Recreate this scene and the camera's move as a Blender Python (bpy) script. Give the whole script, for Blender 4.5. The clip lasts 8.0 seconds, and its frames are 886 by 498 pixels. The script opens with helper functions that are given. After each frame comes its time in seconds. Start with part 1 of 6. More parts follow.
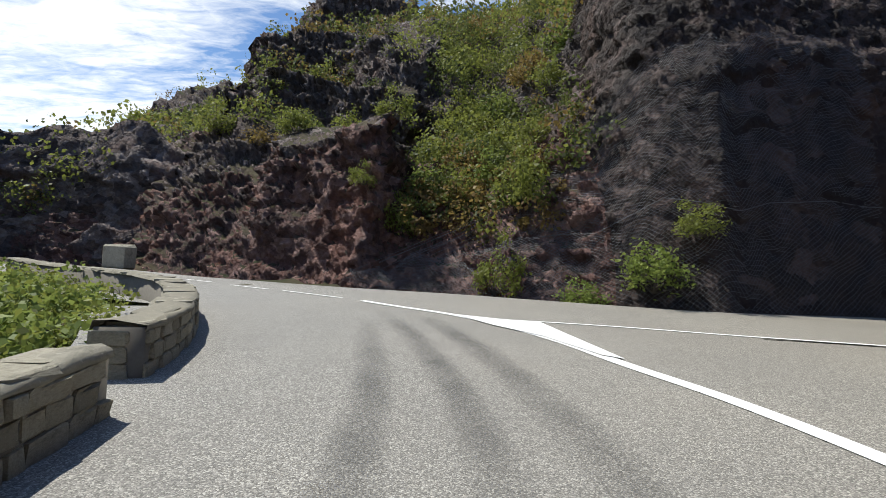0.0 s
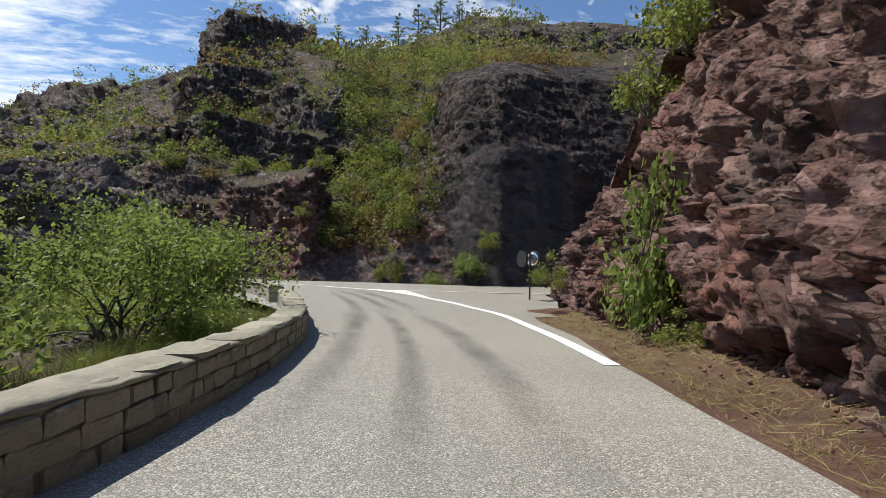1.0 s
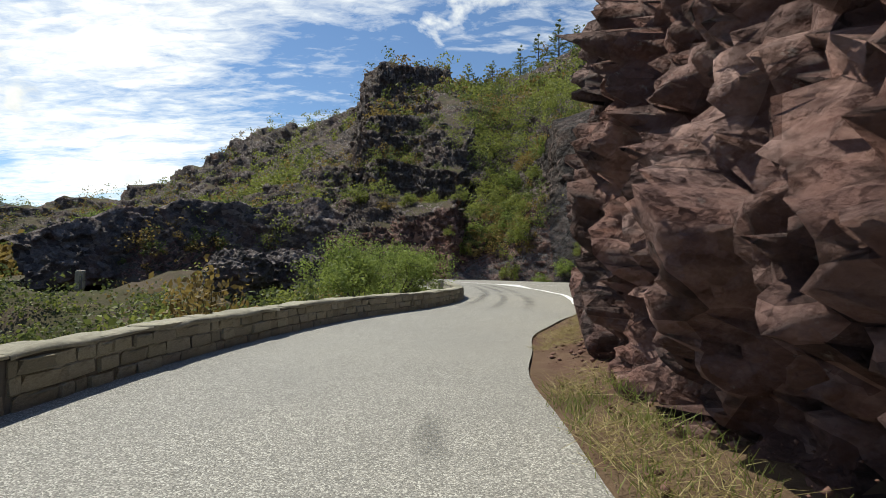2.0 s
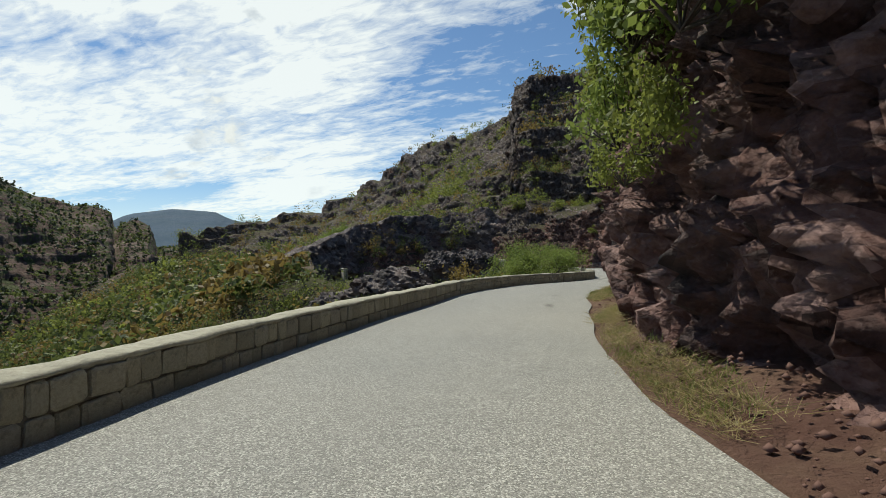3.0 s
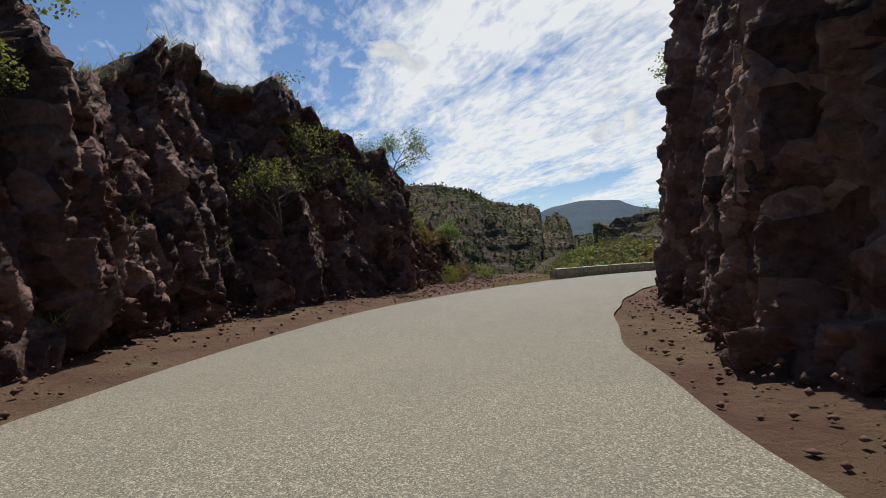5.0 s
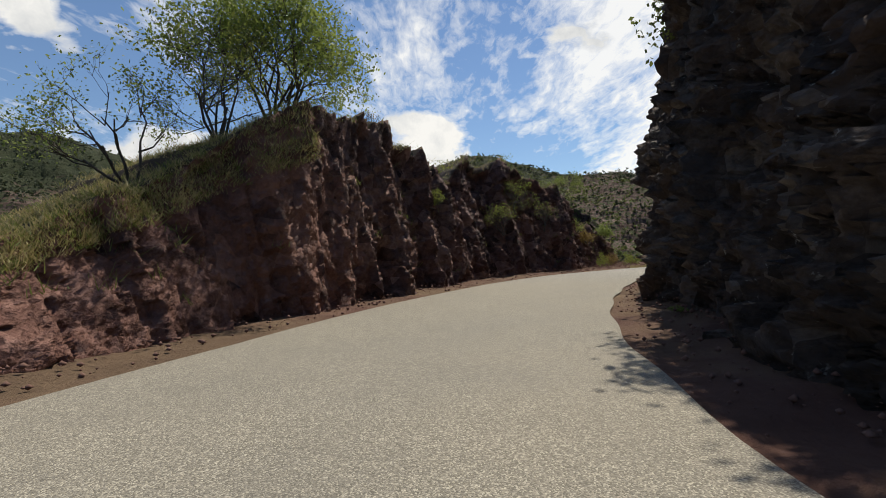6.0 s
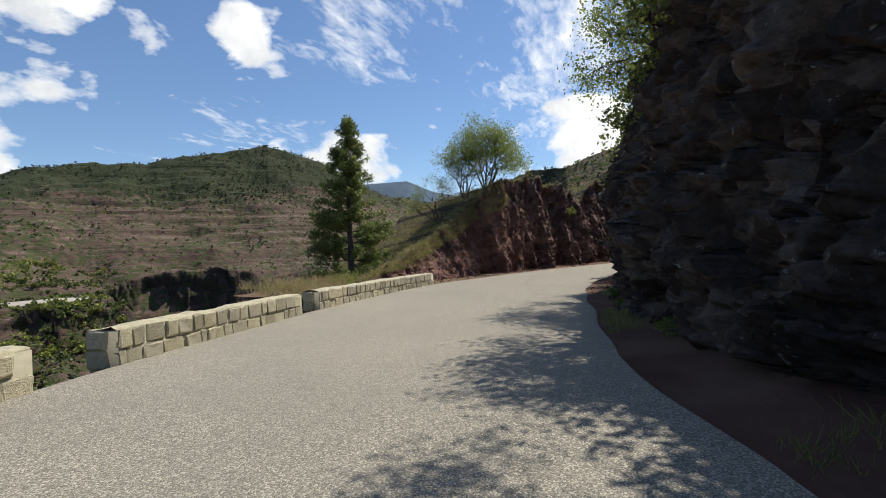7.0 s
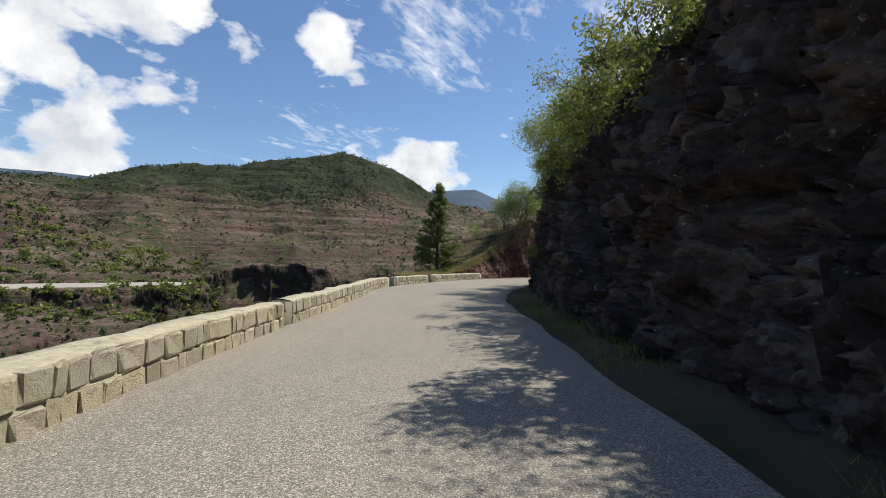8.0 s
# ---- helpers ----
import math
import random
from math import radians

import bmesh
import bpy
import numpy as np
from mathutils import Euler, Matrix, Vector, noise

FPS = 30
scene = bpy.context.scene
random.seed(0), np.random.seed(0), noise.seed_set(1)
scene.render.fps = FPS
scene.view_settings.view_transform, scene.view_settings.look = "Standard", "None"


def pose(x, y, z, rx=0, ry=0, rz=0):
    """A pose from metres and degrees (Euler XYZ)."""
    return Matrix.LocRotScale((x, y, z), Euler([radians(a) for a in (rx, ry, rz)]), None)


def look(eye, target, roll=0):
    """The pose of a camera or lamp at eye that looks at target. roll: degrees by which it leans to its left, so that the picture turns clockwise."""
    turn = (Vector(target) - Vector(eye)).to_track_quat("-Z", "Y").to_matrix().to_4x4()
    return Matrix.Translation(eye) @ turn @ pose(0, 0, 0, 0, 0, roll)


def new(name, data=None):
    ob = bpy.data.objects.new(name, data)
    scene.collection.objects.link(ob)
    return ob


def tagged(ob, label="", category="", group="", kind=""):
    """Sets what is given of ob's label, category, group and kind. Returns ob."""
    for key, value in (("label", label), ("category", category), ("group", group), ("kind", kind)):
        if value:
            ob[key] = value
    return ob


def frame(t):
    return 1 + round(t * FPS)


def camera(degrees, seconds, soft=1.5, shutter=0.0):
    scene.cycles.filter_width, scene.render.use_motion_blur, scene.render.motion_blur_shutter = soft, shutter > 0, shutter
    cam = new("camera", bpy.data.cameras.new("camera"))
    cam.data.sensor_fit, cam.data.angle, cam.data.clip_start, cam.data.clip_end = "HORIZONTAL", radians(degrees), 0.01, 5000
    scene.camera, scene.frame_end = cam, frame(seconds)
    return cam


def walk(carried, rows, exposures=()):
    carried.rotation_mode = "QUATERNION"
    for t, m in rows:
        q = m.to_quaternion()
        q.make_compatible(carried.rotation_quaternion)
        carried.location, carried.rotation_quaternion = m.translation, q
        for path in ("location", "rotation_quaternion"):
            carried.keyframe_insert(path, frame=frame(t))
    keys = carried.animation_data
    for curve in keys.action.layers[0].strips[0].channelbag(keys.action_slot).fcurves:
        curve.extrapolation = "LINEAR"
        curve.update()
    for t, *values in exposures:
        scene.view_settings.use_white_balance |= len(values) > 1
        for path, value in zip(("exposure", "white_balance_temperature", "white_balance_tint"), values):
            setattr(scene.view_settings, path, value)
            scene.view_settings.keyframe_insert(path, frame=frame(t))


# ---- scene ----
cam = camera(86.66, 8.0, soft=0.6)
walk(cam, [
    (0.0, pose(0.000, 0.000, 1.300, 92.07, -2.33, 0.01)),
    (0.5, pose(0.048, -6.502, 1.345, 92.21, -1.86, -10.44)),
    (1.0, pose(-1.177, -12.525, 1.381, 92.18, -1.06, -12.74)),
    (1.2, pose(-1.955, -14.913, 1.392, 92.14, -0.33, -11.69)),
    (2.3, pose(-1.058, -28.702, 1.351, 92.36, -0.63, 9.68)),
    (2.5, pose(-0.810, -31.339, 1.338, 91.46, -0.12, 13.19)),
    (3.0, pose(0.860, -37.981, 1.295, 91.79, 1.26, 22.07)),
    (3.5, pose(3.695, -44.325, 1.246, 91.83, 1.62, 31.03)),
    (4.0, pose(7.762, -49.918, 1.207, 91.46, 1.69, 42.27)),
    (4.5, pose(13.120, -54.810, 1.176, 91.37, 2.25, 55.81)),
    (4.7, pose(15.683, -56.305, 1.164, 91.28, 2.18, 61.31)),
    (5.8, pose(31.106, -61.184, 1.171, 91.16, 1.60, 85.62)),
    (6.0, pose(33.988, -61.291, 1.176, 90.94, 2.13, 90.33)),
    (6.5, pose(41.858, -60.391, 1.198, 90.42, 2.84, 101.65)),
    (7.0, pose(49.803, -58.626, 1.249, 90.38, 2.40, 109.93)),
    (7.5, pose(58.396, -55.193, 1.280, 90.67, 0.07, 116.16)),
    (8.0, pose(67.250, -50.520, 1.351, 91.44, -1.04, 117.71)),
], [(0.0, 0.2, 6450, 7), (1.2, 0.27, 6640, 7), (2.5, 0.06, 6820, 1), (3.0, -0.06, 6680, 0), (3.5, -0.2, 6650, 2), (4.5, -0.27, 6600, 7), (6.0, -0.05, 6950, 8), (7.0, 0.18, 6680, 8), (8.0, 0.15, 6650, 9)])

# ---- sky and sun ----
SUN_YAW, SUN_EL = 63.0, 60.0
SUN_DIR = Vector((-math.sin(radians(SUN_YAW)) * math.cos(radians(SUN_EL)), math.cos(radians(SUN_YAW)) * math.cos(radians(SUN_EL)), math.sin(radians(SUN_EL))))


class Nodes:
    """A small writer of node trees: n.add(type, inputs..., settings) returns the node."""

    def __init__(self, tree):
        self.tree = tree
        tree.nodes.clear()

    def add(self, kind, ins=None, operation="", feature="", blend_type="", clamp=False):
        node = self.tree.nodes.new(kind)
        if operation:
            node.operation = operation
        if clamp:
            node.use_clamp = True
        if feature:
            node.feature = feature
        if blend_type:
            node.data_type, node.blend_type = "RGBA", blend_type
        for key, value in (ins or {}).items():
            if isinstance(value, bpy.types.NodeSocket):
                self.tree.links.new(value, node.inputs[key])
            else:
                node.inputs[key].default_value = value
        return node

    def math(self, op, a, b=0.0, c=0.0, clamp=False):
        return self.add("ShaderNodeMath", {0: a, 1: b, 2: c}, operation=op, clamp=clamp).outputs[0]

    def vec(self, op, a, b=(0, 0, 0)):
        return self.add("ShaderNodeVectorMath", {0: a, 1: b}, operation=op).outputs[0]

    def scale(self, v, s):
        return self.add("ShaderNodeVectorMath", {0: v, "Scale": s}, operation="SCALE").outputs[0]

    def noise(self, v, scale, detail=4.0, rough=0.55, distortion=0.0):
        return self.add("ShaderNodeTexNoise", {"Vector": v, "Scale": scale, "Detail": detail, "Roughness": rough, "Distortion": distortion}).outputs[0]

    def voronoi(self, v, scale, feature="F1", out=0, rand=1.0):
        return self.add("ShaderNodeTexVoronoi", {"Vector": v, "Scale": scale, "Randomness": rand}, feature=feature).outputs[out]

    def ramp(self, fac, stops):
        node = self.add("ShaderNodeValToRGB", {"Fac": fac})
        el = node.color_ramp.elements
        while len(el) < len(stops):
            el.new(0.5)
        for e, (p, c) in zip(el, stops):
            e.position = p
            e.color = (*c, 1) if len(c) == 3 else c
        return node.outputs[0]

    def grey(self, fac, a, b, lo=0.0, hi=1.0):
        return self.add("ShaderNodeMapRange", {"Value": fac, "From Min": a, "From Max": b, "To Min": lo, "To Max": hi}).outputs[0]

    def mix(self, fac, a, b, mode="MIX"):
        node = self.add("ShaderNodeMix", blend_type=mode)
        for key, value in ((0, fac), (6, a), (7, b)):
            if isinstance(value, bpy.types.NodeSocket):
                self.tree.links.new(value, node.inputs[key])
            else:
                node.inputs[key].default_value = (*value, 1) if key and len(value) == 3 else value
        return node.outputs[2]


world = bpy.data.worlds.new("sky")
scene.world = world
world.use_nodes = True
n = Nodes(world.node_tree)
sky = n.add("ShaderNodeTexSky")
sky.sky_type, sky.sun_disc = "NISHITA", False
sky.sun_elevation, sky.sun_rotation = radians(SUN_EL), radians(-SUN_YAW)
sky.altitude, sky.air_density, sky.dust_density, sky.ozone_density = 900.0, 1.15, 0.15, 1.6
way = n.add("ShaderNodeTexCoord").outputs["Generated"]
sep = n.add("ShaderNodeSeparateXYZ", {0: way})
up = n.math("MAXIMUM", n.math("ADD", sep.outputs[2], 0.10), 0.03)
flat = n.add("ShaderNodeCombineXYZ", {0: n.math("DIVIDE", sep.outputs[0], up), 1: n.math("DIVIDE", sep.outputs[1], up), 2: 0.0}).outputs[0]
# high thin cloud in ripples, thicker towards the sun's side
toward = n.add("ShaderNodeVectorMath", {0: way, 1: (-0.72, 0.70, 0.0)}, operation="DOT_PRODUCT").outputs["Value"]
stretch = n.add("ShaderNodeMapping", {"Vector": flat, "Rotation": (0, 0, radians(35)), "Scale": (0.55, 1.25, 1.0)}).outputs[0]
big = n.noise(stretch, 0.75, 3.0, 0.5, 0.4)
fine = n.noise(stretch, 3.6, 8.0, 0.62, 0.6)
cover = n.math("ADD", n.math("MULTIPLY", big, 0.75), n.math("MULTIPLY", fine, 0.42))
cover = n.math("ADD", cover, n.math("MULTIPLY", toward, 0.14))
ripple = n.noise(n.add("ShaderNodeMapping", {"Vector": flat, "Rotation": (0, 0, radians(-20)), "Scale": (1.0, 2.2, 1.0)}).outputs[0], 9.0, 6.0, 0.6, 0.5)
veil = n.grey(n.math("ADD", cover, n.math("MULTIPLY", n.math("SUBTRACT", ripple, 0.5), 0.26)), 0.645, 0.80)
# heaped cloud low over the hills
heap = n.noise(n.add("ShaderNodeMapping", {"Vector": way, "Scale": (1.0, 1.0, 1.7)}).outputs[0], 5.5, 9.0, 0.55, 0.2)
lump = 0.0
for way_to, wide in (((-0.39, -0.85, 0.36), 13), ((-0.37, -0.91, 0.18), 11), ((-0.59, -0.72, 0.37), 5), ((-0.81, -0.55, 0.20), 8), ((-0.67, -0.63, 0.41), 4), ((-0.97, -0.05, 0.24), 7), ((-0.87, -0.44, 0.20), 5)):
    near = n.add("ShaderNodeVectorMath", {0: way, 1: Vector(way_to).normalized()}, operation="DOT_PRODUCT").outputs["Value"]
    lump = n.math("MAXIMUM", lump, n.grey(near, math.cos(radians(wide)), math.cos(radians(wide * 0.35)), 0.0, 0.16))
puff = n.grey(n.math("ADD", heap, lump), 0.61, 0.69)
cloud = n.math("MAXIMUM", n.math("MULTIPLY", veil, 0.85), puff, clamp=True)
haze = n.grey(sep.outputs[2], 0.0, 0.16, 0.5, 0.0)
cloud = n.math("MAXIMUM", cloud, n.math("MULTIPLY", haze, n.grey(toward, -0.6, 0.8)), clamp=True)
shade = n.grey(n.noise(way, 9.0, 7.0, 0.62), 0.34, 0.62)
white = n.mix(shade, (6.4, 6.8, 7.5), (10.2, 10.3, 10.5))
blue = n.mix(1.0, sky.outputs[0], (0.92, 1.04, 1.21), "MULTIPLY")
colour = n.mix(cloud, blue, n.mix(puff, (11.2, 11.3, 11.5), white))
back = n.add("ShaderNodeBackground", {"Color": colour, "Strength": 0.094})
n.add("ShaderNodeOutputWorld", {"Surface": back.outputs[0]})

sun = new("sun", bpy.data.lights.new("sun", "SUN"))
sun.data.energy, sun.data.angle, sun.data.color = 4.85, radians(0.55), (1.0, 0.95, 0.87)
sun.matrix_world = look(SUN_DIR * 60, (0, 0, 0))


# ---- vectorised noise for shaping rock and ground ----
def hashed(i, j, k, seed):
    h = (i.astype(np.int64) * 374761393 + j.astype(np.int64) * 668265263 + k.astype(np.int64) * 2147483647 + seed * 974711) & 0xFFFFFFFF
    h = ((h ^ (h >> 13)) * 1274126177) & 0xFFFFFFFF
    h = ((h ^ (h >> 16)) * 2246822519) & 0xFFFFFFFF
    return ((h ^ (h >> 15)) & 0xFFFFFF) / float(0xFFFFFF)


def value_noise(p, seed=0):
    """Smooth noise in -1..1 for points (n, 3)."""
    b = np.floor(p)
    f = p - b
    f = f * f * f * (f * (f * 6 - 15) + 10)
    out = 0
    for dx in (0, 1):
        for dy in (0, 1):
            for dz in (0, 1):
                w = (f[:, 0] if dx else 1 - f[:, 0]) * (f[:, 1] if dy else 1 - f[:, 1]) * (f[:, 2] if dz else 1 - f[:, 2])
                out = out + w * hashed(b[:, 0] + dx, b[:, 1] + dy, b[:, 2] + dz, seed)
    return out * 2 - 1


def fbm(p, octaves=4, seed=0, gain=0.5):
    out, a, q = 0, 1.0, p
    for o in range(octaves):
        out = out + a * value_noise(q, seed + o)
        a, q = a * gain, q * 2.03 + 7.1
    return out


def cells(p, seed=0, tilt=0.0):
    """Gap to the next of the scattered points, and the nearest one's random level, tilted as a broken facet is."""
    b = np.floor(p)
    d1, d2, r = np.full(len(p), 9.0), np.full(len(p), 9.0), np.zeros(len(p))
    for dx in (-1, 0, 1):
        for dy in (-1, 0, 1):
            for dz in (-1, 0, 1):
                c = b + (dx, dy, dz)
                q = c + np.stack([hashed(c[:, 0], c[:, 1], c[:, 2], seed + m) for m in (11, 23, 37)], 1)
                d = np.linalg.norm(q - p, axis=1)
                near = d < d1
                d2 = np.where(near, d1, np.minimum(d2, d))
                lean = np.stack([hashed(c[:, 0], c[:, 1], c[:, 2], seed + m) for m in (61, 73, 87)], 1) - 0.5
                level = hashed(c[:, 0], c[:, 1], c[:, 2], seed + 51) - 0.5 + tilt * ((p - q) * lean).sum(1)
                r = np.where(near, level, r)
                d1 = np.where(near, d, d1)
    return d2 - d1, r


def blocky(p, seed=0, tall=1.0, dip=0.2, fine=1.0):
    """How far broken, bedded rock stands proud at p, in metres: flat-faced blocks of four sizes."""
    c, s = math.cos(dip), math.sin(dip)
    q = np.stack([p[:, 0] * c - p[:, 2] * s, p[:, 1], p[:, 0] * s + p[:, 2] * c], 1)
    q = q + 0.16 * np.stack([value_noise(q * 0.7, seed + 1), value_noise(q * 0.7, seed + 2), value_noise(q * 0.7, seed + 3)], 1)
    q = q + 0.03 * np.stack([value_noise(q * 4.5, seed + 4), value_noise(q * 4.5, seed + 5), value_noise(q * 4.5, seed + 6)], 1)
    out = 0.3 * fbm(p * 0.2, 3, seed + 20)
    for k, (size, level, tilt, groove) in enumerate(((0.36, 0.75, 1.1, 0.10), (0.95, 0.5, 1.7, 0.16), (2.3, 0.33, 2.3, 0.13), (5.6, 0.15, 2.5, 0.05))):
        gap, r = cells(q * np.array([size, size, 1.45 * size / tall]), seed + 5 * k, tilt)
        level, groove = (level, groove) if k == 0 else (level * fine, groove * fine)
        out = out + level * r
        if groove:
            out = out - groove * (gap < 0.05)
    return out


# ---- meshes from arrays ----
def raw_mesh(name, verts, faces, mat, smooth=False):
    """verts (n, 3), faces (m, 3 or 4)."""
    me = bpy.data.meshes.new(name)
    k = faces.shape[1]
    me.vertices.add(len(verts))
    me.vertices.foreach_set("co", np.ascontiguousarray(verts, np.float32).ravel())
    me.loops.add(faces.size)
    me.loops.foreach_set("vertex_index", np.ascontiguousarray(faces, np.int32).ravel())
    me.polygons.add(len(faces))
    me.polygons.foreach_set("loop_start", np.arange(0, faces.size, k, dtype=np.int32))
    me.update(calc_edges=True)
    me.validate()
    if smooth:
        me.polygons.foreach_set("use_smooth", np.ones(len(me.polygons), bool))
    me.materials.append(mat)
    return me


def grid_faces(a, b, wrap=False):
    i, j = np.meshgrid(np.arange(a - 1), np.arange(b if wrap else b - 1), indexing="ij")
    j2 = (j + 1) % b
    return np.stack([i * b + j, i * b + j2, (i + 1) * b + j2, (i + 1) * b + j], -1).reshape(-1, 4)


def grid_mesh(name, v, mat, flip=False, smooth=False):
    f = grid_faces(v.shape[0], v.shape[1])
    return raw_mesh(name, v.reshape(-1, 3), f[:, ::-1] if flip else f, mat, smooth)


def part(name, bm, mat=None, parent=None, label=""):
    """Links a bmesh, or a mesh, as one object under a thing or a part."""
    if isinstance(bm, bmesh.types.BMesh):
        me = bpy.data.meshes.new(name)
        bm.to_mesh(me)
        bm.free()
        me.materials.append(mat)
    else:
        me = bm
    ob = new(name, me)
    ob.parent = parent
    return tagged(ob, label)


def thing(name, label, category, group="", kind="", m=None):
    ob = tagged(new(name), label, category, group, kind)
    if m is not None:
        ob.matrix_basis = m
    return ob


# ---- the line that the road follows ----
# x, y, z every 5 m, from 10 m ahead of the first view to far behind the last
LINE = np.array([
    (-2.4, 14.3, 0.339), (-0.9, 9.6, 0.198), (-0.15, 4.9, 0.057), (0, 0, 0), (0.12, -4.97, 0.03), (-0.50, -9.91, 0.07), (-1.92, -14.79, 0.09), (-2.32, -19.67, 0.09),
    (-1.62, -24.7, 0.07), (-0.98, -29.62, 0.05), (-0.18, -34.54, 0.02), (1.33, -39.28, -0.01), (3.42, -43.84, -0.05), (6.15, -47.99, -0.08),
    (9.53, -51.8, -0.10), (13.37, -54.97, -0.13), (17.67, -57.32, -0.14), (22.36, -59.27, -0.14), (27.07, -60.59, -0.14), (32.11, -61.25, -0.13),
    (37.06, -61.09, -0.12), (42.02, -60.36, -0.10), (46.89, -59.42, -0.07), (51.65, -58.01, -0.04), (56.3, -56.14, -0.03), (60.86, -53.97, 0.0),
    (65.3, -51.57, 0.03), (69.7, -49.2, 0.06), (74.1, -46.8, 0.08), (78.5, -44.5, 0.1), (83, -42.3, 0.1)])
LINE_S = np.arange(len(LINE)) * 5.0 - 15.0


def spline(x, xs, ys):
    """Smooth curve through (xs, ys), ys of shape (n,) or (n, k)."""
    x, xs, ys = np.asarray(x, float), np.asarray(xs, float), np.asarray(ys, float)
    d = np.gradient(ys, xs, axis=0)
    i = np.clip(np.searchsorted(xs, x) - 1, 0, len(xs) - 2)
    h = xs[i + 1] - xs[i]
    u = np.clip((x - xs[i]) / h, 0, 1)
    if ys.ndim > 1:
        h, u = h[..., None], u[..., None]
    return ys[i] * (1 + 2 * u) * (1 - u) ** 2 + d[i] * h * u * (1 - u) ** 2 + ys[i + 1] * u * u * (3 - 2 * u) + d[i + 1] * h * u * u * (u - 1)


def along(s, left=0.0, z=0.0):
    """World places s metres down the road, so far to its left and above it."""
    s = np.asarray(s, float)
    p = spline(s, LINE_S, LINE)
    t = spline(s - 0.4, LINE_S, LINE) - spline(s + 0.4, LINE_S, LINE)
    t = t[..., :2] / np.linalg.norm(t[..., :2], axis=-1, keepdims=True)
    out = p.copy()
    out[..., 0] -= t[..., 1] * left
    out[..., 1] += t[..., 0] * left
    out[..., 2] += z
    return out


LEFT_S = (-10, -5, 0, 3, 6.5, 9, 14, 22, 28, 35, 40, 44, 50, 56, 60, 67, 71, 75, 79, 83, 87, 92, 95, 100, 105, 110, 115, 135)
LEFT = (5.5, 3.6, 1.9, 1.75, 1.95, 2.15, 2.65, 3.1, 3.3, 3.3, 3.5, 3.5, 3.65, 4.0, 3.95, 3.95, 4.05, 4.2, 4.7, 4.8, 4.95, 5.0, 4.8, 3.6, 3.1, 2.95, 2.88, 2.9)
RIGHT_S = (-10, -6, -3, 0, 2.5, 4, 6.3, 9, 14, 21, 24, 28, 32, 35, 41, 47, 54, 60, 66, 76, 82, 87, 92, 95, 100, 107, 115, 135)
RIGHT = (-6.8, -6.4, -5.3, -4.4, -3.65, -3.4, -2.7, -2.45, -2.0, -1.6, -1.4, -1.22, -1.2, -1.5, -1.95, -2.05, -2.0, -1.92, -1.95, -1.85, -1.8, -1.75, -1.4, -1.6, -1.7, -2.15, -2.0, -2.0)
CLIFF_S = (0, 2, 4, 6, 8, 9, 12, 17, 24, 26, 28, 30, 32, 34, 36, 39, 41, 45, 48, 51, 52.2, 55, 58, 60, 65, 70, 74, 77, 80, 84, 87, 91, 94, 98, 102, 107, 115, 132)
CLIFF = (-5.8, -5.0, -4.5, -4.2, -3.8, -3.5, -3.1, -2.8, -2.2, -2.3, -1.95, -1.8, -1.95, -2.25, -2.15, -2.65, -2.9, -3.0, -3.0, -2.6, -3.4, -2.9, -3.2, -2.75, -2.65, -2.75, -2.85, -3.0, -2.7, -2.45, -2.25, -2.1, -2.35, -2.9, -3.0, -2.9, -2.9, -2.9)


def left_edge(s):
    return np.interp(s, LEFT_S, LEFT)


def right_edge(s):
    return np.interp(s, RIGHT_S, RIGHT)


def road_place(x, y):
    """For points: how far down the road line they lie, and how far left of it."""
    ss = np.linspace(-10, 134, 577)
    p = along(ss)
    t = along(ss - 0.2) - along(ss + 0.2)
    best = np.full(x.shape, 1e9)
    s, lat = np.zeros(x.shape), np.zeros(x.shape)
    for k in range(len(ss)):
        dx, dy = x - p[k, 0], y - p[k, 1]
        d = dx * dx + dy * dy
        m = d < best
        best = np.where(m, d, best)
        s = np.where(m, ss[k], s)
        lat = np.where(m, np.sign(t[k, 0] * dy - t[k, 1] * dx) * np.sqrt(d), lat)
    return s, lat


# ---- materials ----
def material(name):
    mat = bpy.data.materials.new(name)
    mat.use_nodes = True
    n = Nodes(mat.node_tree)
    return mat, n, n.add("ShaderNodeTexCoord").outputs["Object"]


def finish(n, colour, rough, height=None, strength=0.5, distance=0.05, extra=None):
    ins = {"Base Color": colour, "Roughness": rough}
    if height is not None:
        ins["Normal"] = n.add("ShaderNodeBump", {"Height": height, "Strength": strength, "Distance": distance}).outputs[0]
    ins.update(extra or {})
    bsdf = n.add("ShaderNodeBsdfPrincipled", ins)
    n.add("ShaderNodeOutputMaterial", {"Surface": bsdf.outputs[0]})
    return bsdf


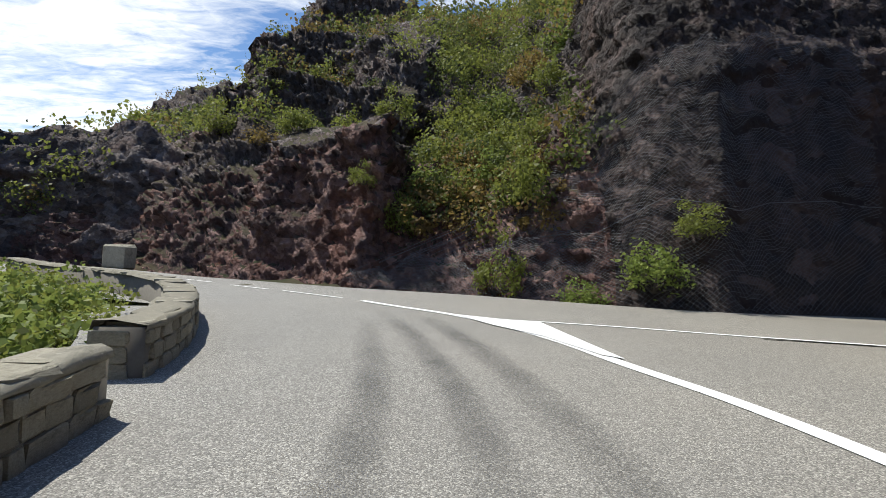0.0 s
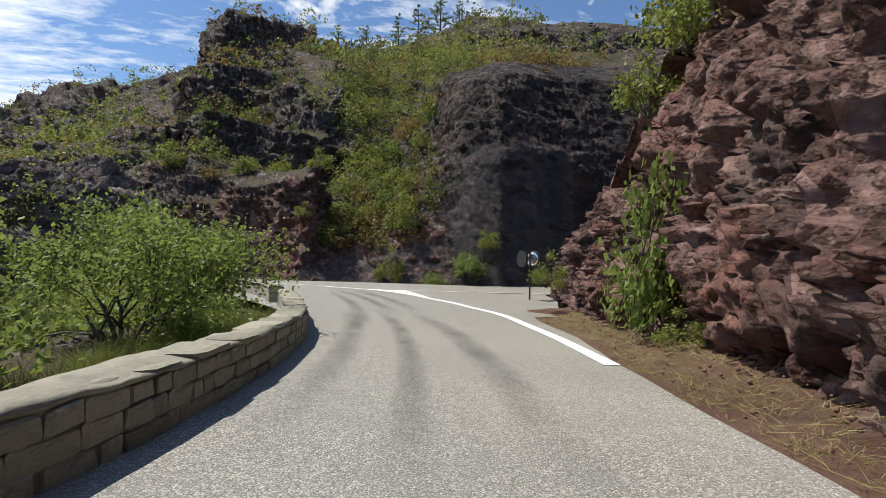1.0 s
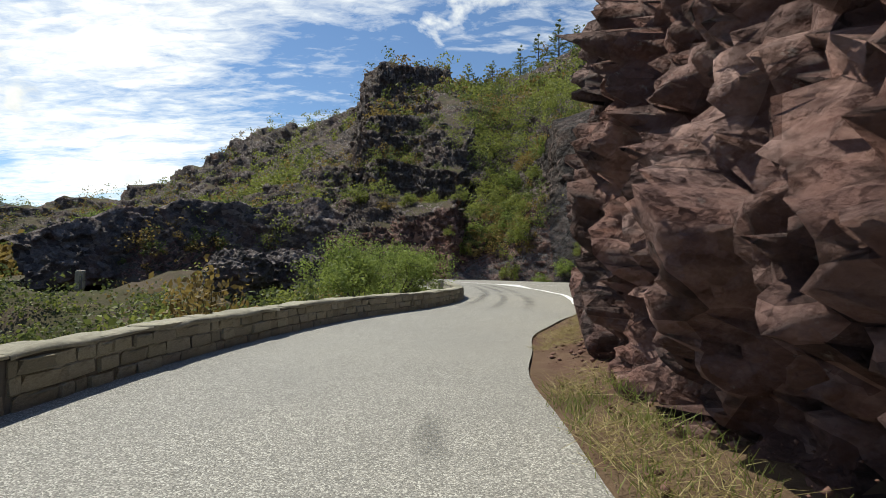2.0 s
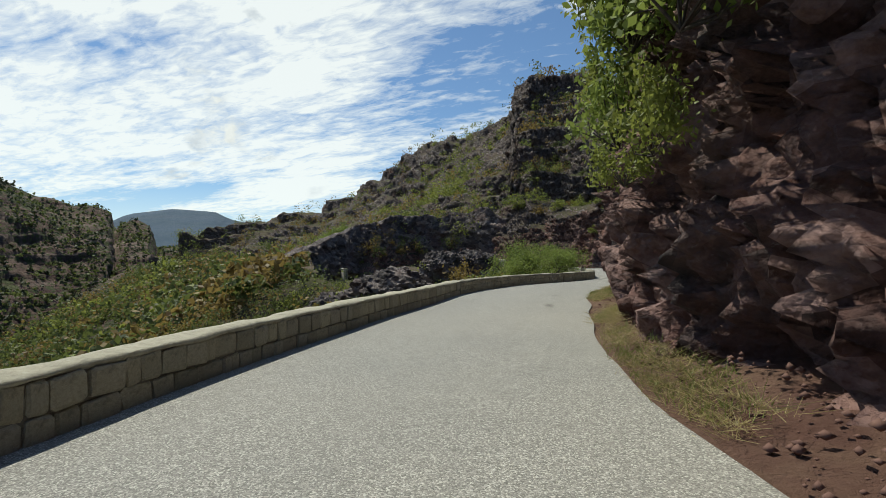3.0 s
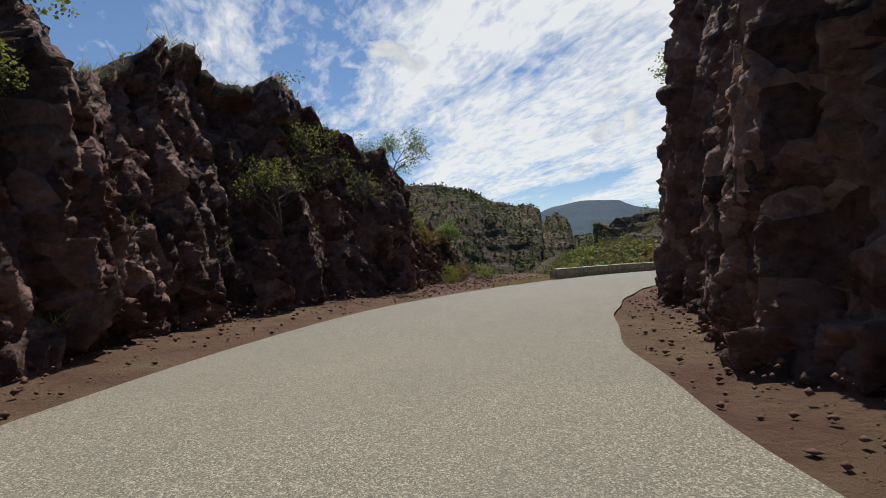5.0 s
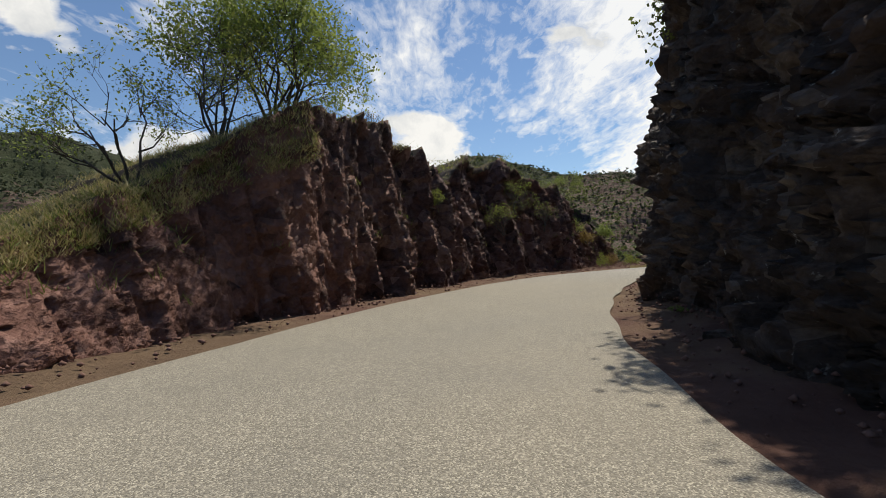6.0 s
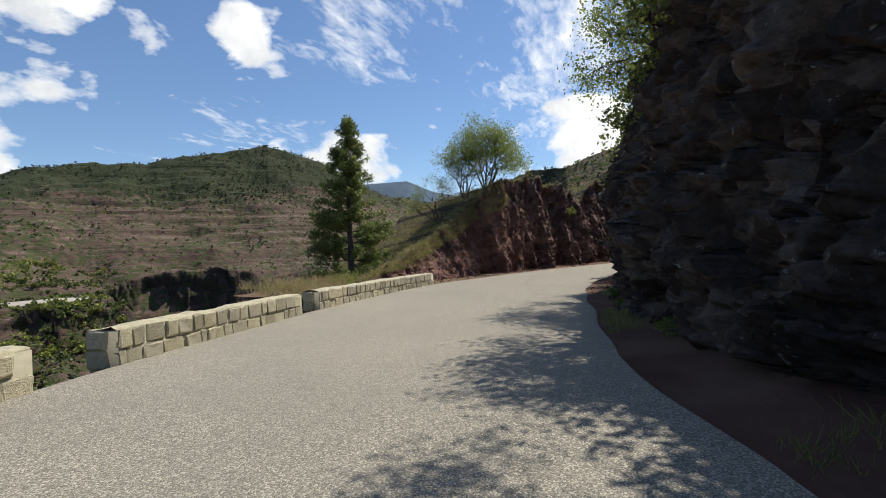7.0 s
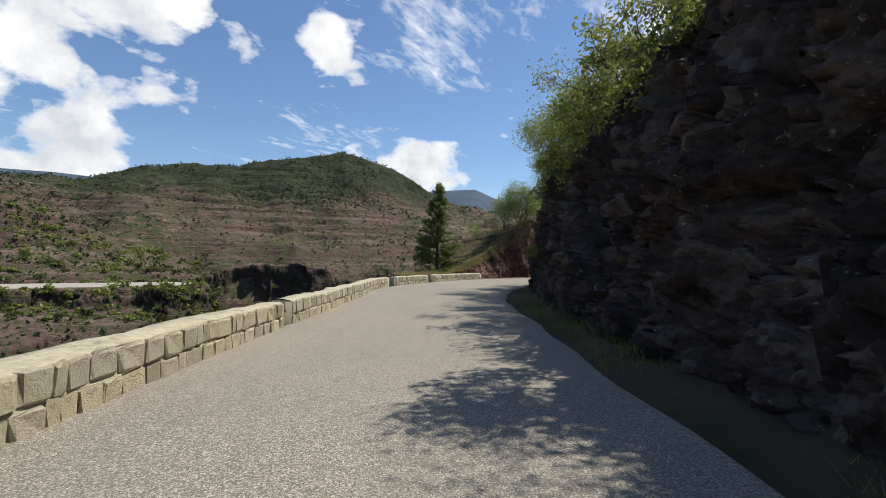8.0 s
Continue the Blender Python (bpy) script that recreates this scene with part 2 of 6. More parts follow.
def facets(n, v, size, slope, step):
    """Relief of flat chips, each tilted its own way, in metres."""
    wob = n.add("ShaderNodeVectorMath", {0: n.add("ShaderNodeTexNoise", {"Vector": v, "Scale": size * 1.7, "Detail": 3.0}).outputs["Color"], "Scale": 0.35 / size}, operation="SCALE").outputs[0]
    v = n.vec("ADD", v, wob)
    chip = n.add("ShaderNodeTexVoronoi", {"Vector": v, "Scale": size}, feature="F1")
    lean = n.vec("SUBTRACT", chip.outputs["Color"], (0.5, 0.5, 0.5))
    away = n.vec("SUBTRACT", v, chip.outputs["Position"])
    tilt = n.add("ShaderNodeVectorMath", {0: away, 1: lean}, operation="DOT_PRODUCT").outputs["Value"]
    level = n.add("ShaderNodeSeparateColor", {0: chip.outputs["Color"]}).outputs[1]
    return n.math("ADD", n.math("MULTIPLY", tilt, slope), n.math("MULTIPLY", level, step))


def rock_material(name, dark, mid, light, stain_shade=(0.035, 0.033, 0.035), stain_shade_amount=0.5, flecks=0.0, warm=(0.2, 0.12, 0.09)):
    mat, n, p = material(name)
    bed = n.add("ShaderNodeMapping", {"Vector": p, "Rotation": (0.0, 0.35, 0.1), "Scale": (1.0, 1.0, 1.2)}).outputs[0]
    grain = n.noise(bed, 3.4, 10.0, 0.72)
    blocks = n.voronoi(bed, 1.7, out=1)
    tone = n.math("ADD", n.math("MULTIPLY", grain, 0.7), n.math("MULTIPLY", n.add("ShaderNodeSeparateColor", {0: blocks}).outputs[0], 0.34))
    colour = n.ramp(tone, [(0.28, dark), (0.52, mid), (0.78, light)])
    patch = n.noise(p, 0.33, 5.0, 0.6, 0.5)
    colour = n.mix(n.grey(patch, 0.5, 0.72, 0.0, 0.7), colour, warm)
    streak = n.noise(n.add("ShaderNodeMapping", {"Vector": p, "Scale": (1.0, 1.0, 0.16)}).outputs[0], 0.55, 5.0, 0.6)
    colour = n.mix(n.grey(streak, 0.62 - 0.2 * stain_shade_amount, 0.80 - 0.16 * stain_shade_amount, 0.0, 0.85), colour, stain_shade)
    if flecks:
        spot = n.noise(p, 7.0, 7.0, 0.72, 0.4)
        few = n.noise(p, 0.9, 3.0)
        colour = n.mix(n.math("MULTIPLY", n.grey(spot, 0.61, 0.68), n.grey(few, 0.47, 0.56, 0.0, flecks)), colour, (0.42, 0.41, 0.38))
    height = n.math("MULTIPLY", n.noise(p, 7.0, 12.0, 0.75), 0.05)
    for size, slope, step in ((1.7, 0.9, 0.09), (4.2, 1.1, 0.045), (10.0, 1.1, 0.018), (26.0, 0.9, 0.005)):
        height = n.math("ADD", height, facets(n, bed, size, slope, step))
    finish(n, colour, n.grey(grain, 0.3, 0.7, 0.95, 0.75), height, 1.0, 1.0, {"Specular IOR Level": 0.3})
    return mat


def ground_material(name, soil, soil2, grass, dry, rock, rocky=0.55, scale=1.0, shrubs=0.0, forest=0.0):
    """Soil with grass, bare rock on the steep parts, in bands."""
    mat, n, p = material(name)
    nz = n.add("ShaderNodeSeparateXYZ", {0: n.add("ShaderNodeNewGeometry").outputs["Normal"]}).outputs[2]
    a = n.noise(p, 0.9 * scale, 8.0, 0.65)
    b = n.noise(p, 0.16 * scale, 5.0, 0.6)
    colour = n.mix(n.grey(a, 0.35, 0.65), soil, soil2)
    veg = n.mix(n.grey(n.noise(p, 0.5 * scale, 6.0, 0.6), 0.4, 0.62), grass, dry)
    colour = n.mix(n.grey(n.math("ADD", n.math("MULTIPLY", a, 0.5), b), 0.62, 0.84), colour, veg)
    band = n.noise(n.add("ShaderNodeMapping", {"Vector": p, "Scale": (0.05, 0.05, 0.9)}).outputs[0], 0.8 * scale, 6.0, 0.7)
    bare = n.math("ADD", n.grey(nz, rocky + 0.22, rocky - 0.06), n.grey(band, 0.55, 0.68, -0.2, 0.35), clamp=True)
    rockc = n.mix(n.grey(n.noise(p, 1.6 * scale, 9.0, 0.7), 0.35, 0.66), rock, tuple(0.45 * c for c in rock))
    colour = n.mix(bare, colour, rockc)
    if shrubs:
        dots = n.voronoi(p, shrubs)
        size = n.grey(n.noise(p, shrubs * 0.12, 5.0, 0.6), 0.3, 0.66, 0.16, 0.66)
        colour = n.mix(n.grey(n.math("SUBTRACT", dots, size), 0.08, -0.08, 0.0, 0.9), colour, (0.038, 0.05, 0.02))
    if forest:
        # woods on the high ground, thinning downhill in tongues
        high = n.add("ShaderNodeSeparateXYZ", {0: p}).outputs[2]
        patch = n.math("ADD", n.math("MULTIPLY", n.noise(p, 0.006, 5.0, 0.6), 260.0), high)
        crowns = n.math("ADD", patch, n.math("MULTIPLY", n.voronoi(p, 0.11), -60.0))
        colour = n.mix(n.grey(crowns, forest + 90, forest + 130, 0.0, 0.92), colour, n.mix(n.noise(p, 0.05, 4.0), (0.022, 0.032, 0.014), (0.05, 0.062, 0.026)))
    finish(n, colour, 0.95, n.math("ADD", a, n.noise(p, 6.0 * scale, 8.0, 0.7)), 0.8, 0.12 / scale, {"Specular IOR Level": 0.2})
    return mat


def asphalt_material():
    mat, n, p = material("asphalt")
    stones = n.voronoi(p, 95.0, out=1)
    pick = n.add("ShaderNodeSeparateColor", {0: stones}).outputs[0]
    grit = n.voronoi(p, 95.0)
    colour = n.ramp(pick, [(0.0, (0.13, 0.126, 0.117)), (0.45, (0.22, 0.214, 0.2)), (0.8, (0.33, 0.32, 0.295)), (1.0, (0.52, 0.51, 0.47))])
    wear = n.noise(p, 0.35, 5.0, 0.6, 0.3)
    fine = n.noise(p, 3.0, 6.0, 0.6)
    colour = n.mix(n.grey(n.math("ADD", n.math("MULTIPLY", wear, 0.7), n.math("MULTIPLY", fine, 0.3)), 0.42, 0.62, 0.0, 0.35), colour, (0.16, 0.157, 0.152))
    dust = n.noise(p, 0.12, 3.0)
    colour = n.mix(n.grey(dust, 0.45, 0.7, 0.0, 0.3), colour, (0.33, 0.305, 0.265))
    # creamier, slightly darker tone, growing with x past the first bend
    along_x = n.add("ShaderNodeSeparateXYZ", {0: p}).outputs[0]
    colour = n.mix(n.grey(along_x, -5.0, 15.0), colour, n.mix(1.0, colour, (0.94, 0.88, 0.765), "MULTIPLY"))
    height = n.math("ADD", n.grey(grit, 0.0, 0.6, 1.0, 0.0), n.math("MULTIPLY", fine, 0.5))
    finish(n, colour, n.grey(wear, 0.3, 0.7, 0.92, 0.78), height, 0.55, 0.006, {"Specular IOR Level": 0.35})
    return mat


def paint_material():
    mat, n, p = material("road_paint")
    worn = n.noise(p, 26.0, 6.0, 0.7)
    colour = n.mix(n.grey(worn, 0.56, 0.72, 0.0, 0.6), (0.8, 0.8, 0.78), (0.35, 0.34, 0.33))
    finish(n, colour, 0.75, n.voronoi(p, 95.0), 0.3, 0.004)
    return mat


def stone_material(name, a, b, c, moss=0.3):
    mat, n, p = material(name)
    each = n.add("ShaderNodeObjectInfo").outputs["Random"]
    spread = n.scale(p, 1.0)
    tint = n.ramp(each, [(0.0, a), (0.35, b), (0.7, c), (1.0, tuple(0.6 * v for v in b))])
    grain = n.noise(spread, 9.0, 9.0, 0.7)
    colour = n.mix(n.grey(grain, 0.4, 0.72, 0.0, 0.6), tint, tuple(0.45 * v for v in a))
    lichen = n.noise(spread, 3.2, 6.0, 0.65)
    colour = n.mix(n.grey(lichen, 0.56, 0.68, 0.0, moss), colour, (0.07, 0.065, 0.05))
    colour = n.mix(n.grey(n.noise(spread, 17.0, 4.0), 0.62, 0.7, 0.0, 0.5), colour, (0.46, 0.44, 0.36))
    finish(n, colour, 0.9, n.math("ADD", grain, n.math("MULTIPLY", n.noise(spread, 28.0, 6.0, 0.7), 0.4)), 0.8, 0.03, {"Specular IOR Level": 0.25})
    return mat


def leaf_material(name, a, b, c, through_light=0.35):
    mat, n, p = material(name)
    each = n.add("ShaderNodeNewGeometry").outputs["Random Per Island"]
    patch = n.noise(p, 0.5, 3.0)
    tone = n.math("ADD", n.math("MULTIPLY", each, 0.6), n.math("MULTIPLY", n.grey(patch, 0.3, 0.7), 0.4))
    colour = n.ramp(tone, [(0.1, a), (0.5, b), (0.9, c)])
    front = n.add("ShaderNodeBsdfPrincipled", {"Base Color": colour, "Roughness": 0.6, "Specular IOR Level": 0.3})
    glow = n.add("ShaderNodeBsdfTranslucent", {"Color": n.mix(0.5, colour, tuple(min(1, 1.7 * v) for v in c))})
    mixed = n.add("ShaderNodeMixShader", {0: through_light, 1: front.outputs[0], 2: glow.outputs[0]})
    n.add("ShaderNodeOutputMaterial", {"Surface": mixed.outputs[0]})
    return mat


def bark_material(name, a, b):
    mat, n, p = material(name)
    g = n.noise(n.add("ShaderNodeMapping", {"Vector": p, "Scale": (9, 9, 2)}).outputs[0], 2.0, 8.0, 0.7)
    finish(n, n.mix(n.grey(g, 0.35, 0.65), a, b), 0.95, g, 0.8, 0.02)
    return mat


def plain_material(name, colour, rough=0.5, metal=0.0):
    mat, n, p = material(name)
    g = n.noise(p, 14.0, 6.0, 0.65)
    finish(n, n.mix(n.grey(g, 0.4, 0.75, 0.0, 0.5), colour, tuple(0.55 * c for c in colour)), n.grey(g, 0.3, 0.7, rough, min(1, rough + 0.2)), g, 0.15, 0.005, {"Metallic": metal})
    return mat


M_RED = rock_material("red_pelite", (0.034, 0.02, 0.019), (0.138, 0.075, 0.066), (0.31, 0.2, 0.178), stain_shade_amount=0.55, flecks=0.3, warm=(0.23, 0.105, 0.078))
M_SLAB = rock_material("red_slab_rock", (0.032, 0.018, 0.016), (0.14, 0.077, 0.066), (0.33, 0.21, 0.182), stain_shade_amount=0.4, flecks=0.2, warm=(0.2, 0.085, 0.06))
M_BANK = rock_material("red_soil_bank", (0.06, 0.03, 0.025), (0.19, 0.092, 0.071), (0.29, 0.16, 0.13), stain_shade_amount=0.2, warm=(0.19, 0.085, 0.062))
# darker copy of the cliff rock, this stretch's shade put into its colour
M_DARK = rock_material("shade_toned_rock", (0.022, 0.017, 0.014), (0.066, 0.047, 0.039), (0.19, 0.155, 0.13), stain_shade_amount=0.55, flecks=1.0, warm=(0.10, 0.062, 0.046))
# shade of the bluff's fold is put into these near-black tones and streaks
M_BLUFF = rock_material("shade_toned_bluff_rock", (0.018, 0.014, 0.013), (0.05, 0.037, 0.034), (0.15, 0.11, 0.10), stain_shade_amount=0.95, flecks=0.3, warm=(0.085, 0.048, 0.038), stain_shade=(0.022, 0.018, 0.018))
M_GREY = rock_material("weathered_rock", (0.032, 0.026, 0.026), (0.115, 0.092, 0.089), (0.28, 0.235, 0.22), stain_shade_amount=0.35, flecks=0.4, warm=(0.17, 0.095, 0.078), stain_shade=(0.06, 0.054, 0.054))
M_SCREE = ground_material("verge_soil", (0.09, 0.045, 0.034), (0.145, 0.08, 0.062), (0.12, 0.078, 0.05), (0.16, 0.108, 0.068), (0.105, 0.058, 0.046), 0.2)
# verge under the rock: herb-green soil with the cliff's shade put into its tones
M_SHADE_SOIL = ground_material("shade_toned_verge_soil", (0.095, 0.064, 0.046), (0.15, 0.105, 0.078), (0.045, 0.05, 0.02), (0.08, 0.066, 0.038), (0.06, 0.045, 0.037), 0.2)
M_HILL = ground_material("hill_ground", (0.07, 0.052, 0.037), (0.105, 0.078, 0.053), (0.032, 0.037, 0.014), (0.07, 0.062, 0.028), (0.10, 0.077, 0.068), 0.66)
def far_hill_material():
    """Maroon slopes with beds of rock, dotted with shrubs and wooded high up."""
    mat, n, p = material("gorge_hills")
    fine = n.noise(p, 0.11, 9.0, 0.72)
    colour = n.ramp(fine, [(0.3, (0.05, 0.028, 0.025)), (0.5, (0.105, 0.068, 0.053)), (0.72, (0.18, 0.13, 0.1))])
    beds = n.noise(n.add("ShaderNodeMapping", {"Vector": p, "Scale": (0.02, 0.02, 1.0)}).outputs[0], 0.16, 7.0, 0.75)
    broken = n.noise(p, 0.018, 4.0, 0.6)
    colour = n.mix(n.math("MULTIPLY", n.grey(beds, 0.53, 0.58), n.grey(broken, 0.36, 0.55, 0.1, 0.95)), colour, (0.05, 0.027, 0.024))
    colour = n.mix(n.math("MULTIPLY", n.grey(beds, 0.47, 0.42), n.grey(broken, 0.36, 0.55, 0.1, 0.8)), colour, (0.19, 0.14, 0.115))
    steep = n.grey(n.add("ShaderNodeSeparateXYZ", {0: n.add("ShaderNodeNewGeometry").outputs["Normal"]}).outputs[2], 0.72, 0.5, 0.0, 0.85)
    colour = n.mix(steep, colour, n.mix(n.grey(n.noise(n.add("ShaderNodeMapping", {"Vector": p, "Scale": (1.0, 1.0, 0.3)}).outputs[0], 0.2, 8.0, 0.7), 0.35, 0.65), (0.022, 0.017, 0.016), (0.085, 0.066, 0.06)))
    leafy = n.mix(n.noise(p, 0.06, 4.0), (0.028, 0.038, 0.015), (0.075, 0.085, 0.032))
    for size, lo, hi in ((0.28, 0.2, 0.6), (0.1, 0.12, 0.6)):
        cover = n.grey(n.noise(p, size * 0.12, 5.0, 0.62), 0.36, 0.66, lo, hi)
        colour = n.mix(n.grey(n.math("SUBTRACT", n.voronoi(p, size), cover), 0.06, -0.06, 0.0, 0.92), colour, leafy)
    high = n.add("ShaderNodeSeparateXYZ", {0: p}).outputs[2]
    woods = n.math("ADD", n.math("MULTIPLY", n.noise(p, 0.006, 5.0, 0.6), 260.0), n.math("ADD", high, n.math("MULTIPLY", n.voronoi(p, 0.12), -70.0)))
    colour = n.mix(n.grey(woods, 190, 215, 0.0, 0.93), colour, n.mix(n.noise(p, 0.05, 4.0), (0.018, 0.027, 0.012), (0.042, 0.052, 0.022)))
    finish(n, colour, 0.95, n.math("ADD", n.math("MULTIPLY", fine, 1.0), n.math("MULTIPLY", beds, 1.2)), 0.9, 4.0, {"Specular IOR Level": 0.2})
    return mat


M_LAND = far_hill_material()
# blue haze of distance is put into the far land's base colours
M_FAR = ground_material("hazed_far_land", (0.055, 0.085, 0.125), (0.07, 0.10, 0.14), (0.045, 0.075, 0.11), (0.06, 0.09, 0.12), (0.085, 0.11, 0.15), 0.5, 0.02)
M_ASPHALT = asphalt_material()
M_FAR_ROAD = plain_material("pale_dusty_road", (0.34, 0.31, 0.27), 0.9)
M_PAINT = paint_material()
M_STONE = stone_material("wall_stone", (0.31, 0.28, 0.21), (0.43, 0.385, 0.28), (0.36, 0.325, 0.255))
M_PALE = stone_material("pale_wall_stone", (0.46, 0.42, 0.29), (0.54, 0.485, 0.34), (0.43, 0.39, 0.30), 0.25)
M_MORTAR = plain_material("mortar", (0.17, 0.155, 0.13), 0.95)
M_PALE_MORTAR = plain_material("pale_mortar", (0.34, 0.31, 0.23), 0.95)
M_PALE_TOP = stone_material("pale_coping", (0.44, 0.40, 0.28), (0.5, 0.455, 0.32), (0.42, 0.38, 0.29), 0.4)
M_CAP = stone_material("coping", (0.36, 0.335, 0.26), (0.41, 0.38, 0.30), (0.33, 0.31, 0.25), 0.4)
M_LEAF = leaf_material("green_leaves", (0.075, 0.11, 0.02), (0.15, 0.205, 0.04), (0.27, 0.32, 0.085))
M_YELLOW = leaf_material("spring_leaves", (0.095, 0.11, 0.024), (0.165, 0.19, 0.04), (0.25, 0.275, 0.065))
M_DRY = leaf_material("brown_shrub", (0.12, 0.07, 0.026), (0.18, 0.12, 0.04), (0.25, 0.19, 0.06))
M_PINE = leaf_material("pine_needles", (0.06, 0.085, 0.024), (0.14, 0.175, 0.05), (0.26, 0.30, 0.09), 0.25)
M_SCRUB = leaf_material("olive_scrub", (0.038, 0.052, 0.016), (0.08, 0.102, 0.029), (0.14, 0.165, 0.048))
M_WOODS = leaf_material("far_woods", (0.018, 0.026, 0.011), (0.035, 0.045, 0.018), (0.06, 0.072, 0.03), 0.15)
M_STRAW = leaf_material("dry_grass", (0.20, 0.16, 0.06), (0.32, 0.26, 0.11), (0.42, 0.36, 0.18), 0.25)
M_GRASS = leaf_material("green_grass", (0.07, 0.10, 0.02), (0.13, 0.16, 0.035), (0.22, 0.24, 0.07), 0.3)
M_BARK = bark_material("bark", (0.05, 0.042, 0.035), (0.12, 0.10, 0.085))
M_STEEL = plain_material("galvanised_wire", (0.14, 0.14, 0.15), 0.55, 0.3)
M_BLACK = plain_material("black_plastic", (0.02, 0.02, 0.02), 0.5)
M_REDTAG = plain_material("red_plastic", (0.5, 0.05, 0.03), 0.5)

# ---- land: one sheet to the horizon ----
FOOT = np.array([(60, 4), (40, 9), (25, 12.5), (13, 13.8), (8.2, 13.4), (4.2, 15.9), (0.4, 17.5), (-3.5, 18.2), (-6.8, 20.2), (-10.3, 21.3), (-14.8, 22.9), (-19, 26),
                 (-26, 25), (-29, 14), (-33, 12), (-50, 32), (-71, 54), (-105, 74), (-170, 110), (-400, 240)])
RIDGE_YAW = (-180, -90, 0, 11.0, 11.6, 12.4, 13.2, 17.7, 25.8, 29.7, 33.4, 38.6, 47, 53, 60, 90, 180)
RIDGE_EL = (20, 22.5, 23.0, 23.2, 22.6, 19.0, 18.4, 16.6, 14.7, 11.9, 9.4, 7.2, 5.5, 3.8, 2.5, 1, 0)
RING_YAW = (0, 45, 53.8, 54.3, 55.5, 56.6, 57.2, 57.6, 58.8, 60.3, 62.7, 66.1, 70.9, 73.9, 77.1, 79.3, 81.3, 83.6, 87.5, 91, 97, 104, 111, 117, 120, 121.5, 124.3, 127.9, 130.6, 134, 137.8, 142.7, 147.3, 151, 154.4, 157.5, 162.8, 170, 200, 270, 360)
RING_EL = (3, 2, 2.4, 4.3, 4.9, 4.5, 3.9, 5.7, 6.2, 6.2, 7.2, 8.9, 9.2, 8.9, 9.7, 10.3, 10.6, 11.5, 11.8, 11, 9.5, 8.0, 6.0, 7.0, 8.6, 9.6, 11.2, 12.4, 12.9, 12.2, 11.4, 10.5, 10.2, 9.5, 8.4, 7.3, 7.5, 8, 8, 6, 3)
FAR_YAW = (0, 40, 45, 46.5, 48, 52, 56, 58, 100, 108, 111, 114, 118, 124, 140, 150, 158, 165, 200, 360)
FAR_EL = (3, 4.2, 5.1, 5.4, 6.2, 6.4, 5.7, 4.5, 5, 6.8, 7.4, 8.8, 8.6, 8.2, 8.0, 7.6, 7.8, 7.5, 5, 3)


def foot_distance(x, y):
    """Signed distance to the foot of the hill: positive uphill."""
    best, inside = np.full(x.shape, 1e9), np.zeros(x.shape, bool)
    ring = np.vstack([FOOT, [(-400, 900), (60, 900), FOOT[0]]])
    for k, ((ax, ay), (bx, by)) in enumerate(zip(ring[:-1], ring[1:])):
        ex, ey = bx - ax, by - ay
        if k < len(FOOT) - 1:
            u = np.clip(((x - ax) * ex + (y - ay) * ey) / (ex * ex + ey * ey), 0, 1)
            best = np.minimum(best, (x - ax - u * ex) ** 2 + (y - ay - u * ey) ** 2)
        if ay != by:
            inside ^= ((ay > y) != (by > y)) & (x < ax + ex * (y - ay) / ey)
    return np.sqrt(best) * np.where(inside, 1.0, -1.0)


EYE_X, EYE_Y = -0.8, -31.0
CREST_YAW = (-40, 11, 14, 20, 26, 33, 39, 47, 60, 90)
CREST_FAR = (118, 118, 140, 165, 190, 210, 230, 260, 320, 340)
# heights of the hill over the junction at distances uphill of its foot, for places along the foot
HILL_A = np.array([-13.0, -9.5, -8.0, -3.2, -1.8, 1.5, 4.0, 5.5, 7.0, 12, 30])
HILL_D = np.array([-1, 0, 0.7, 1.5, 4, 7, 10, 14, 18, 30, 45, 50, 53, 57, 110.0])
HILL_Z = np.array([
    (-1.2, 0.5, 1.9, 3.6, 7.6, 11.6, 15.5, 20, 22.5, 30, 37, 38.5, 48, 50, 50),
    (-1.2, 0.5, 1.9, 3.4, 6.8, 10, 13.2, 17.5, 21, 29.5, 37, 38.5, 47, 49, 49),
    (-1.2, 0.5, 3.6, 6.6, 8.4, 10.2, 12.4, 16.2, 20, 29, 37.5, 40, 47, 48.5, 49),
    (-1.2, 0.5, 3.8, 7.0, 8.6, 10.0, 12.0, 15.0, 18.6, 28, 37, 40, 45.5, 47, 48),
    (-1.2, 0.4, 1.6, 2.6, 4.6, 7.4, 9.8, 13, 16.6, 27, 37, 39, 41, 43, 44),
    (-1.2, 0.4, 1.6, 2.4, 4.4, 6.8, 8.6, 11.8, 15, 25, 36, 38, 40, 42, 43),
    (-1.2, 0.4, 1.9, 3.0, 5.2, 7.0, 8.8, 12, 15, 25, 35, 38, 39, 41, 43),
    (-1.2, 0.3, 2.4, 4.0, 7.4, 10.5, 13, 15, 17, 25, 35, 38, 39, 41, 43),
    (-1.2, 0.3, 3.8, 8.0, 14.2, 16.4, 17.4, 18.6, 20, 26, 35, 38, 40, 42, 44),
    (-1.2, 0.3, 4.0, 9.0, 15.0, 17.2, 18.4, 19.8, 22, 28, 36, 39, 41, 43, 45),
    (-1.2, 0.2, 3.6, 8.4, 14.5, 17, 19, 21.5, 24, 30, 40, 43, 45, 48, 50)])


def smooth(lo, hi, v):
    u = np.clip((v - lo) / (hi - lo), 0, 1)
    return u * u * (3 - 2 * u)


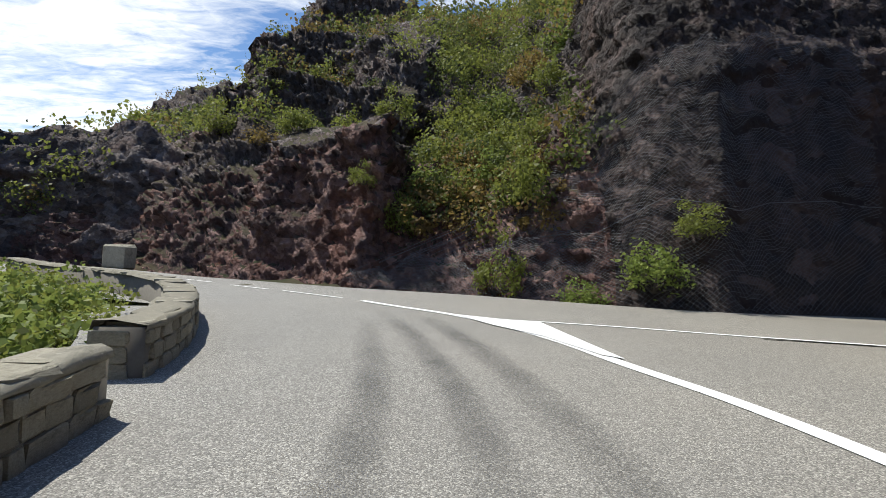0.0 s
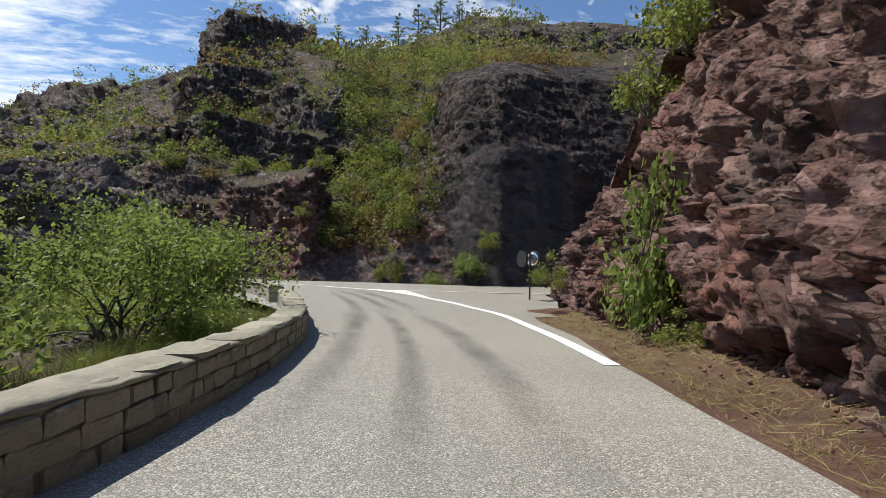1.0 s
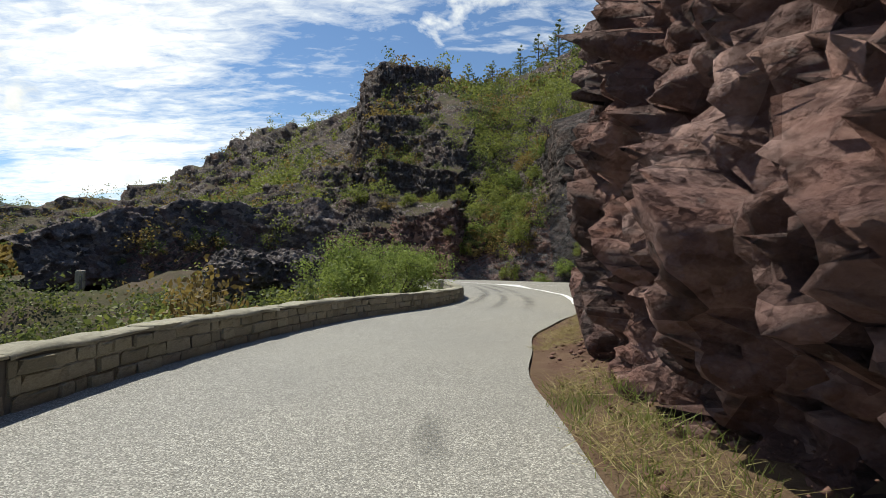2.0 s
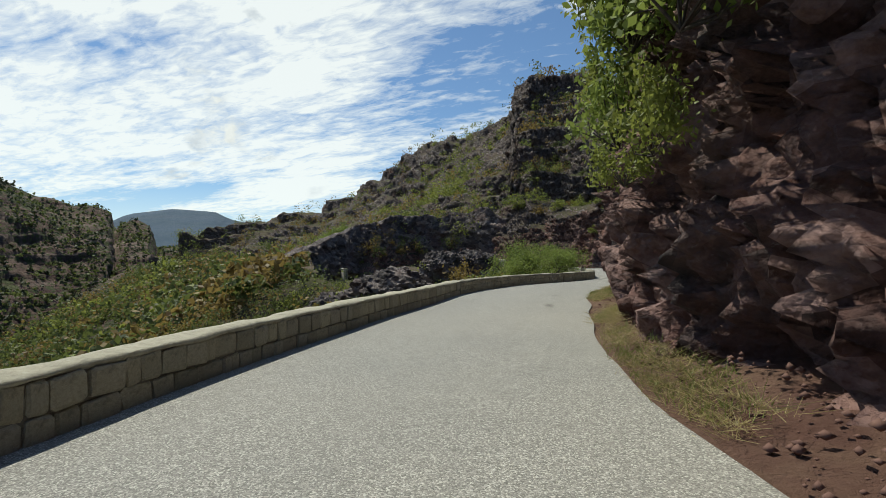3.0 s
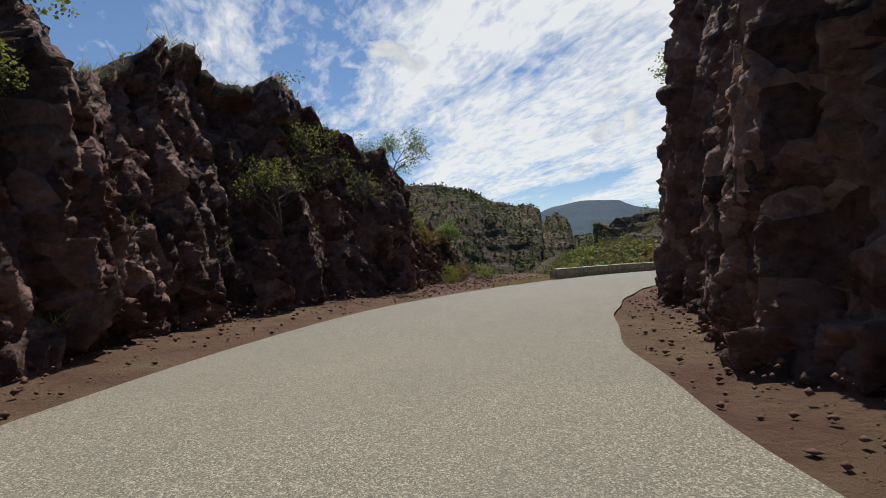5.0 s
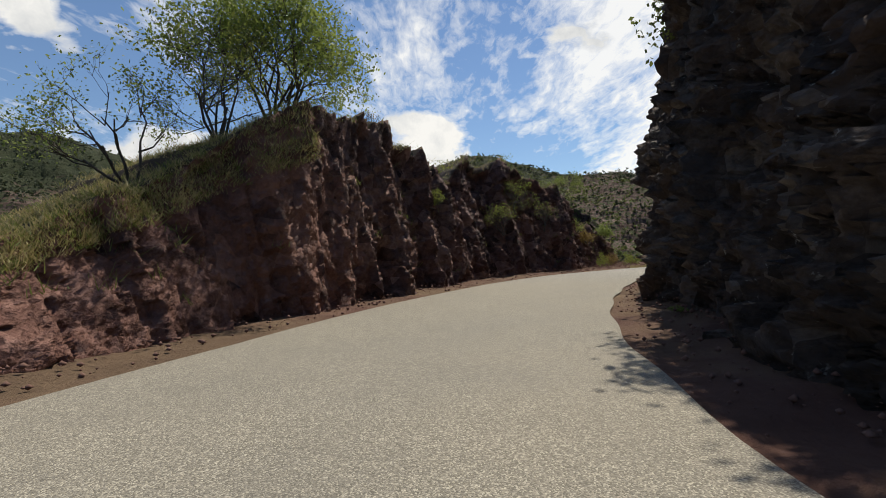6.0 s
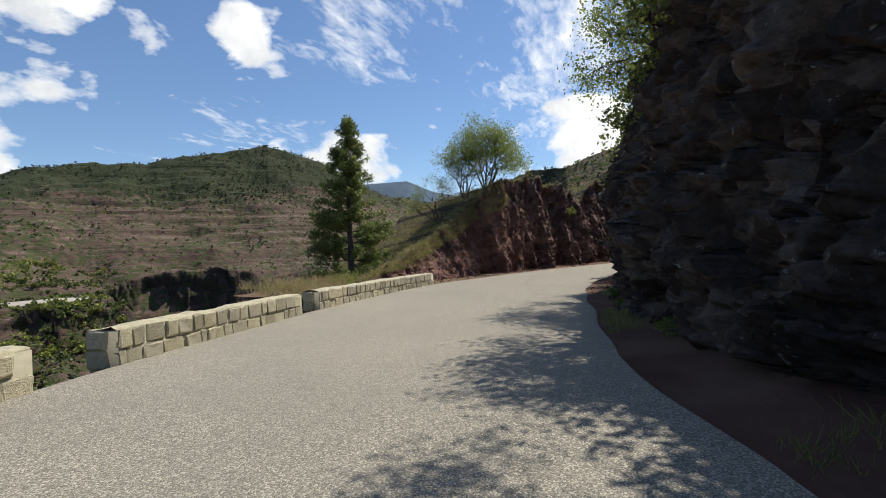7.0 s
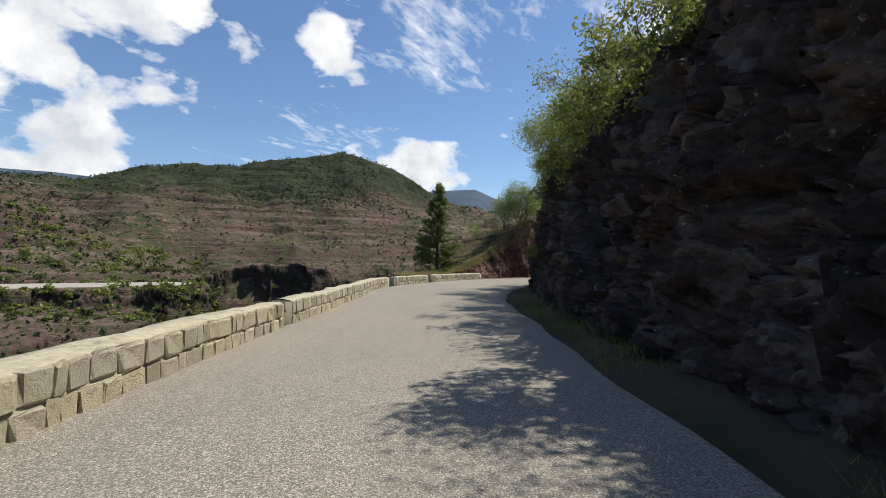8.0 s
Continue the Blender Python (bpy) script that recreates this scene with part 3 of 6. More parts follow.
def terraced(z, bed, step, riser=0.16, lift=0.78):
    """Steps a slope into ledges and short cliffs, along the beds."""
    k = np.floor(bed / step)
    f = bed / step - k
    t = np.where(f < 1 - riser, f / (1 - riser) * (1 - lift), 1 - lift + (f - 1 + riser) / riser * lift)
    return z + (t - f) * step


def hill_height(x, y):
    """The rocky hill north and west of the junction, beds and gullies included."""
    d = foot_distance(x, y)
    flat = np.stack([x, y, 0 * x], 1)
    a = x + 0.15 * np.maximum(d, 0)
    a = a - 0.2 * np.clip(d, 0, 22) * smooth(-9, -3, a)
    a = a + np.clip(d / 12, 0, 1) * 1.3 * fbm(flat * 0.07, 3, 140)
    near, yaw = np.hypot(x - EYE_X, y - EYE_Y), np.degrees(np.arctan2(EYE_X - x, y - EYE_Y))
    i = np.clip(np.searchsorted(HILL_A, a) - 1, 0, len(HILL_A) - 2)
    u = smooth(0, 1, (a - HILL_A[i]) / (HILL_A[i + 1] - HILL_A[i]))
    tab = np.stack([np.interp(d, HILL_D, q) for q in HILL_Z])
    n = np.arange(len(x))
    east = tab[i, n] * (1 - u) + tab[i + 1, n] * u
    rc = np.interp(yaw, CREST_YAW, CREST_FAR)
    zc = 1.3 + rc * np.tan(np.radians(np.interp(yaw, RIDGE_YAW, RIDGE_EL)))
    uphill = np.clip(d, 0, None)
    v = np.clip(uphill / np.maximum(uphill + rc - near, 1.0), 0, 1)
    face = np.interp(d, (-1, 0, 1.6, 4, 8), (-1.2, 0.4, 3.0, 5.6, 7.4)) * np.interp(yaw, (18, 26, 40), (1, 0.75, 0.5))
    west = np.where(near < rc, face + (zc - face) * (0.8 * v + 0.2 * v * v), zc - 0.25 * (near - rc))
    edge = yaw + 0.55 * fbm(flat * 0.09, 3, 141)
    m = np.where(d < 9, smooth(17.5, 12.5, edge), smooth(13.8, 12.6, edge))
    z = west * (1 - m) + east * m
    # beds step the slope, but for the gully full of scrub and the smooth bluff
    bluff = smooth(4.2, 6.2, a) * smooth(12, 8, d)
    gully = smooth(-2.6, 0.0, a) * smooth(6.5, 4.0, a)
    k = (1 - bluff) * (1 - 0.75 * gully) * smooth(-0.55, 0.15, fbm(flat * 0.045, 3, 142)) * smooth(3, 9, uphill) * (1 - 0.85 * m * smooth(49, 52, d))
    bed = z + 1.8 * fbm(flat * 0.035, 3, 143) + 0.06 * x
    z = z + k * (terraced(z, bed, 6.2) - z)
    bed = z + 0.5 * fbm(flat * 0.12, 3, 144) + 0.06 * x
    z = z + 0.8 * k * (terraced(z, bed, 1.5, 0.25, 0.7) - z)
    return z + (1 - bluff) * smooth(1, 6, uphill) * 0.7 * fbm(flat * 0.16, 4, 145), d


def far_distance(x, y):
    return np.hypot(x - 35, y + 58), np.degrees(np.arctan2(35 - x, y + 58)) % 360


def ring_height(x, y):
    """The hills round about, beyond the gorge."""
    plain, yaw = far_distance(x, y)
    flat = np.stack([x, y, 0 * x], 1)
    warp = np.where(plain > 200, 40 * fbm(flat * 0.006, 3, 15), 0.0)
    far = plain + warp
    top = np.interp(yaw, (0, 95, 108, 120, 360), (700, 700, 1300, 1070, 1070))
    peak = 1.2 + top * np.tan(np.radians(np.interp(yaw, RING_YAW, RING_EL)))
    # a dark cliff over the gorge, set under the maroon slopes
    rim = np.interp(yaw, (0, 116, 121, 149, 154, 360), (0, 0, 1, 1, 0, 0))
    rim_z = np.interp(yaw, (116, 125, 131.7, 137, 141.5, 144.6, 148, 153), (-32, -20, -14, -4, -8, -15, -24, -30)) + 5 * fbm(flat * 0.02, 3, 19)
    start = 260 + rim * 296
    low = -62 + rim * (rim_z + 62)
    u = np.clip((far - start) / (top - start), 0, 1)
    ridged = 1 - 2 * np.abs(fbm(flat * 0.0052 + 3.1, 4, 16))
    slope = 0.62 * u + 0.38 * u * u
    ring = np.where(far < top, low + (peak - low) * slope + 24 * ridged * u * (1 - u) ** 0.7 * np.minimum(1, 1.6 - 0.9 * u), peak - 0.16 * (far - top))
    wall = smooth(536, 552, plain + 16 * fbm(flat * 0.012, 3, 18) + 4 * fbm(flat * 0.06, 2, 18))
    ring = np.where(rim > 0, np.where(plain < 620, -66 * (1 - wall) * rim + ring * (1 - rim * (1 - wall)), ring), ring)
    # a dark spur that drops into the gorge
    spur = 448 * np.tan(np.radians(np.interp(yaw, (69, 70.3, 71.2, 72.2, 73, 76.6, 78.3, 80.4, 84.8, 92, 98), (-9, -6, -0.5, 2.6, 4.0, 5.3, 6.6, 7.4, 7.6, 7.0, 2.0))))
    face = smooth(372, 404, plain + 14 * fbm(flat * 0.014, 3, 22))
    ring = np.maximum(ring, np.where((yaw > 69) & (yaw < 98), -66 + (spur + 66) * face - 0.35 * np.maximum(0, plain - 440), -66))
    # the spur with the road, before the dark cliff
    edge = yaw + 0.8 * fbm(flat * 0.02, 3, 23)
    spur = np.interp(edge, (0, 144.9, 146.3, 200, 230, 360), (0, 0, 1, 1, 0, 0))
    top_z = 640 * np.tan(np.radians(np.interp(yaw, (146, 149, 156, 163, 172), (-1.6, -0.4, 2.4, 5.6, 7.0))))
    rise = np.clip((plain - 466) / 174, 0, 1)
    front = plain + np.clip((432 - plain) / 12, 0, 1) * 12 * fbm(flat * 0.03, 3, 24)
    shelf = np.where(plain < 466, np.interp(front, (350, 400, 414, 424, 432), (-62, -52, -42, -27, -24.5)), np.where(plain < 640, -24.5 + (top_z + 24.5) * rise, top_z - 0.5 * (plain - 640)))
    ring = np.maximum(ring, np.where(spur > 0, -62 + spur * (shelf + 62), -66))
    # beds
    bench = (plain > 428) & (plain < 470) & (yaw > 147) & (yaw < 190)
    k = np.where(yaw < 98, 0.45, 1.0) * smooth(-0.4, 0.3, fbm(flat * 0.008, 3, 25)) * np.where(bench, 0.0, 1.0) * np.where(ring > -50, 1.0, 0.0) * np.where(far < top - 30, 1.0, 0.2)
    bed = ring + 6 * fbm(flat * 0.006, 3, 26)
    ring = ring + 0.75 * k * (terraced(ring, bed, 17.0, 0.2, 0.6) - ring)
    ring = ring + 0.8 * k * (terraced(ring, ring + 2 * fbm(flat * 0.015, 2, 27), 5.0, 0.25, 0.65) - ring)
    return ring + np.where(bench, 0.15, 1.0) * 2.2 * fbm(flat * 0.035, 4, 28), top


def land_height(x, y):
    s, lat = road_place(x, y)
    road = np.interp(s, LINE_S, LINE[:, 2])
    # the road's bench, falling to the gorge on the left
    bench = left_edge(s) + np.interp(s, (-10, 0, 12, 30, 40, 46, 68, 74, 79, 84, 88, 134), (4, 5, 4.0, 2.5, 3, 6, 8, 11, 8.5, 3.0, 1.2, 1.2))
    fall = np.maximum(0, lat - bench)
    slope = np.interp(s, (-10, 8, 30, 60, 134), (0.25, 0.35, 0.6, 0.7, 0.95))
    z_left = road - 0.32 - slope * fall - 0.012 * fall**1.5
    wall_top = np.interp(s, (-10, 0, 3, 7, 40, 56, 66, 74, 80, 84, 90, 100, 134), (1, 2.5, 7, 12.5, 14, 12, 9, 6.5, 5.6, 5, 4.2, 4.2, 4.2))
    z_right = road - 0.35 + np.minimum(wall_top, 2.6 * np.maximum(0, -lat - 6.5)) + 0.35 * np.clip(-lat - 16, 0, 30)
    z_right = np.where((y > 0.5) & (s < 1), np.minimum(z_right, 0.03 * np.maximum(0, y - 3) - 0.25 + 2.5 * np.maximum(0, -(y - 5.2 + 0.18 * (x - 12)))), z_right)
    z_right = np.where((s < 4) & (lat > -8.5), np.minimum(z_right, road - 0.3), z_right)
    z = np.where(lat > 0, z_left, z_right)
    # under the hill to the north and west, whose surface is laid over it
    d = foot_distance(x, y)
    near = np.hypot(x - EYE_X, y - EYE_Y)
    yaw = np.degrees(np.arctan2(EYE_X - x, y - EYE_Y))
    rc = np.interp(yaw, CREST_YAW, CREST_FAR)
    crest = 1.3 + np.minimum(near, rc) * np.tan(np.radians(np.interp(yaw, RIDGE_YAW, RIDGE_EL)))
    hill = np.where(d > 1.6, 0.4 + np.minimum(d - 1.6, 4) * 1.3 + np.maximum(d - 5.6, 0) * 0.66, 0.03 * np.clip(y - 3, 0, 25) - np.interp(x, (-4, 0), (0.22, 0.5)) - np.maximum(0, -d - 9.5) * np.interp(yaw, (30, 44), (0.3, 0.6)))
    hill = np.minimum(hill, crest)
    z = np.maximum(z, hill - np.where(d > 0, np.clip(2.2 * d, 0, 16) * smooth(61, 58, yaw), 0.0))
    z = np.maximum(z, -62)
    far, around = far_distance(x, y)
    ring, top = ring_height(x, y)
    ring = ring - np.where((around > 46) & (around < 186) & (far < top + 25), 14.0, 0.0)
    far_top = 1.2 + 3600 * np.tan(np.radians(np.interp(around, FAR_YAW, FAR_EL)))
    ring = np.maximum(ring, np.where(far > 1800, -62 + (far_top + 62) * np.clip((far - 1800) / 1800, 0, 1), -62))
    return np.maximum(z, np.where(far > 180, ring, -62)), far


def build_land():
    na, nr = 420, 190
    a = np.linspace(0, 2 * np.pi, na, endpoint=False)
    r = np.r_[0.5, np.geomspace(3, 4700, nr)]
    x = (2 + r[:, None] * np.cos(a)[None]).ravel()
    y = (-22 + r[:, None] * np.sin(a)[None]).ravel()
    z, far = land_height(x, y)
    s, lat = road_place(x, y)
    p = np.stack([x, y, z * 0.4], 1)
    off = np.clip((np.abs(lat) - 6.5) / 6, 0, 1) * np.where(far > 240, 0.0, 1.0) * np.where((y > 0) & (x > -3) & (x < 30), 0.0, 1.0)
    z = z + off * 0.75 * fbm(p * 0.16, 5, 3)
    # beds of rock that step the slopes
    z = z + off * 0.18 * np.sin(2 * np.pi * (z + 0.5 * fbm(p * 0.05, 2, 9)) / 2.6)
    v = np.stack([x, y, z], 1).reshape(nr + 1, na, 3)
    f = grid_faces(nr + 1, na, True)
    me = raw_mesh("ground", v.reshape(-1, 3), f, M_HILL, True)
    me.materials.append(M_LAND)
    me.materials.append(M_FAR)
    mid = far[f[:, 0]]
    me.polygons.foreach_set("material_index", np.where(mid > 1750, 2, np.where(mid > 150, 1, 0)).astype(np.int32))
    tagged(new("ground", me), "rocky gorge slopes with thin soil, grass and hills around", "ground", kind="structure")


build_land()


def fan_patch(centre, yaws, starts, ends, height, fine, rows, soften):
    """A sheet of land seen from a centre: columns by direction, rows spread evenly over slopes and cliffs."""
    cols = []
    for yaw, r0, r1 in zip(np.radians(yaws), starts, ends):
        r = r0 + (r1 - r0) * np.linspace(0, 1, fine) ** 1.35
        cols.append(np.stack([centre[0] - np.sin(yaw) * r, centre[1] + np.cos(yaw) * r, r], 1))
    c = np.array(cols)
    z = height(c[..., 0].ravel(), c[..., 1].ravel()).reshape(c.shape[:2])
    out = np.empty((rows, len(yaws), 3))
    for k in range(len(yaws)):
        dr, dz = np.diff(c[k, :, 2]), np.diff(z[k])
        weight = np.hypot(dr, dz) / (soften + (c[k, 1:, 2] - starts[k]))
        u = np.r_[0, np.cumsum(weight)]
        q = np.linspace(0, u[-1], rows)
        r = np.interp(q, u, c[k, :, 2])
        yaw = radians(yaws[k])
        out[:, k] = np.stack([centre[0] - math.sin(yaw) * r, centre[1] + math.cos(yaw) * r, np.interp(q, u, z[k])], 1)
    return out


def normals(p):
    n = np.cross(np.gradient(p, axis=1), np.gradient(p, axis=0))
    n /= np.linalg.norm(n, axis=-1, keepdims=True) + 1e-9
    return n * np.sign(n[..., 2:3] + 1e-9)


def gorge_hills():
    yaws = np.r_[np.arange(46, 100, 0.17), np.arange(100, 186, 0.17)]
    top = np.interp(yaws, (0, 95, 108, 120, 360), (700, 700, 1300, 1070, 1070))
    p = fan_patch((35, -58), yaws, 0 * yaws + 230, top + 90, lambda x, y: ring_height(x, y)[0], 420, 220, 260.0)
    n = normals(p)
    q = p.reshape(-1, 3)
    steep = smooth(0.86, 0.55, n[..., 2])
    away = np.hypot(q[:, 0] - 35, q[:, 1] + 58).reshape(steep.shape)
    p = p + n * (steep * 9.0 * blocky(q * 0.075, 17, 1.8, 0.1).reshape(steep.shape) * np.where(away < 620, 0.8, 0.35))[..., None]
    me = grid_mesh("gorge_hills", p, M_LAND)
    tagged(new("gorge_hills", me), "maroon and wooded hills with rock bands round the gorge", "hills", kind="structure")
    return p, normals(p)


FAR_P, FAR_N = gorge_hills()


# ---- roads ----
def ring_place(yaw, far):
    return np.array([35 - math.sin(radians(yaw)) * far, -58 + math.cos(radians(yaw)) * far])


def ribbon(name, edge_a, edge_b, mat, lift=0.0, cross=9, crown=0.0):
    u = np.linspace(0, 1, cross)[None, :, None]
    v = edge_a[:, None] * (1 - u) + edge_b[:, None] * u
    v[..., 2] += lift + crown * (1 - (2 * u[..., 0] - 1) ** 2)
    return grid_mesh(name, v, mat, smooth=True)


far_line = np.array([ring_place(a, b) for a, b in ((184, 446), (176, 446), (168, 446), (160, 446), (154, 446), (150.4, 447), (149.2, 453), (149.0, 461), (149.8, 467))])
d = np.r_[0, np.cumsum(np.linalg.norm(np.diff(far_line, axis=0), axis=1))]
u = np.arange(0, d[-1], 6.0)
c = np.stack([np.interp(u, d, far_line[:, k]) for k in range(2)], 1)
t = np.gradient(c, axis=0)
t /= np.linalg.norm(t, axis=1, keepdims=True)
q = np.stack([-t[:, 1], t[:, 0]], 1) * np.interp(u, (0, 385, 400, 440), (3.6, 3.6, 2.6, 1.1))[:, None]
edge = [c - q * 1.15, c + q * 1.15]
away = [np.hypot(e[:, 0] - 35, e[:, 1] + 58) for e in edge]
lift = np.clip((away[1] - away[0]) / 8.0, -1, 1) * 1.5
bed = np.array([max(-23.0, z) for z in ring_height(c[:, 0], c[:, 1])[0] + 1.6])
for _ in range(3):
    bed[1:-1] = (bed[:-2] + bed[1:-1] + bed[2:]) / 3
me = ribbon("far_road", np.c_[edge[0], bed - lift], np.c_[edge[1], bed + lift], M_FAR_ROAD, 0.0, 5)
tagged(new("far_road", me), "pale road winding round a spur across the gorge", "road", kind="structure")

S_ROAD = np.arange(-12, 133, 0.5)


def on_main(p):
    """Over the junction the branch lies in the main road's slope."""
    p[..., 2] = np.where(p[..., 1] > 0, 0.03 * np.maximum(0, p[..., 1] - 3), p[..., 2])
    return p


me = ribbon("road", on_main(along(S_ROAD, left_edge(S_ROAD) + 0.1)), on_main(along(S_ROAD, right_edge(S_ROAD) + 0.04 * np.sin(S_ROAD * 1.7))), M_ASPHALT, 0.004, 13, 0.0)
tagged(new("road", me), "worn grey asphalt of a narrow gorge road", "road", kind="structure")

MAIN_OUT = np.array([(60, 1.5), (40, 7), (25, 12.0), (11.8, 13.6), (8.1, 13.3), (3.8, 14.5), (0.4, 15.7), (-3.5, 16.6), (-7.1, 17.9), (-9.8, 18.9), (-13, 20.7), (-17.5, 22.6), (-21.5, 22.6), (-24.6, 19.5), (-26.5, 14)])
MAIN_WIDE = np.array([4.2, 4.2, 4.2, 4.3, 4.6, 5.2, 6.2, 6.8, 6.8, 6.6, 6.2, 5.6, 5.2, 4.4, 4])


def polyline(pts, step):
    pts = np.asarray(pts, float)
    d = np.r_[0, np.cumsum(np.linalg.norm(np.diff(pts, axis=0), axis=1))]
    u = np.arange(0, d[-1], step)
    return u, spline(u, d, pts), d


u, mo, md = polyline(MAIN_OUT, 0.5)
t = np.gradient(mo, axis=0)
t /= np.linalg.norm(t, axis=1, keepdims=True)
mi = mo + np.stack([-t[:, 1], t[:, 0]], 1) * spline(u, md, MAIN_WIDE)[:, None]


def main_z(p):
    return np.c_[p, 0.03 * np.maximum(0, p[:, 1] - 3)]


me = ribbon("main_road", main_z(mo), main_z(mi), M_ASPHALT, 0.0, 9)
tagged(new("main_road", me), "grey asphalt of the wider road under the cliff", "road", kind="structure")


me = ribbon("junction_apron", main_z(np.array([(2.0, 0.5), (2, 3), (2, 5), (2, 8), (2, 11), (2, 12.5)])), main_z(np.array([(5.3, 0.1), (6.4, 2.6), (7.6, 5.1), (8.5, 8.2), (10.6, 9.3), (12.5, 9.8)])), M_ASPHALT, -0.014, 9)
tagged(new("junction_apron", me), "worn asphalt where the two roads meet", "road", kind="structure")


def stripe(name, pts, width, label):
    """A painted line along points (x, y), lying on the road."""
    _, c, _ = polyline(pts, 0.4)
    c = np.vstack([c, pts[-1]])
    t = np.gradient(c, axis=0)
    t /= np.linalg.norm(t, axis=1, keepdims=True)
    nrm = np.stack([-t[:, 1], t[:, 0]], 1)
    rise = np.interp(c[:, 1], (-8, -6.5, 0, 3, 30), (0.05, 0.04, 0.002, 0.0, 0.81))
    a, b = np.c_[c + nrm * width / 2, rise], np.c_[c - nrm * width / 2, rise]
    me = ribbon(name, a, b, M_PAINT, 0.013, 3)
    return tagged(new(name, me), label, "road marking", "road markings", "structure")


stripe("edge_line", [(2.62, -6.6), (3.05, -4.1), (3.3, -2.0), (3.55, 0.5), (3.4, 2.6), (3.0, 4.7), (2.42, 6.3), (2.0, 7.6), (1.3, 9.0), (0.26, 10.45), (-1.1, 11.6), (-2.1, 12.5)], 0.24, "solid white edge line curving with the road")
stripe("edge_line", [(1.2, 9.95), (2.3, 9.85), (3.7, 9.6), (5.7, 9.08), (8.1, 8.6), (12, 8.0), (25, 6.6), (40, 2.8)], 0.14, "thin white line along the main road")
bm = bmesh.new()
bm.faces.new([bm.verts.new((*q, 0.026 + 0.03 * max(0, q[1] - 3))) for q in ((0.3, 10.45), (1.0, 9.1), (1.75, 8.1), (2.3, 6.7), (2.55, 6.5), (2.25, 8.4), (2.05, 9.75), (1.2, 10.0))])
tagged(part("hatched_nose", bm, M_PAINT), "white painted nose where the lanes part", "road marking", "road markings", "structure")
for a, b in (((-2.75, 13.0), (-4.85, 14.4)), ((-5.4, 14.65), (-7.0, 15.6)), ((-8.0, 16.4), (-9.4, 17.2)), ((-11.5, 18.3), (-13.2, 19.1))):
    stripe("centre_dash", [a, ((a[0] + b[0]) / 2, (a[1] + b[1]) / 2), b], 0.13, "white centre-line dash")


def verge(name, s, near, far_side, rise, label, seed, mat=None):
    k = 14
    u = np.linspace(0, 1, k)[None]
    lat = near[:, None] * (1 - u) + far_side[:, None] * u
    ss = np.repeat(s[:, None], k, 1)
    v = along(ss, lat)
    p = v.reshape(-1, 3)
    bump = fbm(p * np.array([1.6, 1.6, 1.6]), 4, seed).reshape(v.shape[:2])
    v[..., 2] += -0.035 + rise * u**1.6 + 0.05 * bump * np.clip(u * 5, 0, 1)
    me = grid_mesh(name, v, mat or M_SCREE, flip=bool(near[0] > 0) is False, smooth=True)
    return tagged(new(name, me), label, "verge", kind="structure")


s = np.arange(-2.2, 97.1, 0.3)
verge("verge_cliff_side", s, right_edge(s) + 0.15, np.interp(s, CLIFF_S, CLIFF) - 1.6 - np.interp(s, (-7, 0), (3.5, 0)), 0.38, "strip of red soil and dry grass under the cliff", 31)
s = np.arange(96.8, 133, 0.3)
verge("verge_shaded_side", s, right_edge(s) + 0.15, np.interp(s, CLIFF_S, CLIFF) - 1.6, 0.38, "dark strip of soil and herbs under the shaded rock", 33, M_SHADE_SOIL)
s = np.arange(40, 84, 0.3)
verge("verge_outer", s, left_edge(s) - 0.1, left_edge(s) + np.interp(s, (40, 46, 70, 84), (5, 6, 6, 5.5)), 0.15, "strip of red soil beside the road", 32)


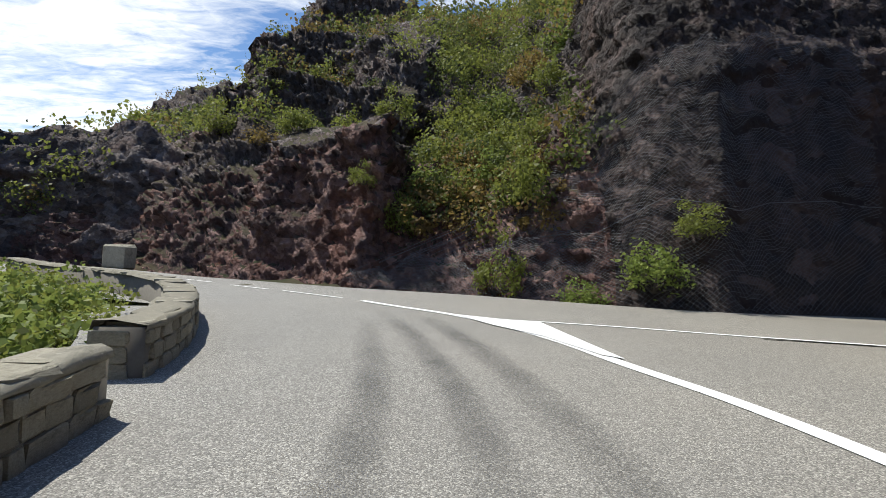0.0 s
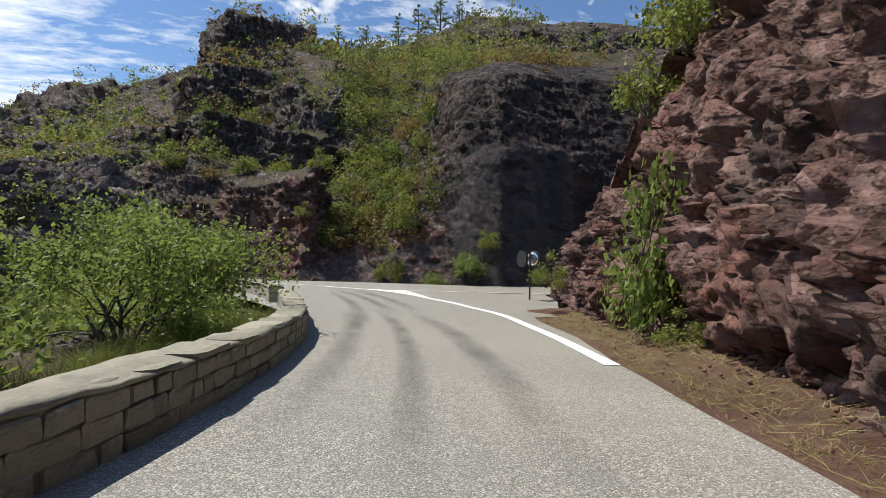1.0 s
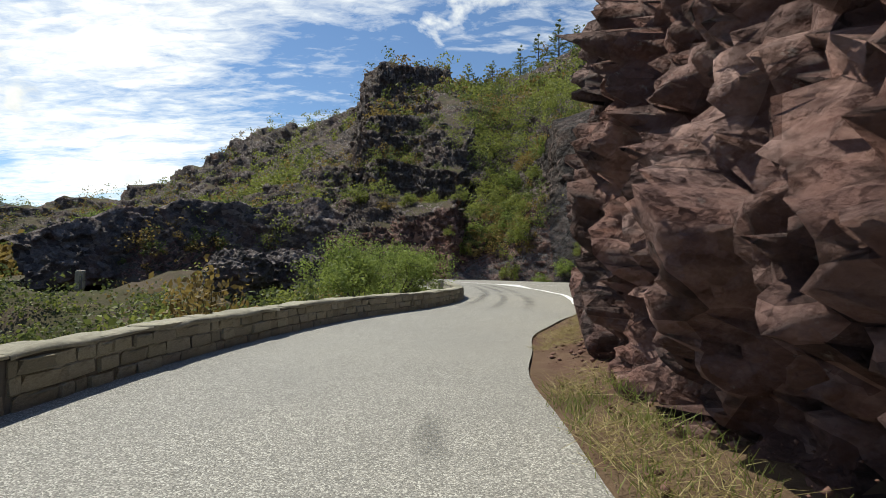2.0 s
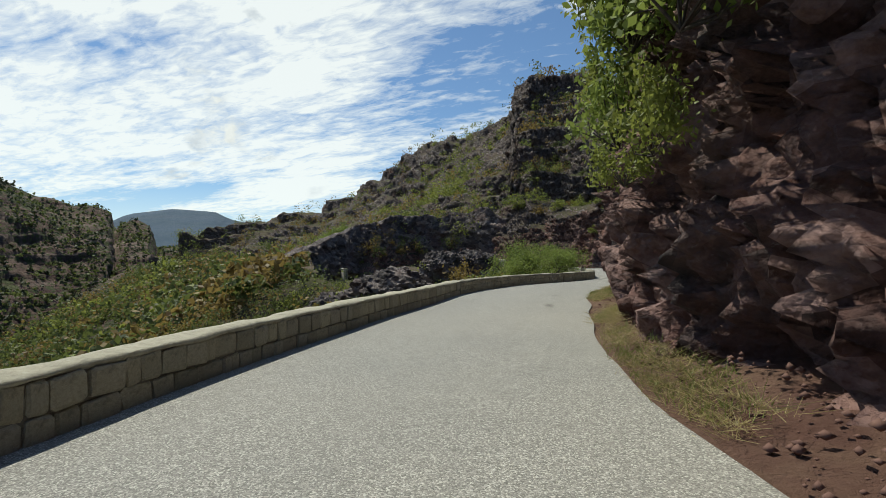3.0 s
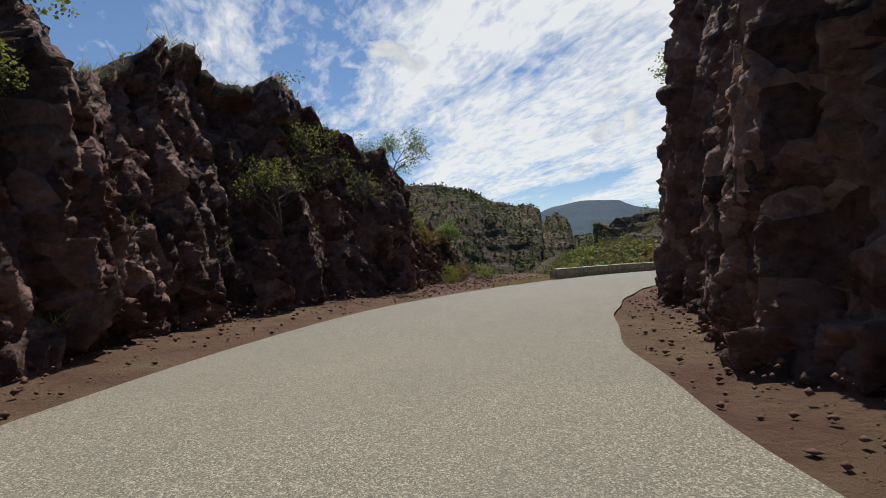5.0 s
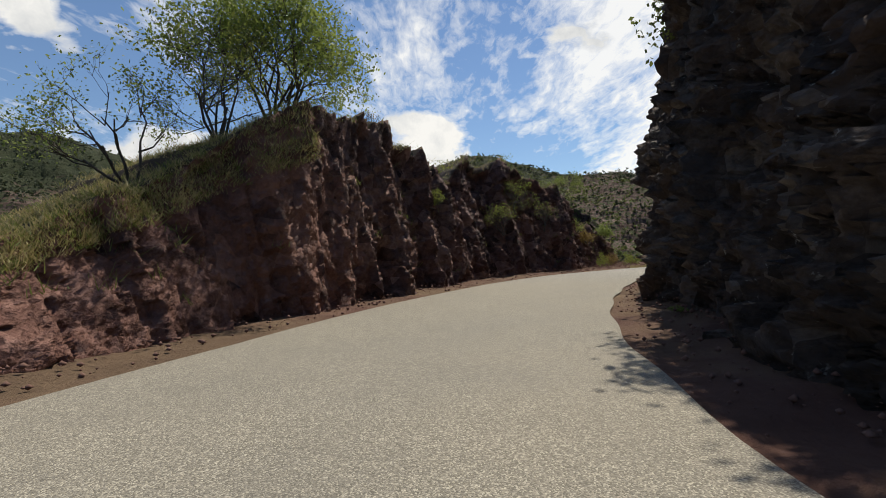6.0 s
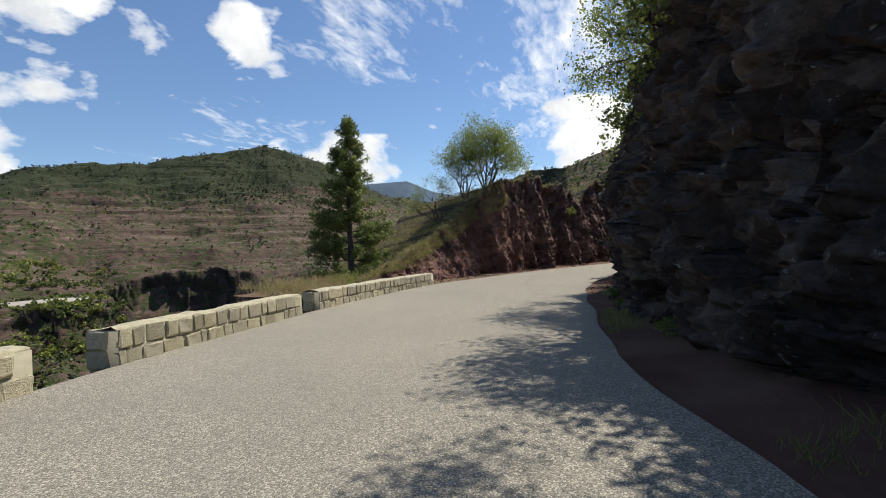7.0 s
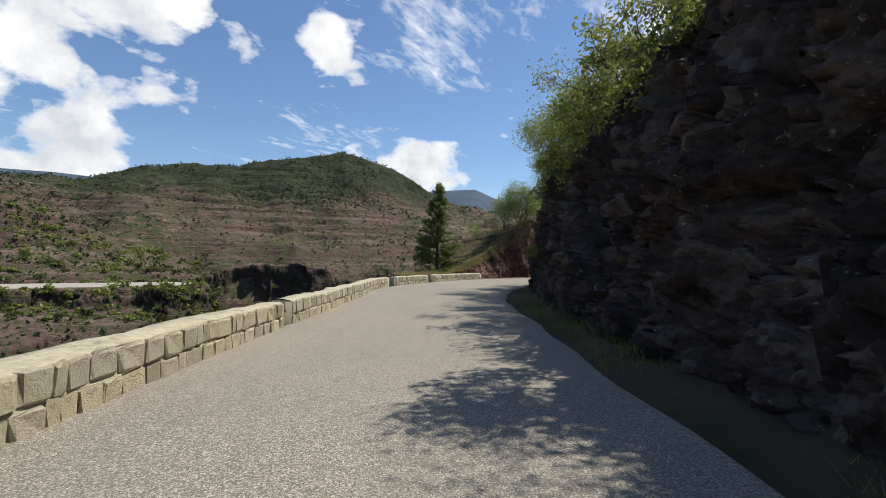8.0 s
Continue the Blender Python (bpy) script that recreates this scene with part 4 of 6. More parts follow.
# ---- cliffs ----
def cliff(name, base, height, lean, mat, side, label, du=0.16, dv=0.16, back_run=9.0, back_rise=0.6, amp=1.0, seed=1, tall=1.0, bulge=0.0, jag=0.14, dip=0.2, hollow=None, fine=1.0, slabs=0.0):
    """A rock face that rises from the base line (n, 3); side +1 leaves the road on its left hand."""
    d = np.r_[0, np.cumsum(np.linalg.norm(np.diff(base[:, :2], axis=0), axis=1))]
    u = np.arange(0, d[-1], du)
    b = np.stack([np.interp(u, d, base[:, k]) for k in range(3)], 1)
    for _ in range(int(0.8 / du)):
        b[1:-1] = (b[:-2] + 2 * b[1:-1] + b[2:]) / 4
    h, ln = np.interp(u, d, height), np.interp(u, d, lean)
    t = np.gradient(b[:, :2], axis=0)
    for _ in range(int(2 * (1.3 / du) ** 2)):
        t[1:-1] = (t[:-2] + 2 * t[1:-1] + t[2:]) / 4
    t /= np.linalg.norm(t, axis=1, keepdims=True)
    out = np.stack([-t[:, 1], t[:, 0]], 1) * side
    grow_amp = np.interp(u, d, amp) if np.ndim(amp) else amp
    low_part = min(1.0, 6.5 / max(height))
    v = np.r_[np.linspace(0, low_part, int(low_part * max(height) / dv), endpoint=False), np.linspace(low_part, 1, max(3, int((1 - low_part) * max(height) / (1.7 * dv))))]
    nv = len(v)
    ragged = 1 + jag * fbm(np.c_[u * 0.28, u * 0, u * 0], 3, seed + 70)
    h = h * ragged
    rows_off = [-ln * vv**1.3 + bulge * np.sin(math.pi * min(1, vv * 1.2)) for vv in v]
    rows_z = [b[:, 2] - 0.3 + (h + 0.3) * vv for vv in v]
    for w in np.linspace(0, 1, int(back_run / 0.35))[1:]:
        rows_off.append(-ln - back_run * w)
        rows_z.append(b[:, 2] + h + back_rise * back_run * w * (1 - 0.3 * w))
    off, z = np.array(rows_off), np.array(rows_z)
    p = np.empty(off.shape + (3,))
    p[..., 0], p[..., 1], p[..., 2] = b[:, 0] + out[:, 0] * off, b[:, 1] + out[:, 1] * off, z
    q = p.reshape(-1, 3)
    disp = blocky(q, seed, tall, dip, fine).reshape(off.shape) * grow_amp
    if slabs:
        uu = np.tile(u, (len(off), 1)) + 0.22 * value_noise(q * 0.3, seed + 91).reshape(off.shape)
        gap, r = cells(np.stack([uu.ravel() * 0.62, z.ravel() * 0.07, 0 * uu.ravel()], 1), seed + 90, 0.9)
        gap2, r2 = cells(np.stack([uu.ravel() * 1.9, z.ravel() * 0.35, 0 * uu.ravel()], 1), seed + 95, 1.2)
        disp = disp + slabs * grow_amp * (1.3 * r - 0.3 * (gap < 0.06) + 0.35 * r2 - 0.1 * (gap2 < 0.06)).reshape(off.shape)
    calm = np.ones(len(off))
    calm[nv:] = 0.45
    low = np.clip((z - b[:, 2]) / 2.0, 0, 1)
    disp = np.where(low < 1, np.clip(disp, -9, 0.22 + 0.7 * low), disp) * calm[:, None] - 0.12
    if hollow:
        disp = disp - hollow[2] * np.exp(-(((u - hollow[0]) / 0.45) ** 4) - ((z - b[:, 2] - hollow[1]) / 0.75) ** 4)
    up = np.clip((np.arange(len(off)) - nv * 0.92) / (nv * 0.12), 0, 1)[:, None]
    p[..., 0] += out[:, 0] * disp * (1 - up)
    p[..., 1] += out[:, 1] * disp * (1 - up)
    p[..., 2] += disp * (0.15 + 0.85 * up)
    me = grid_mesh(name, p, mat, flip=side > 0)
    return tagged(new(name, me), label, "cliff", kind="structure"), p, nv


sc = np.arange(0, 132, 0.5)
base = along(sc, np.interp(sc, CLIFF_S, CLIFF))
corner = np.array([(40, 1, 0.0), (25, 4.5, 0.05), (17, 6.6, 0.1), (12.5, 8.3, 0.15), (10.2, 9.6, 0.2), (8.8, 8.3, 0.16), (7.7, 5.4, 0.08), (6.9, 3.0, 0.02)])
base = np.vstack([corner, base])
su = np.r_[np.linspace(-26, -1.5, len(corner)), sc]
H = np.interp(su, (-26, -8, -3, 0, 3, 6, 10, 40, 56, 66, 72, 77, 80, 90, 97, 105, 109, 113, 132), (4, 3, 4, 5.2, 7.5, 10.5, 14.5, 16, 14, 11, 9.2, 6.4, 5.8, 5.8, 6.0, 5.4, 5.8, 7.0, 7.2))
LEAN = np.interp(su, (-26, -4, 2, 8, 20, 27, 33, 38, 45, 60, 74, 84, 92, 105, 132), (1.5, 2.0, 2.8, 2.6, 1.6, 1.4, 2.8, 3.0, 2.0, 2.0, 0.9, 1.0, 1.3, 1.4, 1.4))
cut = int(np.searchsorted(su, 64))
bend = int(np.searchsorted(su, 36.5))
_, CLIFF_P, _ = cliff("roadside_cliff", base[:bend + 2], H[:bend + 2], LEAN[:bend + 2], M_RED, -1, "tall broken cliff of dark red rock beside the road", du=0.095, dv=0.09, seed=1, tall=2.2, dip=0.45, amp=0.78, fine=1.15, slabs=0.15)
_, _, _ = cliff("roadside_cliff", base[bend:cut + 1], H[bend:cut + 1], LEAN[bend:cut + 1], M_SLAB, -1, "tall dark red cliff jointed in upright buttresses", du=0.085, dv=0.08, seed=2, tall=4.5, dip=0.15, amp=0.36, fine=1.25, slabs=1.0)
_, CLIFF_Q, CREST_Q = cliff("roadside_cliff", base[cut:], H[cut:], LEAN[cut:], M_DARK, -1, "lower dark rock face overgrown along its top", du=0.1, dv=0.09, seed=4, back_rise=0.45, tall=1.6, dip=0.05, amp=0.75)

sl = np.array((41, 44, 48, 50, 52, 54, 57, 60, 64, 67, 70, 72, 74, 76, 78, 80.0))
ll = np.array((11.5, 9.0, 7.4, 6.5, 6.2, 6.3, 6.3, 6.1, 5.5, 5.1, 5.1, 5.25, 5.4, 5.7, 6.3, 7.6))
hl = np.array((0.6, 2.3, 4.4, 5.8, 6.8, 7.6, 7.4, 5.2, 6.5, 6.3, 5.8, 4.7, 3.4, 2.2, 1.1, 0.3))
nl = np.array((0.6, 1.4, 2.0, 2.3, 2.5, 2.4, 2.0, 1.6, 0.8, 0.7, 0.7, 1.1, 1.5, 1.6, 1.4, 0.8))
crop_amp = np.array((0.6, 0.7, 0.8, 0.8, 0.8, 0.8, 0.8, 0.85, 0.9, 0.7, 0.42, 0.32, 0.3, 0.3, 0.25, 0.2))
crop, CROP_P, CREST_CROP = cliff("roadside_outcrop", along(sl, ll), hl, nl, M_SLAB, 1, "dark red rock outcrop in upright slabs with grassy top", du=0.085, dv=0.08, back_run=7.0, back_rise=-0.2, seed=8, tall=4.2, amp=crop_amp, jag=0.05, dip=0.06, hollow=(33.0, 1.0, 1.1), fine=0.55, slabs=1.0)
CROP_N = np.cross(np.gradient(CROP_P, axis=1), np.gradient(CROP_P, axis=0))
CROP_N /= np.linalg.norm(CROP_N, axis=-1, keepdims=True) + 1e-9
CROP_N *= np.sign(CROP_N[..., 2:3] + 1e-9)
CROP_S, _ = road_place(CROP_P[..., 0].ravel()[::40], CROP_P[..., 1].ravel()[::40])
CROP_S = np.interp(np.arange(CROP_P[..., 0].size), np.arange(len(CROP_S)) * 40, CROP_S)
crop.data.materials.append(M_BANK)
crop.data.materials.append(M_HILL)
f = grid_faces(*CROP_P.shape[:2])[:, 0]
row = f // CROP_P.shape[1]
bank = CROP_S[f] + 0.9 * fbm(CROP_P.reshape(-1, 3)[f] * 0.8, 3, 77) > 69.5
crop.data.polygons.foreach_set("material_index", np.where(row >= CREST_CROP - 1, 2, np.where(bank, 1, 0)).astype(np.int32))


# ---- the hill above the junction ----
def north_hill():
    yaws = np.r_[np.arange(-34, -20, 0.3), np.arange(-20, 14.2, 0.1), np.arange(14.2, 59.5, 0.16)]
    starts = []
    probe = np.r_[np.arange(20, 200, 0.25), np.arange(200, 420, 1.0)]
    for yaw in np.radians(yaws):
        d = foot_distance(EYE_X - np.sin(yaw) * probe, EYE_Y + np.cos(yaw) * probe)
        starts.append(probe[int(np.argmax(d > -0.7))] if (d > -0.7).any() else 420.0)
    starts = np.array(starts)
    for _ in range(2):
        starts[1:-1] = np.minimum(starts[1:-1], (starts[:-2] + starts[2:]) / 2)
    ends = np.interp(yaws, CREST_YAW, CREST_FAR) + 25
    whole = starts + 35 < ends
    yaws, starts, ends = yaws[whole], starts[whole], ends[whole]
    p = fan_patch((EYE_X, EYE_Y), yaws, starts, ends, lambda x, y: hill_height(x, y)[0], 520, 340, 16.0)
    n = normals(p)
    q = p.reshape(-1, 3)
    away = np.hypot(q[:, 0] - EYE_X, q[:, 1] - EYE_Y) - np.tile(starts, len(p))
    steep = 0.18 + 0.82 * smooth(0.85, 0.6, n[..., 2]).ravel()
    bluff = smooth(4.8, 6.4, q[:, 0] - 0.05 * away) * smooth(14, 9, away)
    big = blocky(q * np.array([0.5, 0.5, 0.7]), 40, 1.0, 0.1) * 1.1
    small = blocky(q, 44, 0.8, 0.12, fine=0.9)
    low = np.interp(away, (0, 3), (0.35, 1.0))
    push = steep * low * (1 - 0.65 * bluff) * (np.interp(away, (0, 10, 40, 120), (0.35, 0.6, 0.9, 1.6)) * big + 0.5 * small)
    p = p + n * push.reshape(n.shape[:2])[..., None]
    n = normals(p)
    me = grid_mesh("hillside", p, M_GREY)
    # the bluff's faces take the rock with shade in its colour
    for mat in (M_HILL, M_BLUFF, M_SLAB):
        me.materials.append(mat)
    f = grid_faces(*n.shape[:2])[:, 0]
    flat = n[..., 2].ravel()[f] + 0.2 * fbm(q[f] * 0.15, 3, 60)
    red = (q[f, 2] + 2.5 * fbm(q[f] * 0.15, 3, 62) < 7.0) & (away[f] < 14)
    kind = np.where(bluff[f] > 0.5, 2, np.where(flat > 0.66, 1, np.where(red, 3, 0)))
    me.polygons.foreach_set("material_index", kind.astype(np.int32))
    tagged(new("hillside", me), "steep hillside of dark rock ledges, cliffs and scrub", "hillside", kind="structure")
    return p, n, away.reshape(n.shape[:2])


HILL_P, HILL_N, HILL_AWAY = north_hill()
spur_base = np.array([(-16.5, 25.6, 0.5), (-19, 26, 0.6), (-23.5, 26, 0.6), (-28, 22.5, 0.5), (-30.5, 15, 0.3), (-32, 6, 0.0)])
cliff("rock_spur", spur_base, np.array([7.5, 8.5, 8.8, 8.0, 6.5, 3.5]), np.array([3, 3, 3.5, 3, 3, 2.0]), M_GREY, 1, "layered dark rock spur with a hollow above the bend", du=0.16, dv=0.15, back_run=7.0, back_rise=-0.25, amp=0.6, seed=21, tall=0.9, dip=0.12, hollow=(4.6, 2.2, 2.5), fine=0.45)


def top_of(p, x, y):
    """The height of a rock's surface over (x, y)."""
    q = p.reshape(-1, 3)
    near = (q[:, 0] - x) ** 2 + (q[:, 1] - y) ** 2
    return float(q[near < max(0.09, near.min() + 0.02), 2].max())


# ---- stone walls along the outer edge ----
def stone_shape(seed, rough=0.05):
    """A dressed stone in a unit box, its edges knocked off."""
    rnd = random.Random(seed)
    bm = bmesh.new()
    bmesh.ops.create_cube(bm, size=1.0)
    bmesh.ops.bevel(bm, geom=bm.edges[:], offset=0.1, segments=1, affect="EDGES")
    for v in bm.verts:
        v.co += Vector((rnd.uniform(-1, 1), rnd.uniform(-1, 1), rnd.uniform(-1, 1))) * rough
    return bm


def shape_set(count, mat, rough, seed):
    out = []
    for k in range(count):
        me = bpy.data.meshes.new("stone")
        bm = stone_shape(seed + k, rough)
        bm.to_mesh(me)
        bm.free()
        me.materials.append(mat)
        out.append(me)
    return out


ROUGH_STONES, DRESSED_STONES, PALE_STONES = shape_set(10, M_STONE, 0.08, 10), shape_set(10, M_STONE, 0.06, 30), shape_set(12, M_PALE, 0.065, 50)
ROUGH_SLABS = shape_set(6, M_CAP, 0.06, 70)
WALL_JOBS = []


def stone_wall(front, side, label, kind, height=0.5, thick=0.42, seed=1):
    """A low wall whose road-side foot follows front (n, 3); side +1 puts its back to the left of the line. Its stones are laid at the end of the script."""
    d = np.r_[0, np.cumsum(np.linalg.norm(np.diff(front[:, :2], axis=0), axis=1))]
    wall = thing("stone_wall", label, "wall", "stone walls along the road")
    u = np.linspace(0, d[-1], max(3, int(d[-1] / 0.3)))
    f = np.stack([np.interp(u, d, front[:, k]) for k in range(3)], 1)
    t = np.gradient(f[:, :2], axis=0)
    t /= np.linalg.norm(t, axis=1, keepdims=True)
    nrm = np.stack([-t[:, 1], t[:, 0]], 1) * side
    lo, hi = -0.35, height - 0.012
    ring = []
    for off, z in ((0.018, lo), (0.018, hi), (thick - 0.02, hi), (thick, -1.3)):
        q = f.copy()
        q[:, :2] += nrm * off
        q[:, 2] += z
        ring.append(q)
    v = np.stack(ring + [ring[0]], 1)
    me = grid_mesh("core", v, M_MORTAR, flip=side < 0)
    bm = bmesh.new()
    bm.from_mesh(me)
    bmesh.ops.remove_doubles(bm, verts=bm.verts[:], dist=0.002)
    bmesh.ops.holes_fill(bm, edges=bm.edges[:], sides=8)
    bmesh.ops.recalc_face_normals(bm, faces=bm.faces[:])
    part("core", bm, M_PALE_MORTAR if kind == "pale" else M_MORTAR, wall, "pale mortar bed" if kind == "pale" else "grey mortar bed")
    wear, inset = {"rough": (2.4, 0.0), "dressed": (1.3, 0.0), "pale": (1.8, 0.04)}[kind]
    u = np.linspace(0, d[-1], max(3, int(d[-1] / 0.12)))
    f = np.stack([np.interp(u, d, front[:, k]) for k in range(3)], 1)
    t = np.gradient(f[:, :2], axis=0)
    t /= np.linalg.norm(t, axis=1, keepdims=True)
    nrm = np.stack([-t[:, 1], t[:, 0]], 1) * side
    worn = [fbm(f * 1.7 + 9.0 * k, 4, seed + 3 * k) for k in range(7)]
    ring = []
    for k, (off, z) in enumerate(((inset + 0.03, -0.045), (inset - 0.012, -0.03), (inset - 0.006, 0.006), (inset + 0.05, 0.024), (thick * 0.55, 0.034), (thick - 0.04, 0.022), (thick + 0.012, -0.035))):
        q = f.copy()
        q[:, :2] += nrm * (off + 0.012 * wear * worn[k])[:, None]
        q[:, 2] += height + z + 0.013 * wear * worn[k]
        ring.append(q)
    me = grid_mesh("coping", np.stack(ring, 1), M_PALE_TOP if kind == "pale" else M_CAP, flip=side < 0, smooth=True)
    part("coping", me, None, wall, "worn coping, pale and uneven")
    WALL_JOBS.append((wall, d, front, side, kind, height, thick, seed))
    return wall


def lay_stones(wall, d, front, side, kind, height, thick, seed):
    rnd = random.Random(seed)
    faces, courses, usual = {"rough": (ROUGH_STONES, (0.36, 0.34, 0.3), 0.30), "dressed": (DRESSED_STONES, (0.46, 0.54), 0.27), "pale": (PALE_STONES, (0.47, 0.53), 0.29)}[kind]
    cap_h = {"rough": 0.04, "dressed": 0.03, "pale": -0.012}[kind]

    def at(u, off, z, size, meshes, name, twist=0.0):
        p = [np.interp(u, d, front[:, k]) for k in range(3)]
        a, b = [[np.interp(w, d, front[:, k]) for k in range(2)] for w in (max(0, u - 0.25), min(d[-1], u + 0.25))]
        tx, ty = b[0] - a[0], b[1] - a[1]
        q = math.hypot(tx, ty) or 1.0
        tx, ty = tx / q, ty / q
        ob = new(name, rnd.choice(meshes))
        ob.parent = wall
        m = Matrix.Translation((p[0] - ty * side * off, p[1] + tx * side * off, p[2] + z)) @ Matrix.Rotation(math.atan2(ty, tx) + twist, 4, "Z")
        ob.matrix_basis = m @ Matrix.Rotation(rnd.uniform(-0.03, 0.03), 4, "Y") @ Matrix.Diagonal((*size, 1))

    z = -0.04
    body = height - cap_h + 0.04
    for row, share in enumerate(courses):
        h = body * share
        u = rnd.uniform(0, 0.2) if row else 0.0
        while u < d[-1] - 0.08:
            w = min(rnd.uniform(0.5, 1.6) * usual, d[-1] - u)
            deep = rnd.uniform(0.15, 0.2)
            proud = -rnd.uniform(0.0, 0.025) if kind == "pale" else -rnd.uniform(0.005, 0.035)
            at(u + w / 2, deep / 2 + proud, z + h / 2, (w * 0.95, deep, h * rnd.uniform(0.9, 0.97)), faces, "stone")
            u += w
        z += h
    for u in (0.06, d[-1] - 0.06):
        for row, share in enumerate(courses):
            at(u, thick / 2 + 0.08, -0.04 + body * (share / 2 + sum(courses[:row])), (0.2, thick - 0.16, body * share * 0.96), faces, "stone")
    if kind == "rough":
        # loose slabs bedded here and there in the top
        u = 0.1
        while u < d[-1] - 0.5:
            w = rnd.uniform(0.3, 0.75)
            at(u + w / 2, thick / 2 + rnd.uniform(-0.05, 0.05), height - 0.01 + rnd.uniform(-0.012, 0.018), (w, thick * rnd.uniform(0.75, 1.05), 0.07), ROUGH_SLABS, "coping_stone", rnd.uniform(-0.12, 0.12))
            u += w + rnd.uniform(0.02, 0.5)


def wall_lat(s):
    return np.interp(s, (-3.9, 0, 3, 6.5, 9), (2.5, 2.0, 1.85, 2.0, 2.2)) * (s < 9) + (left_edge(s) + 0.05) * (s >= 9)


s = np.arange(-3.9, 21.01, 0.3)
stone_wall(along(s, wall_lat(s)), -1, "low rubble wall with rough slabs on top, chipped and lichened", "rough", 0.5, 0.46, 1)
s = np.arange(21.0, 43.8, 0.3)
stone_wall(along(s, wall_lat(s)), -1, "low wall of squared grey-brown blocks under a smooth coping", "dressed", 0.5, 0.44, 2)
W2 = np.array([(-2.95, 4.75), (-3.15, 5.6), (-4.2, 8.1), (-5.15, 9.6), (-6.1, 10.8), (-7.8, 12.2), (-10.2, 13.6), (-13.0, 15.4), (-15.5, 17.4)])
_, w2, _ = polyline(W2, 0.4)
stone_wall(main_z(w2), 1, "low curved rubble wall round the inside of the bend", "rough", 0.52, 0.5, 3)
wall = np.array([(-34.5, 13.2, -0.3), (-32.4, 11.0, -0.3), (-30.4, 9.0, -0.3), (-29.4, 7.6, -0.3)])
stone_wall(wall, -1, "short grey retaining wall of the road beyond the bend", "dressed", 1.3, 0.45, 9)
for a, b, k in ((79.2, 86.7, 4), (87.5, 92.5, 5), (93.6, 107.6, 6), (108.1, 127.0, 7)):
    s = np.r_[np.arange(a, b, 0.3), b]
    stone_wall(along(s, left_edge(s) + 0.06), -1, "low sunlit wall of pale yellowish squared stones", "pale", 0.47, 0.46, k)


# ---- plants ----
def tube_points(a, b, ra, rb, sides=5, bend=None):
    """Vertices and faces of a tapering, slightly bent branch."""
    a, b = np.asarray(a, float), np.asarray(b, float)
    mid = (a + b) / 2 + (bend if bend is not None else 0)
    rings, t = [], b - a
    t /= np.linalg.norm(t) + 1e-9
    side = np.cross(t, (0.3, 0.9, 0.2))
    side /= np.linalg.norm(side) + 1e-9
    other = np.cross(t, side)
    for p, r in ((a, ra), (mid, (ra + rb) / 2), (b, rb)):
        ang = np.arange(sides) * 2 * np.pi / sides
        rings.append(p + r * (np.cos(ang)[:, None] * side + np.sin(ang)[:, None] * other))
    v = np.concatenate(rings)
    return v, grid_faces(3, sides, True)


def leaf_cloud(rng, centres, spread, count, size, flat=0.5):
    """Small four-cornered leaves scattered round the centres."""
    c = np.repeat(centres, count, 0)
    m = len(c)
    p = c + rng.normal(0, 1, (m, 3)) * spread
    a = rng.normal(0, 1, (m, 3))
    a /= np.linalg.norm(a, axis=1, keepdims=True)
    b = np.cross(a, rng.normal(0, 1, (m, 3)) + np.array([0, 0, flat]))
    b /= np.linalg.norm(b, axis=1, keepdims=True) + 1e-9
    s = size * rng.uniform(0.6, 1.4, (m, 1))
    v = np.stack([p - a * s, p + b * s * 0.55, p + a * s, p - b * s * 0.55], 1).reshape(-1, 3)
    return v, np.arange(m * 4).reshape(m, 4)


def joined(name, pieces, mat):
    vs, fs, k = [], [], 0
    for v, f in pieces:
        vs.append(v)
        fs.append(f + k)
        k += len(v)
    return raw_mesh(name, np.concatenate(vs), np.concatenate(fs), mat)


def grow(rng, start, way, length, radius, depth, out, tips, droop=0.0, spread=0.75):
    end = start + way * length
    out.append(tube_points(start, end, radius, radius * 0.62, 6 if depth > 2 else 4, rng.normal(0, 0.06 * length, 3)))
    if depth == 0:
        tips.append(end)
        tips.append((start + end) / 2)
        return
    for k in range(rng.integers(2, 4) if depth > 1 else 3):
        w = way + rng.normal(0, spread, 3) * np.array([1, 1, 0.65])
        w[2] += 0.12 - droop
        w /= np.linalg.norm(w)
        grow(rng, start + (end - start) * rng.uniform(0.55, 1.0), w, length * rng.uniform(0.58, 0.82), radius * 0.58, depth - 1, out, tips, droop, spread)


def broadleaf(base, height, label, seed, mat, stems=1, depth=4, leaves=9, leaf=0.05, cloud=0.18, radius=0.09, droop=0.0, spread=0.7, lean=(0, 0, 0), category="tree", name="broadleaf_tree"):
    rng = np.random.default_rng(seed)
    out, tips = [], []
    for k in range(stems):
        way = np.array([0, 0, 1.0]) + np.asarray(lean, float) + (rng.normal(0, 0.38, 3) * np.array([1, 1, 0]) if stems > 1 else rng.normal(0, 0.06, 3))
        way /= np.linalg.norm(way)
        grow(rng, rng.normal(0, 0.08 * (stems > 1), 3) * np.array([1, 1, 0]) - np.array([0, 0, 0.15]), way, height * 0.34, radius / math.sqrt(stems), depth, out, tips, droop, spread)
    tips = np.array(tips)
    tree = thing(name, label, category, "", "", pose(*base))
    part("trunk", joined("trunk", out, M_BARK), None, tree, "grey-brown trunk and twigs")
    part("crown", joined("crown", [leaf_cloud(rng, tips, cloud, leaves, leaf)], mat), None, tree)
    return tree


